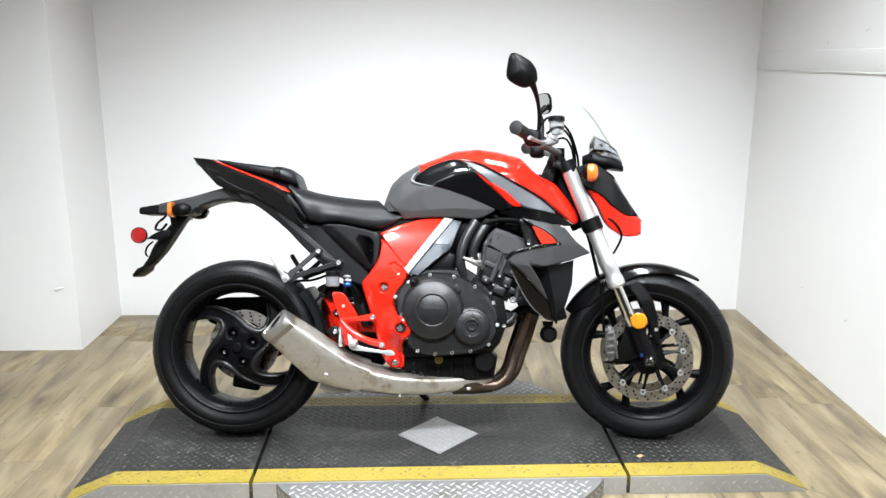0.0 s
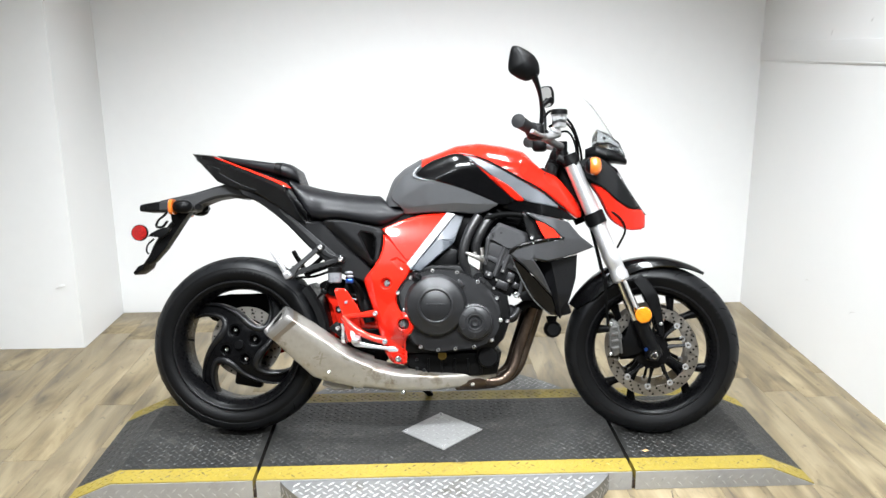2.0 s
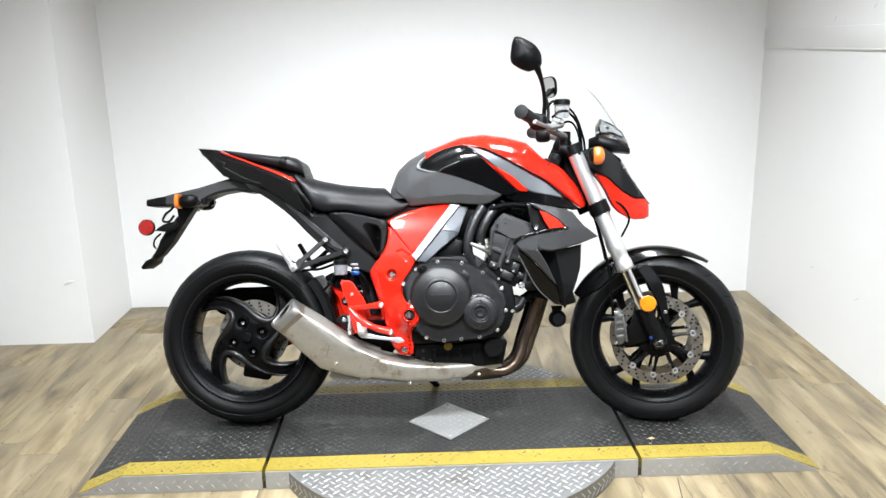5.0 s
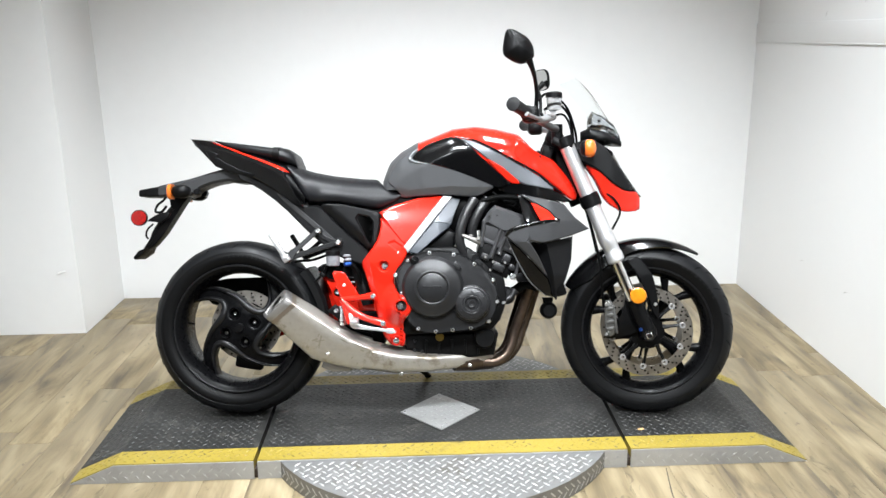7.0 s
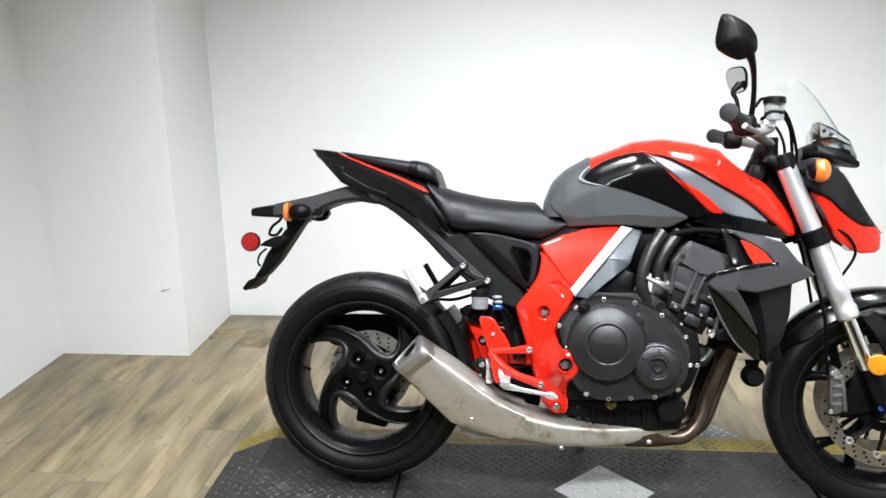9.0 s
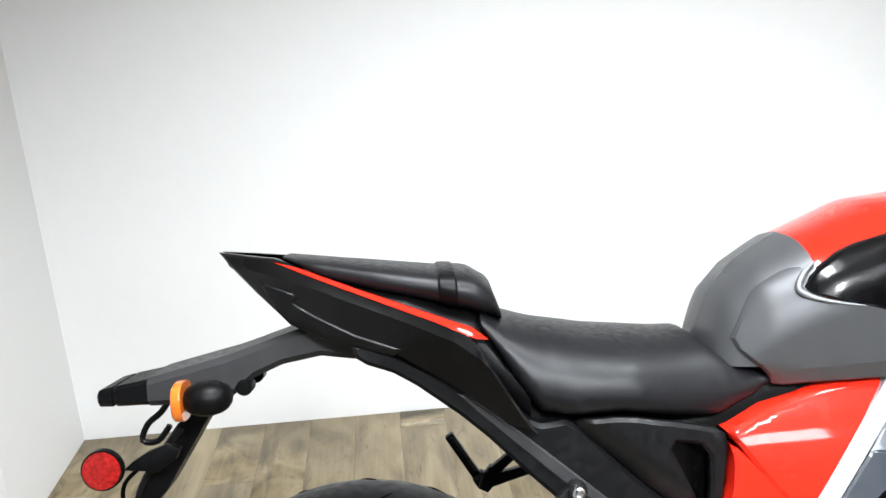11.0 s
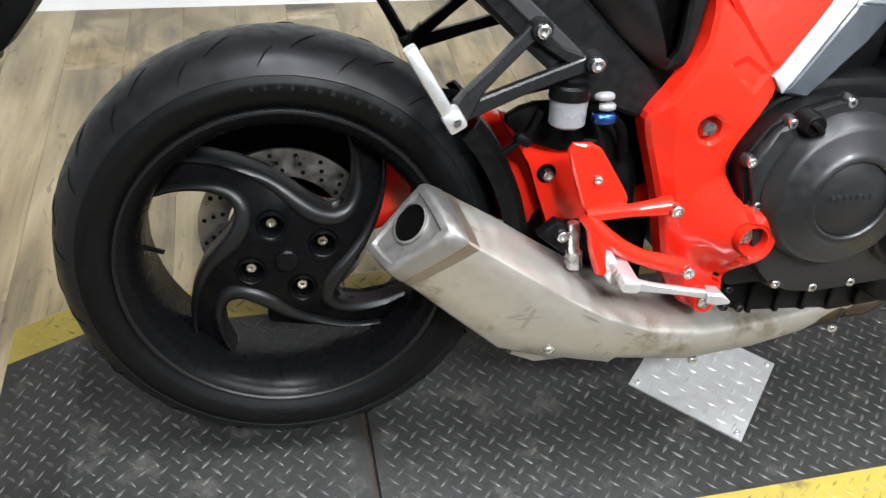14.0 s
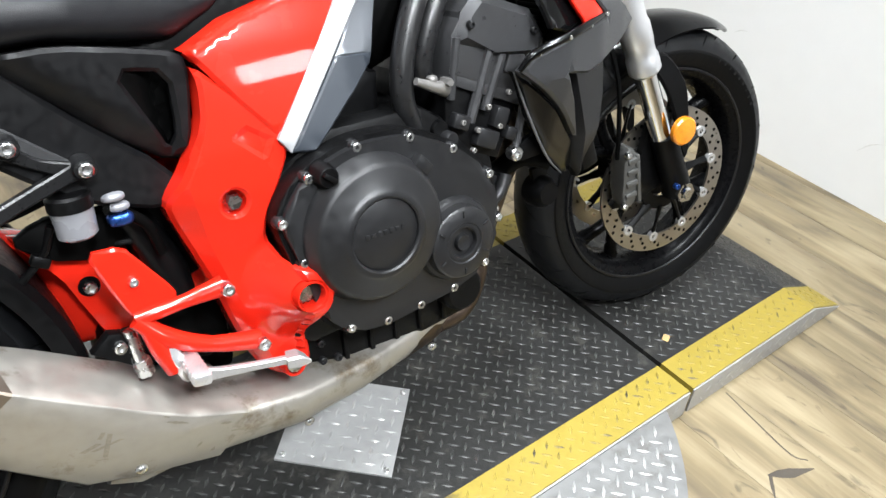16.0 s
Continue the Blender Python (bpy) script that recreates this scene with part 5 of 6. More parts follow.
FLAP = [(-0.885, 0.800), (-0.916, 0.761), (-0.954, 0.703), (-0.983, 0.659), (-1.019, 0.617), (-1.043, 0.601), (-1.053, 0.606), (-1.031, 0.637), (-1.011, 0.679), (-0.988, 0.715), (-0.954, 0.75), (-0.965, 0.795)]
part("plate_carrier", plate(FLAP, -0.026, 0.026, 0.003, 0), BLACK_SATIN, bike, "black plastic number plate carrier")
part("plate_carrier_lip", tube([(x, -0.026, z) for x, z in (FLAP[10], FLAP[8], FLAP[7], FLAP[6])], [0.008, 0.006, 0.005, 0.004], 10, 4), GREY_DARK, bike)
part("plate_tip", plate([(-1.067, 0.598), (-1.04, 0.609), (-1.047, 0.589), (-1.079, 0.567), (-1.085, 0.575)], -0.055, 0.055, 0.004, 0), BLACK_SATIN, bike)
part("plate_wire", tube([(x, -0.03, z) for x, z in [(-1.02, 0.694), (-1.041, 0.674), (-1.046, 0.652), (-1.038, 0.64)]], 0.0032, 8, 5), BLACK_DEEP, bike)
part("carrier_loop", tube([(x, -0.045, z) for x, z in [(-0.965, 0.792), (-0.978, 0.776), (-0.997, 0.761), (-1.006, 0.738), (-0.984, 0.736), (-0.966, 0.757)]], 0.0045, 8, 3), BLACK_SATIN, bike, "black cable guide loop")
part("rear_reflector_bracket", plate([(-1.03, 0.702), (-1.016, 0.714), (-0.994, 0.726), (-0.968, 0.734), (-0.948, 0.729), (-0.955, 0.714), (-0.982, 0.696), (-1.011, 0.703)], -0.066, -0.050, 0.002), BLACK_SATIN, bike, "black reflector bracket")
refl = part("rear_reflector", lathe([(0.001, -0.0145), (0.0255, -0.0135), (0.0265, -0.009), (0.0265, -0.004)], (-1.046, -0.085, 0.714), 32), RED_LENS, bike, "round red side reflector")
part("reflector_ring", lathe([(0.0262, -0.012), (0.028, -0.012), (0.0285, -0.008), (0.0285, -0.002), (0.0262, -0.002)], (-1.046, -0.085, 0.714), 32, loop=True), BLACK_SATIN, refl)
for s in (-1, 1):
    part("rear_signal_stem", tube([(-0.90, s * 0.03, 0.797), (-0.905, s * 0.075, 0.798)], 0.012, 10, 1), BLACK_SATIN, bike)
    part("rear_turn_signal", blob((-0.896, s * 0.096, 0.804), (0.034, 0.029, 0.0235), 20, 0.9), BLACK_SATIN, bike)
    part("rear_signal_lens", loft([oval(x, 0.803 + q, 0.803 - q, q * 1.1, 18, 0.85, yc=s * 0.096) for x, q in ((-0.939, 0.0235), (-0.936, 0.0265), (-0.928, 0.0270), (-0.925, 0.0265))]), ORANGE, bike, "orange turn signal lens")
    part("carrier_knob", lathe([(0.001, s * 0.058), (0.010, s * 0.058), (0.012, s * 0.054), (0.012, s * 0.03)], (-0.856, 0, 0.806), 16), BLACK_SATIN, bike)

# red frame ---------------------------------------------------------------------
RIDGE = [(-0.193, 0.690), (-0.206, 0.616), (-0.236, 0.570), (-0.222, 0.487), (-0.187, 0.362), (-0.160, 0.27)]
FOLD = [(-0.247, 0.562), (-0.200, 0.528), (-0.158, 0.499), (-0.140, 0.486)]
DENT = [(-0.176, 0.617), (-0.150, 0.628), (-0.118, 0.606), (-0.134, 0.578)]
DENT_IN = [(-0.165, 0.613), (-0.148, 0.619), (-0.127, 0.604), (-0.136, 0.589)]
ridge_x = lerp([(z, x) for x, z in RIDGE[::-1]])
fold_z = lerp(FOLD)


def frame_half(x, z):
    """How far the red frame stands out: a rear face that falls away behind a ridge, a fold across, a pressed dent."""
    y = float(np.interp(z, [0.25, 0.36, 0.45, 0.55, 0.60, 0.68, 0.78], [0.160, 0.166, 0.168, 0.170, 0.165, 0.150, 0.128]))
    y -= 0.75 * max(0.0, ridge_x(z) - x)
    lobe = min(1.0, 1.3 * max(0.0, 1 - math.hypot(x + 0.112, z - 0.404) / 0.092))
    y += 0.053 * lobe * lobe * (3 - 2 * lobe)
    if x < -0.13:
        y -= 0.16 * max(0.0, min(0.05, fold_z(x) - z))
    if inside((x, z), DENT):
        y -= 0.0045 * min(1.0, edge_distance((x, z), [DENT]) / 0.006)
    return y


UPPER = [(-0.201, 0.721), (-0.143, 0.748), (-0.066, 0.77), (0.002, 0.778), (0.027, 0.777), (-0.028, 0.702), (-0.077, 0.645), (-0.112, 0.603), (-0.155, 0.656)]
LOWER = [(-0.199, 0.708), (-0.150, 0.662), (-0.106, 0.606), (-0.103, 0.583), (-0.122, 0.549), (-0.146, 0.51), (-0.152, 0.481), (-0.140, 0.448), (-0.110, 0.440), (-0.095, 0.430), (-0.088, 0.404), (-0.095, 0.379), (-0.108, 0.366), (-0.118, 0.350), (-0.12, 0.336), (-0.114, 0.288), (-0.12, 0.263), (-0.164, 0.265), (-0.191, 0.298), (-0.21, 0.366), (-0.224, 0.424), (-0.243, 0.482), (-0.262, 0.541), (-0.259, 0.556), (-0.232, 0.588), (-0.202, 0.636), (-0.194, 0.684)]
BOLT_HOLE = [(-0.185 + 0.0165 * math.cos(a * math.pi / 8), 0.538 + 0.0165 * math.sin(a * math.pi / 8)) for a in range(16)]
PIVOT_HOLE = [(-0.1245 + 0.0195 * math.cos(a * math.pi / 10), 0.404 + 0.0195 * math.sin(a * math.pi / 10)) for a in range(20)]
both("frame_plate", lambda s: skin(LOWER, frame_half, 0.03, 0.0075, 0.005, s, holes=(BOLT_HOLE, PIVOT_HOLE), lines=(RIDGE, FOLD, DENT + DENT[:1], DENT_IN + DENT_IN[:1])), RED, "glossy red frame plate", sharp=16)
both("upper_frame_cover", lambda s: skin(UPPER, lambda x, z: frame_half(x, z) + 0.005 - 1.6 * max(0.0, z - 0.70) ** 2, 0.03, 0.008, 0.006, s, 0), RED, "glossy red upper frame cover")
both("frame_silver_stripe", lambda s: skin([(0.020, 0.777), (0.050, 0.771), (-0.009, 0.699), (-0.102, 0.583), (-0.116, 0.603), (-0.047, 0.692)], lambda x, z: frame_half(x, z) + 0.009, 0.014, 0.013, 0.003, s, 0), SILVER_PAINT, "silver stripe beside the red frame")
both("frame_slate_panel", lambda s: skin([(0.047, 0.771), (0.079, 0.766), (0.045, 0.680), (-0.016, 0.686)], lambda x, z: frame_half(x, z) + 0.007 - 0.3 * max(0, x), 0.010, 0.013, 0.003, s, 0), PEWTER, "pewter upper frame cover")
both("frame_lower_panel", lambda s: skin([(-0.014, 0.688), (0.046, 0.681), (0.039, 0.668), (-0.009, 0.630), (-0.068, 0.577), (-0.101, 0.583)], lambda x, z: frame_half(x, z) + 0.007 - 0.3 * max(0, x), 0.010, 0.013, 0.003, s, 0), SLATE_PAINT, "slate grey lower frame cover")
both("bolt_cup", lambda s: lathe([(0.0005, s * 0.150), (0.0165, s * 0.150), (0.0172, s * 0.166), (0.0182, s * 0.166), (0.0182, s * 0.146), (0.0005, s * 0.146)], (-0.185, 0, 0.538), 24, loop=True), RED)
part("frame_bolt", lathe([(0.001, -0.163), (0.0095, -0.163), (0.0115, -0.160), (0.0115, -0.148)], (-0.183, 0, 0.5365), 6), BOLT, bike, "bright hexagon frame bolt")
part("pivot_boss", lathe([(0.0184, -0.176), (0.0184, -0.217), (0.0194, -0.2205), (0.0206, -0.2205), (0.0216, -0.217), (0.0216, -0.176)], (-0.1245, 0, 0.404), 36, loop=True), RED, bike, "round recess for the pivot bolt")
part("pivot_floor", lathe([(0.0005, -0.184), (0.0210, -0.184), (0.0210, -0.180), (0.0005, -0.180)], (-0.1245, 0, 0.404), 24, loop=True), RED, bike)
part("pivot_bolt", lathe([(0.001, -0.206), (0.0115, -0.206), (0.0138, -0.203), (0.0138, -0.180)], (-0.1275, 0, 0.404), 6), BOLT, bike, "bright hexagon pivot bolt")
for x, z, r, y in ((-0.145, 0.283, 0.0100, 0.168),):
    part("bolt_boss", lathe([(r * 1.15, -0.004), (r * 1.55, -0.004), (r * 1.8, 0.004), (r * 1.8, 0.016), (r * 1.15, 0.016)], (x, -y, z), 24, loop=True), RED, bike)
    bolt((x, -y + 0.004, z), r, bike)
part("swingarm", loft([oval(x, zt, zb, w, 18, 0.7, yc) for x, zt, zb, w, yc in ((-0.20, 0.46, 0.36, 0.08, 0.01), (-0.30, 0.475, 0.34, 0.075, 0.02), (-0.385, 0.49, 0.33, 0.06, 0.04), (-0.43, 0.50, 0.33, 0.04, 0.08), (-0.52, 0.44, 0.30, 0.035, 0.125), (-0.65, 0.36, 0.25, 0.035, 0.14), (-0.74, 0.36, 0.25, 0.035, 0.14))]), RED, bike, "glossy red single-sided swingarm")
# a short added arc follows the front of the rear tyre and shades the swingarm
rows = []
for i in range(13):
    a = radians(2 + 38 * i / 12)
    section = [(0.300, -0.099), (0.322, -0.098), (0.333, -0.088), (0.336, -0.05), (0.336, 0.05), (0.333, 0.088), (0.322, 0.098), (0.318, 0.094), (0.329, 0.085), (0.332, 0.05), (0.332, -0.05), (0.329, -0.085), (0.318, -0.094), (0.300, -0.095)]
    rows.append([(RC[0] + r * math.cos(a), y, RC[2] + r * math.sin(a)) for r, y in section])
part("shade_arc", loft(rows), BLACK_SATIN, bike, "added black arc ahead of the rear tyre, shading the swingarm")
part("swingarm_brace", plate([(-0.435, 0.535), (-0.40, 0.525), (-0.36, 0.49), (-0.30, 0.47), (-0.28, 0.36), (-0.35, 0.35), (-0.37, 0.44)], -0.065, -0.045, 0.004, 1), RED, bike, "red swingarm brace")
# black disc laid on the brace for the shade of the bolt's recess
part("recess_shade_disc", lathe([(0.001, -0.0665), (0.013, -0.0665), (0.0145, -0.064)], (-0.357, 0, 0.444), 24), BLACK_DEEP, bike)
bolt((-0.357, -0.070, 0.444), 0.008, bike)
part("brake_hose_clip", joined(tube([(-0.43, -0.09, 0.485), (-0.40, -0.10, 0.515), (-0.385, -0.105, 0.548)], 0.005, 8, 4), box((0.022, 0.016, 0.014), (-0.405, -0.098, 0.508), 0.003, (0, 30, 0))), BLACK_SATIN, bike, "black brake hose and clip")
part("shock_body", tube([(-0.300, -0.070, 0.550), (-0.262, -0.080, 0.455), (-0.250, -0.082, 0.400)], [0.020, 0.024, 0.018], 16, 3), BLACK_SATIN, bike, "black shock absorber body")
# added plate: darkens the upper swingarm and blocks light from above
part("shade_plate", plate([(-0.43, 0.530), (-0.40, 0.548), (-0.33, 0.552), (-0.29, 0.50), (-0.335, 0.478), (-0.40, 0.500)], -0.082, -0.066, 0.004, 1), BLACK_DEEP, bike, "added black plate for the shade above the swingarm")
part("swingarm_linkage", joined(box((0.17, 0.15, 0.13), (-0.275, 0.005, 0.315), 0.02), tube([(-0.34, -0.07, 0.36), (-0.30, -0.085, 0.33), (-0.23, -0.08, 0.31)], 0.014, 10, 4)), BLACK_DEEP, bike, "black suspension linkage")
part("swingarm_gap", box((0.10, 0.14, 0.12), (-0.245, 0.0, 0.47), 0.02), BLACK_DEEP, bike, "plain black block in the swingarm gap")
part("shock_spring", tube([(0.029 * math.cos(k * 0.5236), -0.02 + 0.00167 * k, 0.029 * math.sin(k * 0.5236)) for k in range(97)], 0.0052, 8, 1), BLACK_SATIN, bike, "black shock absorber spring").data.transform(Matrix.Translation((-0.30, -0.05, 0.50)) @ Matrix.Rotation(radians(70), 4, "X"))
part("shock_hose", tube([(-0.325, -0.13, 0.56), (-0.30, -0.125, 0.545), (-0.28, -0.12, 0.52), (-0.27, -0.11, 0.48)], 0.007, 10, 5), BLACK_DEEP, bike)
part("shock_fitting", joined(blob((-0.315, -0.130, 0.573), (0.014, 0.011, 0.006), 14), blob((-0.311, -0.130, 0.560), (0.013, 0.011, 0.006), 14)), WHITE_PLASTIC, bike, "white hose fitting")
part("shock_adjuster", blob((-0.312, -0.130, 0.545), (0.015, 0.012, 0.008), 14, 0.6), BLUE_ALLOY, bike, "blue anodised adjuster")
res2 = part("rear_fluid_reservoir", lathe([(0.001, 0.011), (0.019, 0.011), (0.0225, 0.014), (0.0240, 0.046), (0.001, 0.046)], (0, 0, 0), 26), WHITE_PLASTIC, bike, "milky rear brake fluid reservoir")
res2.data.transform(Matrix.Translation((-0.362, -0.135, 0.528)) @ Matrix.Rotation(radians(90), 4, "X"))
cap2 = part("rear_reservoir_cap", lathe([(0.001, 0.064), (0.022, 0.064), (0.0255, 0.061), (0.0255, 0.046), (0.001, 0.046)], (0, 0, 0), 14), BLACK_SATIN, res2)
cap2.data.transform(Matrix.Translation((-0.362, -0.135, 0.528)) @ Matrix.Rotation(radians(90), 4, "X"))
part("rear_brake_hose", tube([(-0.365, -0.11, 0.585), (-0.44, -0.08, 0.56), (-0.52, -0.02, 0.55), (-0.60, 0.06, 0.50)], 0.0045, 8, 5), BLACK_DEEP, bike)

# rider and passenger footrests ----------------------------------------------------
part("heel_guard", skin([(-0.365, 0.522), (-0.324, 0.520), (-0.305, 0.492), (-0.275, 0.446), (-0.276, 0.432), (-0.318, 0.418), (-0.335, 0.432), (-0.35, 0.474)], lambda x, z: 0.158, 0.006, 0.013, 0.003, -1), RED, bike, "red heel guard plate")
for x, z in ((-0.3215, 0.474), (-0.323, 0.427)):
    bolt((x, -0.160, z), 0.0055, bike)
part("footrest_bracket", joined(tube([(-0.330, -0.158, 0.424), (-0.27, -0.165, 0.431), (-0.2205, -0.170, 0.437)], [0.010, 0.009, 0.014], 12, 4), tube([(-0.330, -0.158, 0.424), (-0.30, -0.165, 0.39), (-0.25, -0.168, 0.362), (-0.188, -0.170, 0.344)], [0.011, 0.014, 0.011, 0.014], 12, 4), tube([(-0.322, -0.160, 0.42), (-0.312, -0.165, 0.38), (-0.300, -0.165, 0.345)], [0.010, 0.013, 0.013], 12, 4)), RED, bike, "red footrest bracket")
bolt((-0.2205, -0.184, 0.437), 0.0085, bike)
bolt((-0.188, -0.184, 0.344), 0.0085, bike)
peg = part("rider_footrest", box((0.024, 0.062, 0.016), (-0.284, -0.197, 0.354), 0.004, (6, 10, 0)), ALLOY, bike, "bare alloy rider footrest with rubbed ribs")
for k in range(6):
    part("footrest_rib", box((0.026, 0.0038, 0.006), (-0.284, -0.172 - 0.0095 * k, 0.3595 - 0.001 * k), 0.001, (6, 10, 0)), ALLOY, peg)
part("brake_pedal", joined(spar([(-0.288, -0.186, 0.338), (-0.245, -0.194, 0.331), (-0.195, -0.203, 0.325), (-0.165, -0.208, 0.321)], [0.020, 0.012, 0.0095, 0.011], 0.010), spar([(-0.170, -0.209, 0.322), (-0.156, -0.213, 0.321), (-0.143, -0.213, 0.317)], [0.016, 0.018, 0.004], 0.026, 3)), ALLOY, bike, "bare alloy brake pedal with a wedge tip", sharp=30)
part("pedal_pivot", joined(lathe([(0.001, -0.187), (0.012, -0.187), (0.015, -0.183), (0.015, -0.160)], (-0.286, 0, 0.344), 18), spar([(-0.290, -0.176, 0.350), (-0.300, -0.172, 0.372), (-0.310, -0.166, 0.392)], [0.018, 0.014, 0.012], 0.010)), ALLOY, bike)
part("pedal_switch", joined(tube([(-0.335, -0.13, 0.40), (-0.332, -0.135, 0.355)], 0.009, 10, 1), tube([(-0.332, -0.135, 0.358), (-0.330, -0.135, 0.335)], 0.012, 6, 1)), BOLT, bike)
for s in (-1, 1):
    y = s * 0.148
    bm = joined(spar([(-0.405, s * 0.143, 0.664), (-0.425, s * 0.146, 0.650), (-0.460, s * 0.154, 0.618), (-0.506, s * 0.166, 0.577)], [0.024, 0.017, 0.015, 0.019], 0.015), spar([(-0.336, s * 0.143, 0.622), (-0.360, s * 0.144, 0.614), (-0.420, s * 0.151, 0.596), (-0.506, s * 0.166, 0.568)], [0.024, 0.018, 0.016, 0.020], 0.015), spar([(-0.412, s * 0.143, 0.656), (-0.384, s * 0.143, 0.634), (-0.350, s * 0.143, 0.618)], [0.018, 0.012, 0.018], 0.012), spar([(-0.490, s * 0.163, 0.592), (-0.503, s * 0.166, 0.572), (-0.512, s * 0.168, 0.556)], [0.022, 0.026, 0.018], 0.017))
    part("passenger_peg_hanger", bm, HANGER if s < 0 else BLACK_SATIN, bike, "dark cast passenger footrest hanger with two arms", sharp=30)
    pegm = Matrix.Translation((-0.538, s * 0.182, 0.603)) @ Matrix.Rotation(radians(-31), 4, "Y")
    bm = joined(box((0.016, 0.020, 0.092), (0, 0, 0.010), 0.004), box((0.005, 0.006, 0.074), (0.002, -s * 0.0115, 0.014), 0.0015), box((0.024, 0.026, 0.026), (0.002, 0, -0.042), 0.005))
    bm.transform(pegm)
    peg = part("passenger_footrest", bm, ALLOY if s < 0 else BLACK_SATIN, bike, "folded alloy passenger footrest" if s < 0 else "folded black passenger footrest", sharp=30)
    pin = lathe([(0.001, -0.016), (0.0045, -0.016), (0.0055, -0.014), (0.0055, 0.016)], (0, 0, 0), 12)
    pin.transform(pegm @ Matrix.Translation((0.004, 0, -0.043)))
    part("pivot_pin", pin, BOLT, peg)
for x, z in ((-0.409, 0.660), (-0.340, 0.620)):
    part("hanger_washer", lathe([(0.001, -0.158), (0.0118, -0.158), (0.0132, -0.155), (0.0140, -0.135)], (x, 0, z), 20), HANGER, bike)
    bolt((x, -0.157, z), 0.0085, bike)
part("side_stand", tube([(-0.16, 0.13, 0.28), (-0.10, 0.23, 0.15), (-0.05, 0.31, 0.082)], [0.014, 0.012, 0.012], 12, 4), BLACK_SATIN, bike, "black side stand")

# engine -------------------------------------------------------------------------
part("crankcase", plate([(-0.13, 0.56), (-0.05, 0.60), (0.10, 0.60), (0.22, 0.52), (0.235, 0.42), (0.21, 0.35), (0.18, 0.315), (-0.11, 0.30), (-0.135, 0.32), (-0.14, 0.45)], -0.165, 0.165, 0.012), ENGINE_DARK, bike, "black engine crankcase")
cover_pts = [(-0.153, 0.512), (-0.106, 0.567), (-0.030, 0.591), (0.055, 0.586), (0.128, 0.552), (0.193, 0.494), (0.208, 0.412), (0.176, 0.341), (0.110, 0.318), (0.046, 0.311), (-0.012, 0.305), (-0.073, 0.315), (-0.117, 0.362), (-0.134, 0.445)]
hub = (0.03, 0.45)
inset = [(x - 0.007 * (x - hub[0]) / math.hypot(x - hub[0], z - hub[1]), z - 0.007 * (z - hub[1]) / math.hypot(x - hub[0], z - hub[1])) for x, z in cover_pts]
part("cover_gasket", plate(cover_pts, -0.160, -0.1955, 0.004, 2, 2), ENGINE_DARK, bike, "black crankcase rim behind the clutch cover")
part("clutch_cover", plate(inset, -0.180, -0.207, 0.008, 2, 3), ENGINE, bike, "dark grey cast clutch cover")
BC, SC = (-0.018, 0, 0.466), (0.111, -0.008, 0.410)
part("clutch_dome", lathe([(0.001, -0.240), (0.048, -0.240), (0.050, -0.2385), (0.0505, -0.2425), (0.053, -0.2445), (0.058, -0.2445), (0.061, -0.2425), (0.066, -0.2390), (0.088, -0.2345), (0.0930, -0.2325), (0.0955, -0.2295), (0.1015, -0.2140), (0.1030, -0.2115), (0.1065, -0.196)], BC, 72), ENGINE, bike, "round clutch dome with a raised ring")
part("dome_rib", plate([(0.047, 0.540), (0.060, 0.553), (0.078, 0.532), (0.066, 0.52)], -0.200, -0.222, 0.003), ENGINE, bike)
dome = joined(*[box((0.0062, 0.0016, h), (-0.018 + 0.0092 * (k - 3), -0.2402, 0.4695), 0.0005) for k, h in enumerate((0.008, 0.006, 0.008, 0.007, 0.008, 0.006, 0.008))])
part("dome_lettering", dome, ENGINE, bike, "worn raised lettering, unreadable")
part("starter_cover", lathe([(0.001, -0.224), (0.011, -0.226), (0.0125, -0.222), (0.0125, -0.219), (0.021, -0.219), (0.0225, -0.2265), (0.026, -0.2275), (0.029, -0.2265), (0.031, -0.2285), (0.050, -0.2275), (0.0535, -0.2245), (0.0555, -0.211), (0.060, -0.2095), (0.063, -0.204), (0.064, -0.19)], SC, 56), ENGINE, bike, "round starter clutch cover")
for k in range(6):
    a = k * math.pi / 3 + 0.5
    part("cover_notch", box((0.010, 0.003, 0.003), (SC[0] + 0.044 * math.cos(a), -0.2362, SC[2] + 0.044 * math.sin(a)), 0.0006, (0, -math.degrees(a), 0)), ENGINE, bike)
for x, z in ((0.053, 0.574), (-0.028, 0.580), (-0.100, 0.556), (-0.143, 0.507), (-0.122, 0.447), (-0.108, 0.372), (-0.068, 0.328), (-0.010, 0.318), (0.047, 0.322), (0.108, 0.328), (0.168, 0.350), (0.197, 0.415), (0.184, 0.488), (0.122, 0.542)):
    part("bolt_pad", lathe([(0.001, -0.2025), (0.0075, -0.2025), (0.0085, -0.2010), (0.0092, -0.190)], (x, 0, z), 16), ENGINE, bike)
    bolt((x, -0.2025, z), 0.0064, bike)
part("oil_filler_cap", joined(lathe([(0.001, -0.224), (0.0125, -0.224), (0.0145, -0.221), (0.0150, -0.212), (0.0165, -0.210), (0.0165, -0.195)], (-0.080, 0, 0.557), 14), box((0.022, 0.008, 0.007), (-0.080, -0.226, 0.557), 0.002, (0, 40, 0))), BLACK_SATIN, bike, "black oil filler cap")
part("oil_pan", plate([(-0.12, 0.30), (-0.115, 0.245), (-0.02, 0.225), (0.10, 0.215), (0.19, 0.225), (0.205, 0.30)], -0.125, 0.12, 0.012), ENGINE_DARK, bike, "black finned oil pan")
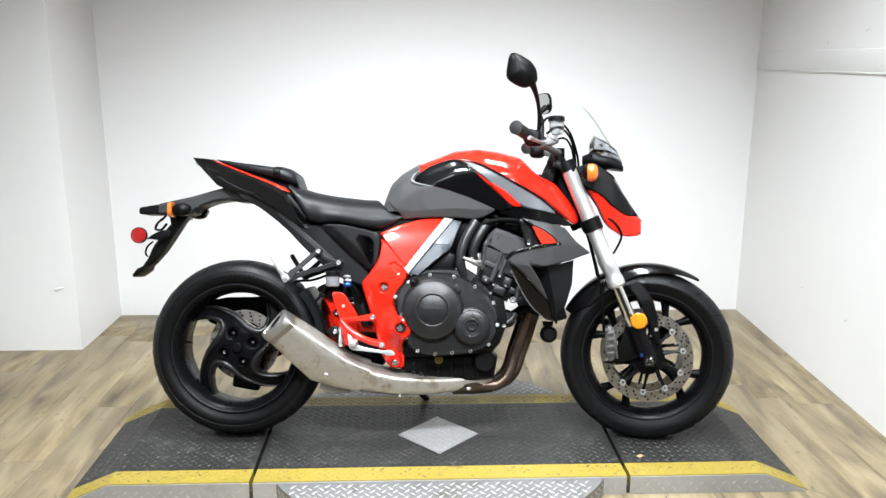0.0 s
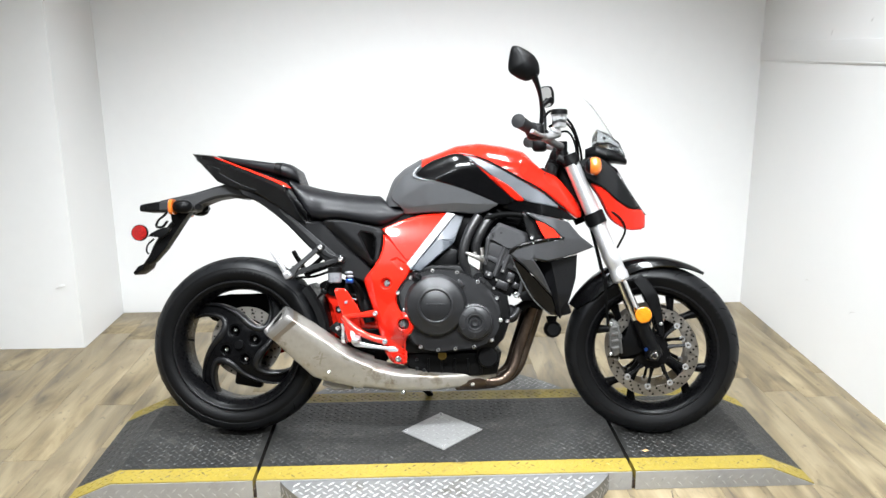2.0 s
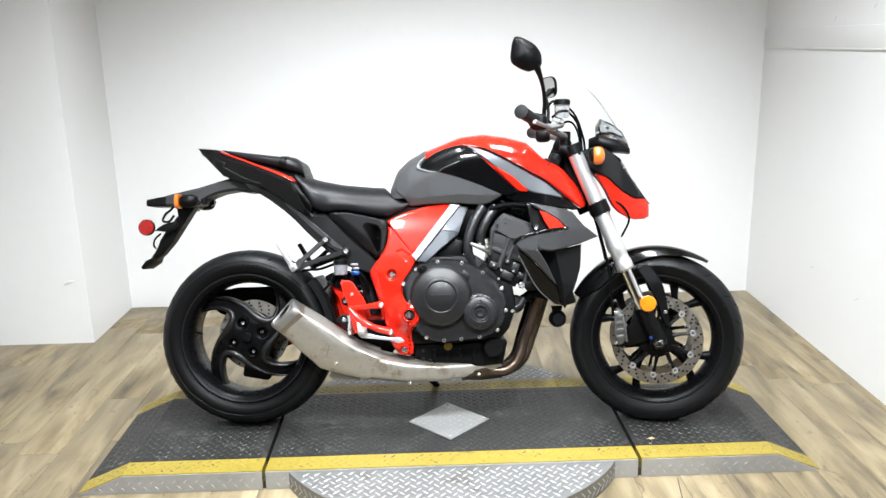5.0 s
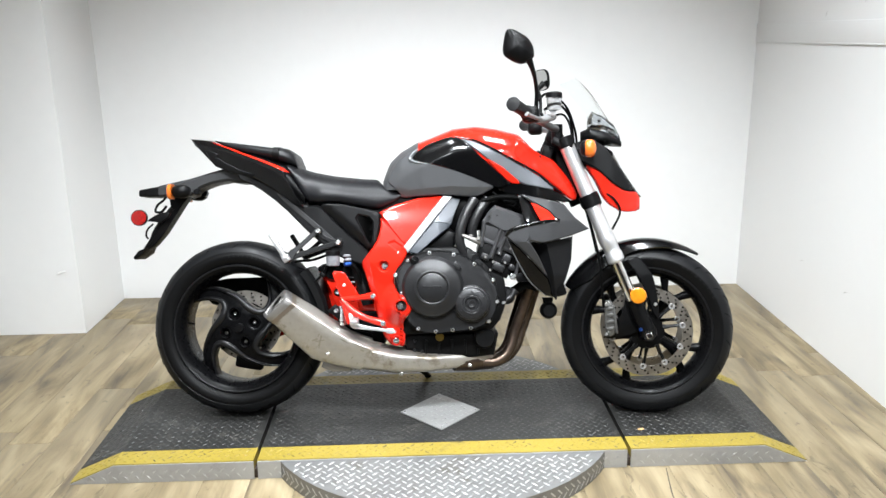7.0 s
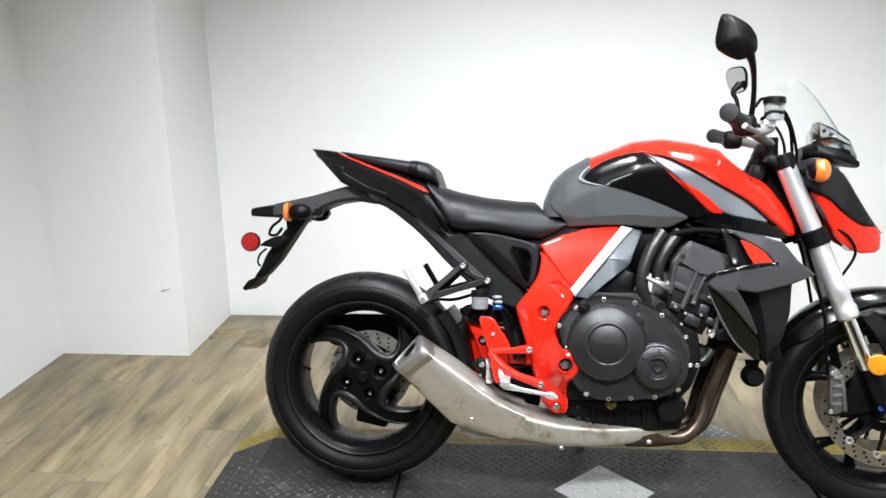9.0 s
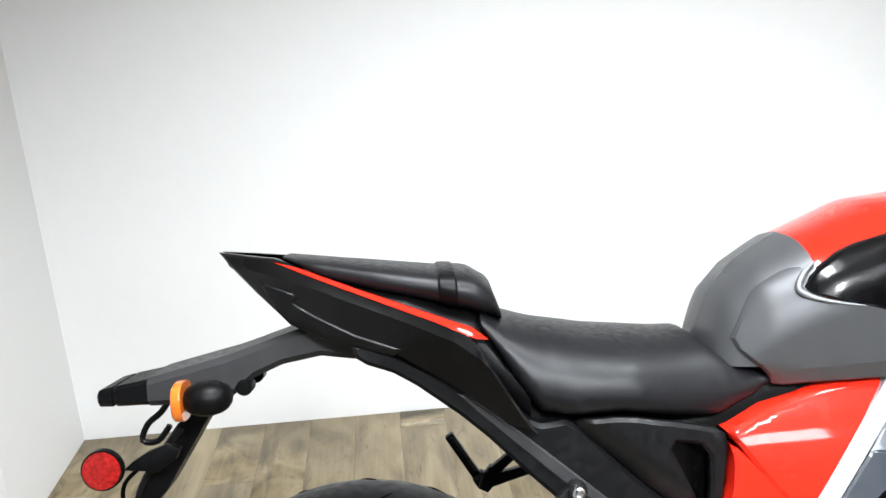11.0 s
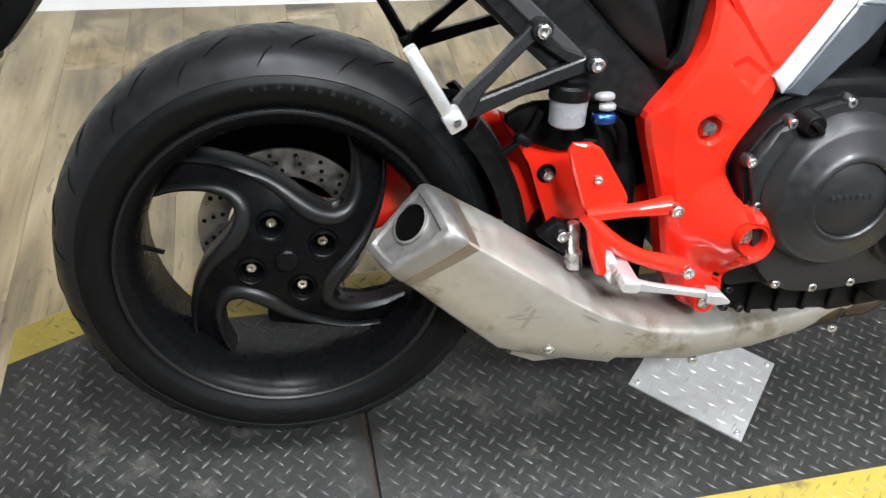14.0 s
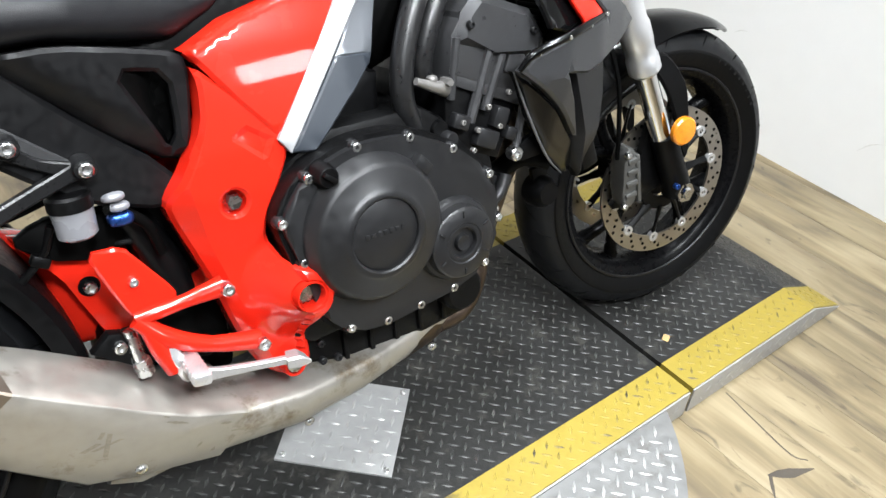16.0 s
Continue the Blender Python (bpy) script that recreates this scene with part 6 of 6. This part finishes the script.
for x in (-0.045, 0.0, 0.045, 0.09, 0.135):
    part("pan_rib", box((0.008, 0.01, 0.05), (x, -0.128, 0.255), 0.002), ENGINE_DARK, bike)
for x, z in ((-0.085, 0.275), (-0.085, 0.245), (-0.06, 0.24)):
    bolt((x, -0.128, z), 0.006, bike, ENGINE)
part("sight_glass", lathe([(0.001, -0.131), (0.010, -0.131), (0.0105, -0.135), (0.0145, -0.135), (0.0165, -0.12)], (0.002, 0, 0.290), 20), material("amber_oil_glass", (0.25, 0.17, 0.04), 0.15), bike, "oil sight glass")
part("oil_filter", lathe([(0.001, -0.165), (0.030, -0.165), (0.035, -0.160), (0.037, -0.150), (0.037, -0.08)], (0.157, 0, 0.288), 30), ENGINE_DARK, bike, "black oil filter")
cyl = [(0.139, 0.560), (0.142, 0.600), (0.150, 0.628), (0.270, 0.578), (0.262, 0.545), (0.232, 0.490), (0.185, 0.510)]
part("cylinder_block", plate(cyl, -0.166, 0.166, 0.004, 0), ENGINE_DARK, bike, "black cylinder block")
part("head_gasket_flange", plate([(0.143, 0.622), (0.150, 0.640), (0.278, 0.585), (0.270, 0.566)], -0.176, 0.176, 0.003, 0), HEAD_GREY, bike)
head = [(0.147, 0.632), (0.152, 0.688), (0.182, 0.728), (0.205, 0.734), (0.305, 0.692), (0.322, 0.655), (0.296, 0.605), (0.270, 0.580)]
part("cylinder_head", plate(head, -0.176, 0.176, 0.004, 0, 2), HEAD_GREY, bike, "dark grey cylinder head")
part("valve_cover", plate([(0.156, 0.676), (0.170, 0.716), (0.196, 0.740), (0.292, 0.704), (0.318, 0.664), (0.300, 0.632), (0.220, 0.655)], -0.187, 0.187, 0.012, 0, 1), HEAD_GREY, bike, "dark grey valve cover with chamfered ends", sharp=20)
for (x0, z0), (x1, z1), w in (((0.219, 0.668), (0.178, 0.560), 0.013), ((0.240, 0.656), (0.205, 0.572), 0.013), ((0.286, 0.600), (0.262, 0.500), 0.011), ((0.160, 0.684), (0.147, 0.600), 0.010)):
    part("casting_rib", tube([(x0, -0.176, z0), (x1, -0.172, z1)], w * 0.6, 8, 1), HEAD_GREY, bike)
for x, z, w, h in ((0.160, 0.565, 0.030, 0.022), (0.232, 0.556, 0.026, 0.032), (0.205, 0.530, 0.040, 0.028), (0.250, 0.528, 0.022, 0.020)):
    part("casting_boss", box((w, 0.03, h), (x, -0.166, z), 0.004, (0, 24, 0)), ENGINE, bike)
for x, z, w, h in ((0.262, 0.640, 0.030, 0.050), (0.292, 0.655, 0.016, 0.030)):
    part("head_panel", box((w, 0.008, h), (x, -0.178, z), 0.003, (0, 24, 0)), HEAD_GREY, bike)
for x, z in ((0.176, 0.700), (0.288, 0.676)):
    bolt((x, -0.189, z), 0.0055, bike, ENGINE)
part("ignition_lead", tube([(0.225, -0.12, 0.742), (0.215, -0.135, 0.765), (0.190, -0.13, 0.785)], 0.006, 8, 4), BLACK_DEEP, bike, "black ignition lead")
part("fuel_hose", tube([(0.262, -0.14, 0.735), (0.285, -0.15, 0.755), (0.315, -0.15, 0.748)], 0.005, 8, 4), BLACK_DEEP, bike, "thin black fuel hose")
part("knock_plug", lathe([(0.001, -0.172), (0.012, -0.172), (0.014, -0.168), (0.014, -0.150)], (0.127, 0, 0.560), 18), ENGINE_DARK, bike)
for x, z in ((0.160, 0.565), (0.207, 0.578), (0.186, 0.548), (0.285, 0.552), (0.226, 0.545), (0.246, 0.592), (0.176, 0.520)):
    bolt((x, -0.180, z), 0.0042, bike, STEEL_CAP)
part("cylinder_boss", lathe([(0.001, -0.188), (0.010, -0.188), (0.012, -0.184), (0.012, -0.165)], (0.135, 0, 0.546), 18), ENGINE, bike)
part("coolant_outlet", joined(tube([(0.083, -0.185, 0.640), (0.10, -0.183, 0.632), (0.125, -0.178, 0.622), (0.150, -0.16, 0.612)], [0.0050, 0.0065, 0.0095, 0.012], 12, 4), lathe([(0.001, -0.190), (0.0055, -0.190), (0.0065, -0.187), (0.0065, -0.170)], (0.137, 0, 0.628), 6), blob((0.112, -0.18, 0.636), (0.008, 0.008, 0.006), 12)), STEEL_CAP, bike, "bare alloy coolant fitting")
part("coolant_hose", tube([(0.128, -0.150, 0.765), (0.098, -0.158, 0.715), (0.078, -0.162, 0.66), (0.076, -0.160, 0.61), (0.095, -0.15, 0.565)], 0.0165, 16, 6), HOSE_RUBBER, bike, "thick black coolant hose")
part("coolant_hose", tube([(0.172, -0.140, 0.765), (0.138, -0.150, 0.715), (0.118, -0.150, 0.665), (0.120, -0.14, 0.625)], 0.0165, 16, 6), HOSE_RUBBER, bike, "thick black coolant hose")
part("starter_motor", lathe([(0.001, -0.12), (0.04, -0.12), (0.045, -0.11), (0.045, 0.1)], (0.02, 0, 0.625), 26), ENGINE_DARK, bike)
part("airbox_cover", plate([(-0.05, 0.59), (0.03, 0.66), (0.06, 0.65), (0.055, 0.59)], -0.13, 0.13, 0.01), BLACK_SATIN, bike)
part("airbox", loft([oval(x, zt, zb, w) for x, zt, zb, w in ((-0.06, 0.80, 0.60, 0.09), (0.05, 0.80, 0.62, 0.11), (0.15, 0.81, 0.66, 0.12), (0.25, 0.81, 0.70, 0.12), (0.34, 0.80, 0.68, 0.10))]), BLACK_DEEP, bike, "black airbox under the tank")
part("wiring_loom", joined(tube([(0.15, -0.15, 0.755), (0.22, -0.16, 0.768), (0.30, -0.165, 0.755), (0.34, -0.16, 0.70)], 0.010, 10, 5), tube([(0.20, -0.12, 0.75), (0.27, -0.13, 0.735), (0.31, -0.12, 0.70)], 0.007, 10, 5), tube([(0.23, -0.1, 0.74), (0.25, -0.12, 0.715)], 0.012, 10, 1)), BLACK_DEEP, bike, "black wiring and hoses under the tank")
for k in range(4):
    part("coil_cap", blob((0.235 + 0.022 * k, -0.11, 0.715 - 0.012 * k), (0.008, 0.012, 0.014), 10, 0.7), BLACK_SATIN, bike)
both("engine_mount", lambda s: plate([(0.255, 0.50), (0.29, 0.515), (0.315, 0.52), (0.318, 0.48), (0.27, 0.478)], s * 0.178, s * 0.165, 0.003), BLACK_SATIN)
bolt((0.252, -0.180, 0.497), 0.011, bike)
part("water_pump", joined(lathe([(0.001, -0.14), (0.025, -0.14), (0.03, -0.13), (0.03, -0.08)], (0.235, 0, 0.43), 20), tube([(0.222, -0.15, 0.415), (0.245, -0.15, 0.425), (0.262, -0.145, 0.45)], [0.012, 0.010, 0.012], 10, 3)), ENGINE, bike)
bolt((0.222, -0.163, 0.409), 0.007, bike)

# radiator and shrouds ------------------------------------------------------------
SHROUD = material("dark_graphite_paint", (0.052, 0.0525, 0.055), 0.36, 0.6, scale=160, vary=0.04, bump=0.02, bump_scale=900, shine=0.4)
SIDE_COVER = material("dark_satin_cover_paint", (0.0045, 0.0045, 0.005), 0.32, vary=0.04, scale=220, shine=0.22)
rad = part("radiator", box((0.035, 0.36, 0.30), (0.378, 0, 0.575), 0.006, (0, -16, 0)), BLACK_SATIN, bike, "black radiator core")
for k in range(28):
    part("radiator_fin", box((0.003, 0.32, 0.0035), (0.3595 - 0.287 * (-0.135 + 0.01 * k), 0, 0.575 + (-0.135 + 0.01 * k) * 0.958), 0), ENGINE, rad)
shroud_half = lerp([(0.21, 0.228), (0.24, 0.240), (0.30, 0.252), (0.38, 0.236), (0.46, 0.203), (0.52, 0.172)])


def shroud_depth(x, z):
    # a ridge runs along the arrow's upper arm, and the lower blade folds inwards
    y = shroud_half(x)
    y -= 0.45 * max(0.0, z - 0.685)
    y -= 0.34 * max(0.0, 0.615 - z)
    return y


upper = [(0.283, 0.772), (0.36, 0.757), (0.425, 0.741), (0.462, 0.694), (0.513, 0.657), (0.443, 0.632), (0.349, 0.609), (0.301, 0.619), (0.335, 0.567), (0.368, 0.500), (0.356, 0.505), (0.318, 0.548), (0.272, 0.595), (0.226, 0.633), (0.246, 0.651), (0.303, 0.668), (0.350, 0.676), (0.404, 0.682), (0.372, 0.715), (0.34, 0.735), (0.31, 0.75)]
both("radiator_shroud", lambda s: skin(upper, shroud_depth, 0.012, 0.012, 0.004, s, 0), SHROUD, "graphite arrow-shaped radiator shroud", sharp=18)
both("shroud_blade", lambda s: skin([(0.232, 0.628), (0.272, 0.594), (0.318, 0.547), (0.358, 0.504), (0.372, 0.49), (0.396, 0.424), (0.366, 0.430), (0.310, 0.479), (0.264, 0.555)], lambda x, z: shroud_depth(x, z) - 0.012 - 0.2 * max(0, 0.3 - x), 0.012, 0.012, 0.004, s, 0), BLACK_GLOSS, "glossy black inner shroud blade")
SPINE = [(0.366, 0.606), (0.378, 0.552), (0.390, 0.490), (0.398, 0.425)]
spine_x = lerp([(z, x) for x, z in SPINE[::-1]])


def side_cover_depth(x, z):
    """Two facets meet in a spine: a steep dark one behind it, a broad one ahead."""
    d = x - spine_x(z)
    return 0.196 - 0.30 * max(0.0, 0.50 - z) - (1.1 * -d if d < 0 else 0.32 * d)


both("shroud_side", lambda s: skin([(0.300, 0.617), (0.349, 0.606), (0.458, 0.632), (0.452, 0.552), (0.428, 0.476), (0.399, 0.415), (0.385, 0.44), (0.368, 0.505), (0.335, 0.567)], side_cover_depth, 0.015, 0.009, 0.004, s, 0, lines=(SPINE,)), SIDE_COVER, "dark satin lower radiator side cover with a spine", sharp=16)
both("shroud_red_flash", lambda s: skin([(0.312, 0.745), (0.345, 0.737), (0.372, 0.716), (0.396, 0.686), (0.345, 0.679), (0.330, 0.705)], lambda x, z: shroud_depth(x, z) - 0.004, 0.006, 0.012, 0.002, s, 0), RED, "red flash between the shroud arms")
both("shroud_inner", lambda s: skin([(0.27, 0.775), (0.40, 0.75), (0.42, 0.69), (0.34, 0.665), (0.29, 0.68)], lambda x, z: shroud_depth(x, z) - 0.022, 0.008, 0.014, 0.003, s, 0), BLACK_GLOSS)
both("shroud_rim", lambda s: tube([(x, s * (shroud_depth(x, z) - 0.002), z) for x, z in ((0.224, 0.634), (0.246, 0.655), (0.303, 0.672), (0.350, 0.680), (0.406, 0.687))], [0.004, 0.0065, 0.006, 0.006, 0.003], 10, 4), BLACK_GLOSS, "glossy black rim along the shroud's upper arm")
# pale tube paints the highlight along the glossy blade's edge
both("blade_highlight", lambda s: tube([(x, s * (shroud_depth(x, z) - 0.014 - 0.2 * max(0, 0.3 - x)), z) for x, z in ((0.232, 0.628), (0.264, 0.555), (0.310, 0.479), (0.366, 0.430))], [0.001, 0.0022, 0.0022, 0.001], 8, 4), SILVER_RIM, "pale line drawn as the highlight on the inner blade's edge")
for x, z in ((0.252, 0.655), (0.300, 0.670), (0.35, 0.678), (0.395, 0.686)):
    part("shroud_rivet", blob((x, -shroud_depth(x, z) - 0.001, z), (0.004, 0.003, 0.004), 8, 1.0), CHROME, bike)
part("horn", joined(lathe([(0.001, -0.115), (0.02, -0.115), (0.027, -0.105), (0.030, -0.09), (0.030, -0.075), (0.012, -0.07)], (0.383, 0, 0.375), 26), plate([(0.36, 0.42), (0.40, 0.42), (0.39, 0.38), (0.37, 0.38)], -0.095, -0.085, 0.002)), BLACK_SATIN, bike, "black horn")
part("radiator_hose", tube([(0.34, -0.16, 0.46), (0.30, -0.14, 0.47), (0.27, -0.12, 0.45), (0.24, -0.10, 0.43)], 0.017, 14, 5), BLACK_DEEP, bike)

# exhaust ---------------------------------------------------------------------------
for y, dx in ((-0.115, 0.0), (-0.05, 0.025), (0.05, 0.025), (0.115, 0.0)):
    part("exhaust_header", tube([(0.285 + dx, y, 0.545), (0.318 + dx, y * 0.85, 0.48), (0.300 + dx, y * 0.66, 0.40), (0.270 + dx, y * 0.54, 0.31), (0.245 + dx * 0.8, y * 0.5 - 0.01, 0.235), (0.205 + dx * 0.5, y * 0.48 - 0.02, 0.198), (0.15, y * 0.4 - 0.035, 0.195)], 0.0195, 16, 6), HEADER, bike, "heat-stained steel exhaust header")
part("exhaust_collector", tube([(0.185, -0.045, 0.200), (0.12, -0.07, 0.205), (0.05, -0.09, 0.205)], [0.035, 0.042, 0.040], 18, 4), HEADER, bike, "heat-stained exhaust collector")

BAND = material("heat_tinted_steel", (0.22, 0.185, 0.15), 0.42, 0.8, vary=0.15, bump=0.05)


def ring4(it, ot, ob, ib, rounds=2):
    """A four-cornered section with rounded corners: inner top, outer top, outer bottom, inner bottom."""
    pts = [Vector(q) for q in (it, ot, ob, ib)]
    for k in range(rounds):
        f = 0.055 if k == 0 else 0.27
        pts = [q for a, b in zip(pts, pts[1:] + pts[:1]) for q in (a.lerp(b, f), b.lerp(a, f))]
    return pts


stations = (
    ((0.150, -0.045, 0.236), (0.150, -0.105, 0.232), (0.150, -0.100, 0.192), (0.150, -0.050, 0.190)),
    ((0.06, -0.047, 0.240), (0.06, -0.135, 0.228), (0.06, -0.125, 0.180), (0.06, -0.055, 0.176)),
    ((-0.03, -0.050, 0.243), (-0.03, -0.158, 0.228), (-0.03, -0.142, 0.170), (-0.03, -0.060, 0.166)),
    ((-0.14, -0.055, 0.258), (-0.14, -0.182, 0.238), (-0.145, -0.155, 0.166), (-0.145, -0.070, 0.163)),
    ((-0.235, -0.065, 0.284), (-0.225, -0.194, 0.258), (-0.27, -0.157, 0.181), (-0.27, -0.075, 0.178)),
    ((-0.31, -0.080, 0.316), (-0.295, -0.200, 0.288), (-0.37, -0.154, 0.201), (-0.375, -0.085, 0.199)),
    ((-0.375, -0.090, 0.360), (-0.355, -0.202, 0.325), (-0.435, -0.154, 0.221), (-0.44, -0.090, 0.220)),
    ((-0.44, -0.098, 0.405), (-0.42, -0.204, 0.370), (-0.505, -0.162, 0.286), (-0.512, -0.095, 0.285)),
    ((-0.497, -0.103, 0.440), (-0.478, -0.204, 0.409), (-0.562, -0.172, 0.343), (-0.573, -0.105, 0.338)),
)
part("silencer", loft([ring4(*q) for q in stations[4:]]), STEEL, bike, "brushed steel silencer, scuffed and stained", sharp=50)


def pipe_ring(q, shrink):
    """The pipe's rounder section, a little smaller than the silencer that it runs into."""
    c = sum((Vector(p) for p in q), Vector()) / 4
    pts = [c + (Vector(p) - c) * shrink for p in q]
    for f in (0.16, 0.25, 0.25):
        pts = [w for a, b in zip(pts, pts[1:] + pts[:1]) for w in (a.lerp(b, f), b.lerp(a, f))]
    return pts


tip_q = [Vector(p).lerp(sum((Vector(w) for w in stations[0]), Vector()) / 4 + Vector((0.03, 0, 0.002)), 0.55) + Vector((0.020, 0, 0)) for p in stations[0]]
part("link_pipe_shield", loft([pipe_ring(tip_q, 1.0)] + [pipe_ring(q, f) for q, f in zip(stations[:5], (1.04, 1.03, 1.0, 0.985, 0.97))] + [pipe_ring([Vector(a).lerp(Vector(b), 0.25) for a, b in zip(stations[4], stations[5])], 0.90)]), STEEL, bike, "pale steel heat shield over the link pipe", sharp=50)
face = [Vector(q) for q in ((-0.537, -0.106, 0.462), (-0.514, -0.201, 0.436), (-0.590, -0.174, 0.366), (-0.615, -0.110, 0.372))]
near = [Vector(q) for q in stations[-1]]
mid = sum(face, Vector()) / 4
out = ((face[3] - face[0]).cross(face[1] - face[0])).normalized()
out = out if out.x < 0 else -out


def cap_ring(u, grow=0.0, push=0.0):
    """A section of the end cap, u of the way from the body to its end face."""
    pts = [a.lerp(b, u) for a, b in zip(near, face)]
    c = sum(pts, Vector()) / 4
    return ring4(*[c + (p - c) * (1 + grow) + out * push for p in pts])


part("silencer_band", loft([cap_ring(-0.02, 0.012), cap_ring(0.38, 0.012)]), BAND, bike, "brown heat-tinted band")
part("silencer_cap", loft([cap_ring(0.34, 0.01), cap_ring(0.40, 0.03), cap_ring(0.85, 0.02), cap_ring(0.97, -0.02), cap_ring(1.0, -0.07), cap_ring(1.0, -0.20), cap_ring(1.0, -0.25, -0.005)]), STEEL_CAP, bike, "grey cast silencer end cap", sharp=50)
tip_m = Matrix.Translation(mid + Vector((0.006, 0.008, 0.010)) - out * 0.005) @ Vector((0, 1, 0)).rotation_difference(out).to_matrix().to_4x4()
tip = part("exhaust_tip", lathe([(0.0255, -0.020), (0.0255, 0.005), (0.0285, 0.004), (0.0285, -0.020)], (0, 0, 0), 28, loop=True), STEEL_CAP, bike)
tip.data.transform(tip_m)
# black disc near the mouth stands in for the darkness inside the bore
hole = part("exhaust_bore", lathe([(0.001, 0.0022), (0.0258, 0.0022), (0.0258, -0.012)], (0, 0, 0), 28), BLACK_DEEP, tip)
hole.data.transform(tip_m)
part("silencer_bracket", plate([(-0.385, 0.385), (-0.335, 0.345), (-0.335, 0.375), (-0.345, 0.40), (-0.36, 0.405)], -0.135, -0.115, 0.004), BLACK_SATIN, bike, "black silencer bracket")
bolt((-0.352, -0.137, 0.385), 0.008, bike)
for x, y, z in ((-0.375, 0.197, 0.245), (-0.13, 0.150, 0.168), (0.105, 0.135, 0.192)):
    part("heat_shield_screw", blob((x, -y, z), (0.008, 0.005, 0.006), 10, 0.9), BOLT, bike)
STAIN = material("dark_soot_stain", (0.27, 0.245, 0.205), 0.55, 0.5, vary=0.4, scale=80)


def silencer_point(u, v, lift=0.0009):
    """A place on the silencer's outer flank: u counts its sections, v runs from the upper to the lower ridge."""
    k = min(int(u), len(stations) - 2)
    a, b = (Vector(stations[k][1]).lerp(Vector(stations[k][2]), v), Vector(stations[k + 1][1]).lerp(Vector(stations[k + 1][2]), v))
    return a.lerp(b, u - k) + Vector((0, -lift, -lift * 0.4))


def soot(u0, u1, v0, v1, seed):
    """A ragged thin smear on the flank."""
    rng = random.Random(seed)
    bm = bmesh.new()
    top, low = [], []
    for i in range(9):
        f = i / 8
        w = math.sin(math.pi * f) ** 0.6
        mid_v, half_v = (v0 + v1) / 2, (v1 - v0) / 2 * w * rng.uniform(0.35, 1.0)
        top.append(bm.verts.new(silencer_point(u0 + (u1 - u0) * f, mid_v - half_v)))
        low.append(bm.verts.new(silencer_point(u0 + (u1 - u0) * f, mid_v + half_v * rng.uniform(0.5, 1.0) + 0.002)))
    for i in range(8):
        bm.faces.new((top[i], top[i + 1], low[i + 1], low[i]))
    return part("soot_mark", bm, STAIN, bike)


for k, (u0, u1, v0, v1) in enumerate(((5.05, 5.5, 0.08, 0.13), (4.25, 4.45, 0.14, 0.22), (3.9, 4.15, 0.34, 0.40), (4.0, 4.1, 0.44, 0.60), (3.5, 3.9, 0.50, 0.54), (4.5, 4.56, 0.48, 0.62), (3.1, 3.4, 0.62, 0.65), (5.5, 5.62, 0.02, 0.05), (2.4, 2.8, 0.70, 0.73), (4.2, 4.26, 0.66, 0.80))):
    soot(u0, u1, v0, v1, k)
# a worn dark emblem of crossed strokes
for (u0, v0), (u1, v1), w in (((6.04, 0.34), (6.30, 0.56), 0.035), ((6.26, 0.30), (6.08, 0.60), 0.035), ((6.30, 0.44), (6.42, 0.60), 0.04), ((6.00, 0.60), (6.16, 0.66), 0.03), ((6.36, 0.30), (6.34, 0.40), 0.03)):
    bm = bmesh.new()
    bm.faces.new([bm.verts.new(silencer_point(u, v)) for u, v in ((u0 - w, v0), (u0 + w, v0 + 0.01), (u1 + w, v1), (u1 - w, v1 - 0.01))])
    part("worn_emblem", bm, STAIN, bike)
part("silencer_foot", plate([(-0.40, 0.215), (-0.32, 0.20), (-0.30, 0.175), (-0.37, 0.172), (-0.41, 0.19)], -0.13, -0.06, 0.008), STEEL_CAP, bike)

# ---- floor planks ----
floor = tagged(part("floor", box((4.4, 6.2, 0.1), (-0.29, -1.29, -0.0512), 0), material("dark_joint", (0.11, 0.087, 0.056), 0.8), None), "wood-look vinyl plank floor in tan and brown", "floor", kind="structure")
PW, PL = 0.152, 1.22
bm = box((PW - 0.0009, PL - 0.0009, 0.006), (0, 0, 0), 0.0008)
pilot = part("plank", bm, PLANK, floor)
plank_mesh = pilot.data
first = True
rng = random.Random(11)
col = 0
x = XL + PW / 2 - 0.02
while x < XR + PW / 2:
    y = YF - rng.uniform(0.05, PL - 0.05)
    while y < YB:
        # boards are cut to length at the walls
        y0, y1 = max(y, YF), min(y + PL, YB)
        if first:
            ob, first = pilot, False
        else:
            ob = new("plank", plank_mesh)
            ob.parent = floor
        ob.location = (x, (y0 + y1) / 2, -0.003)
        ob.scale = (1, (y1 - y0 - 0.0006) / PL, 1)
        y += PL
    x += PW
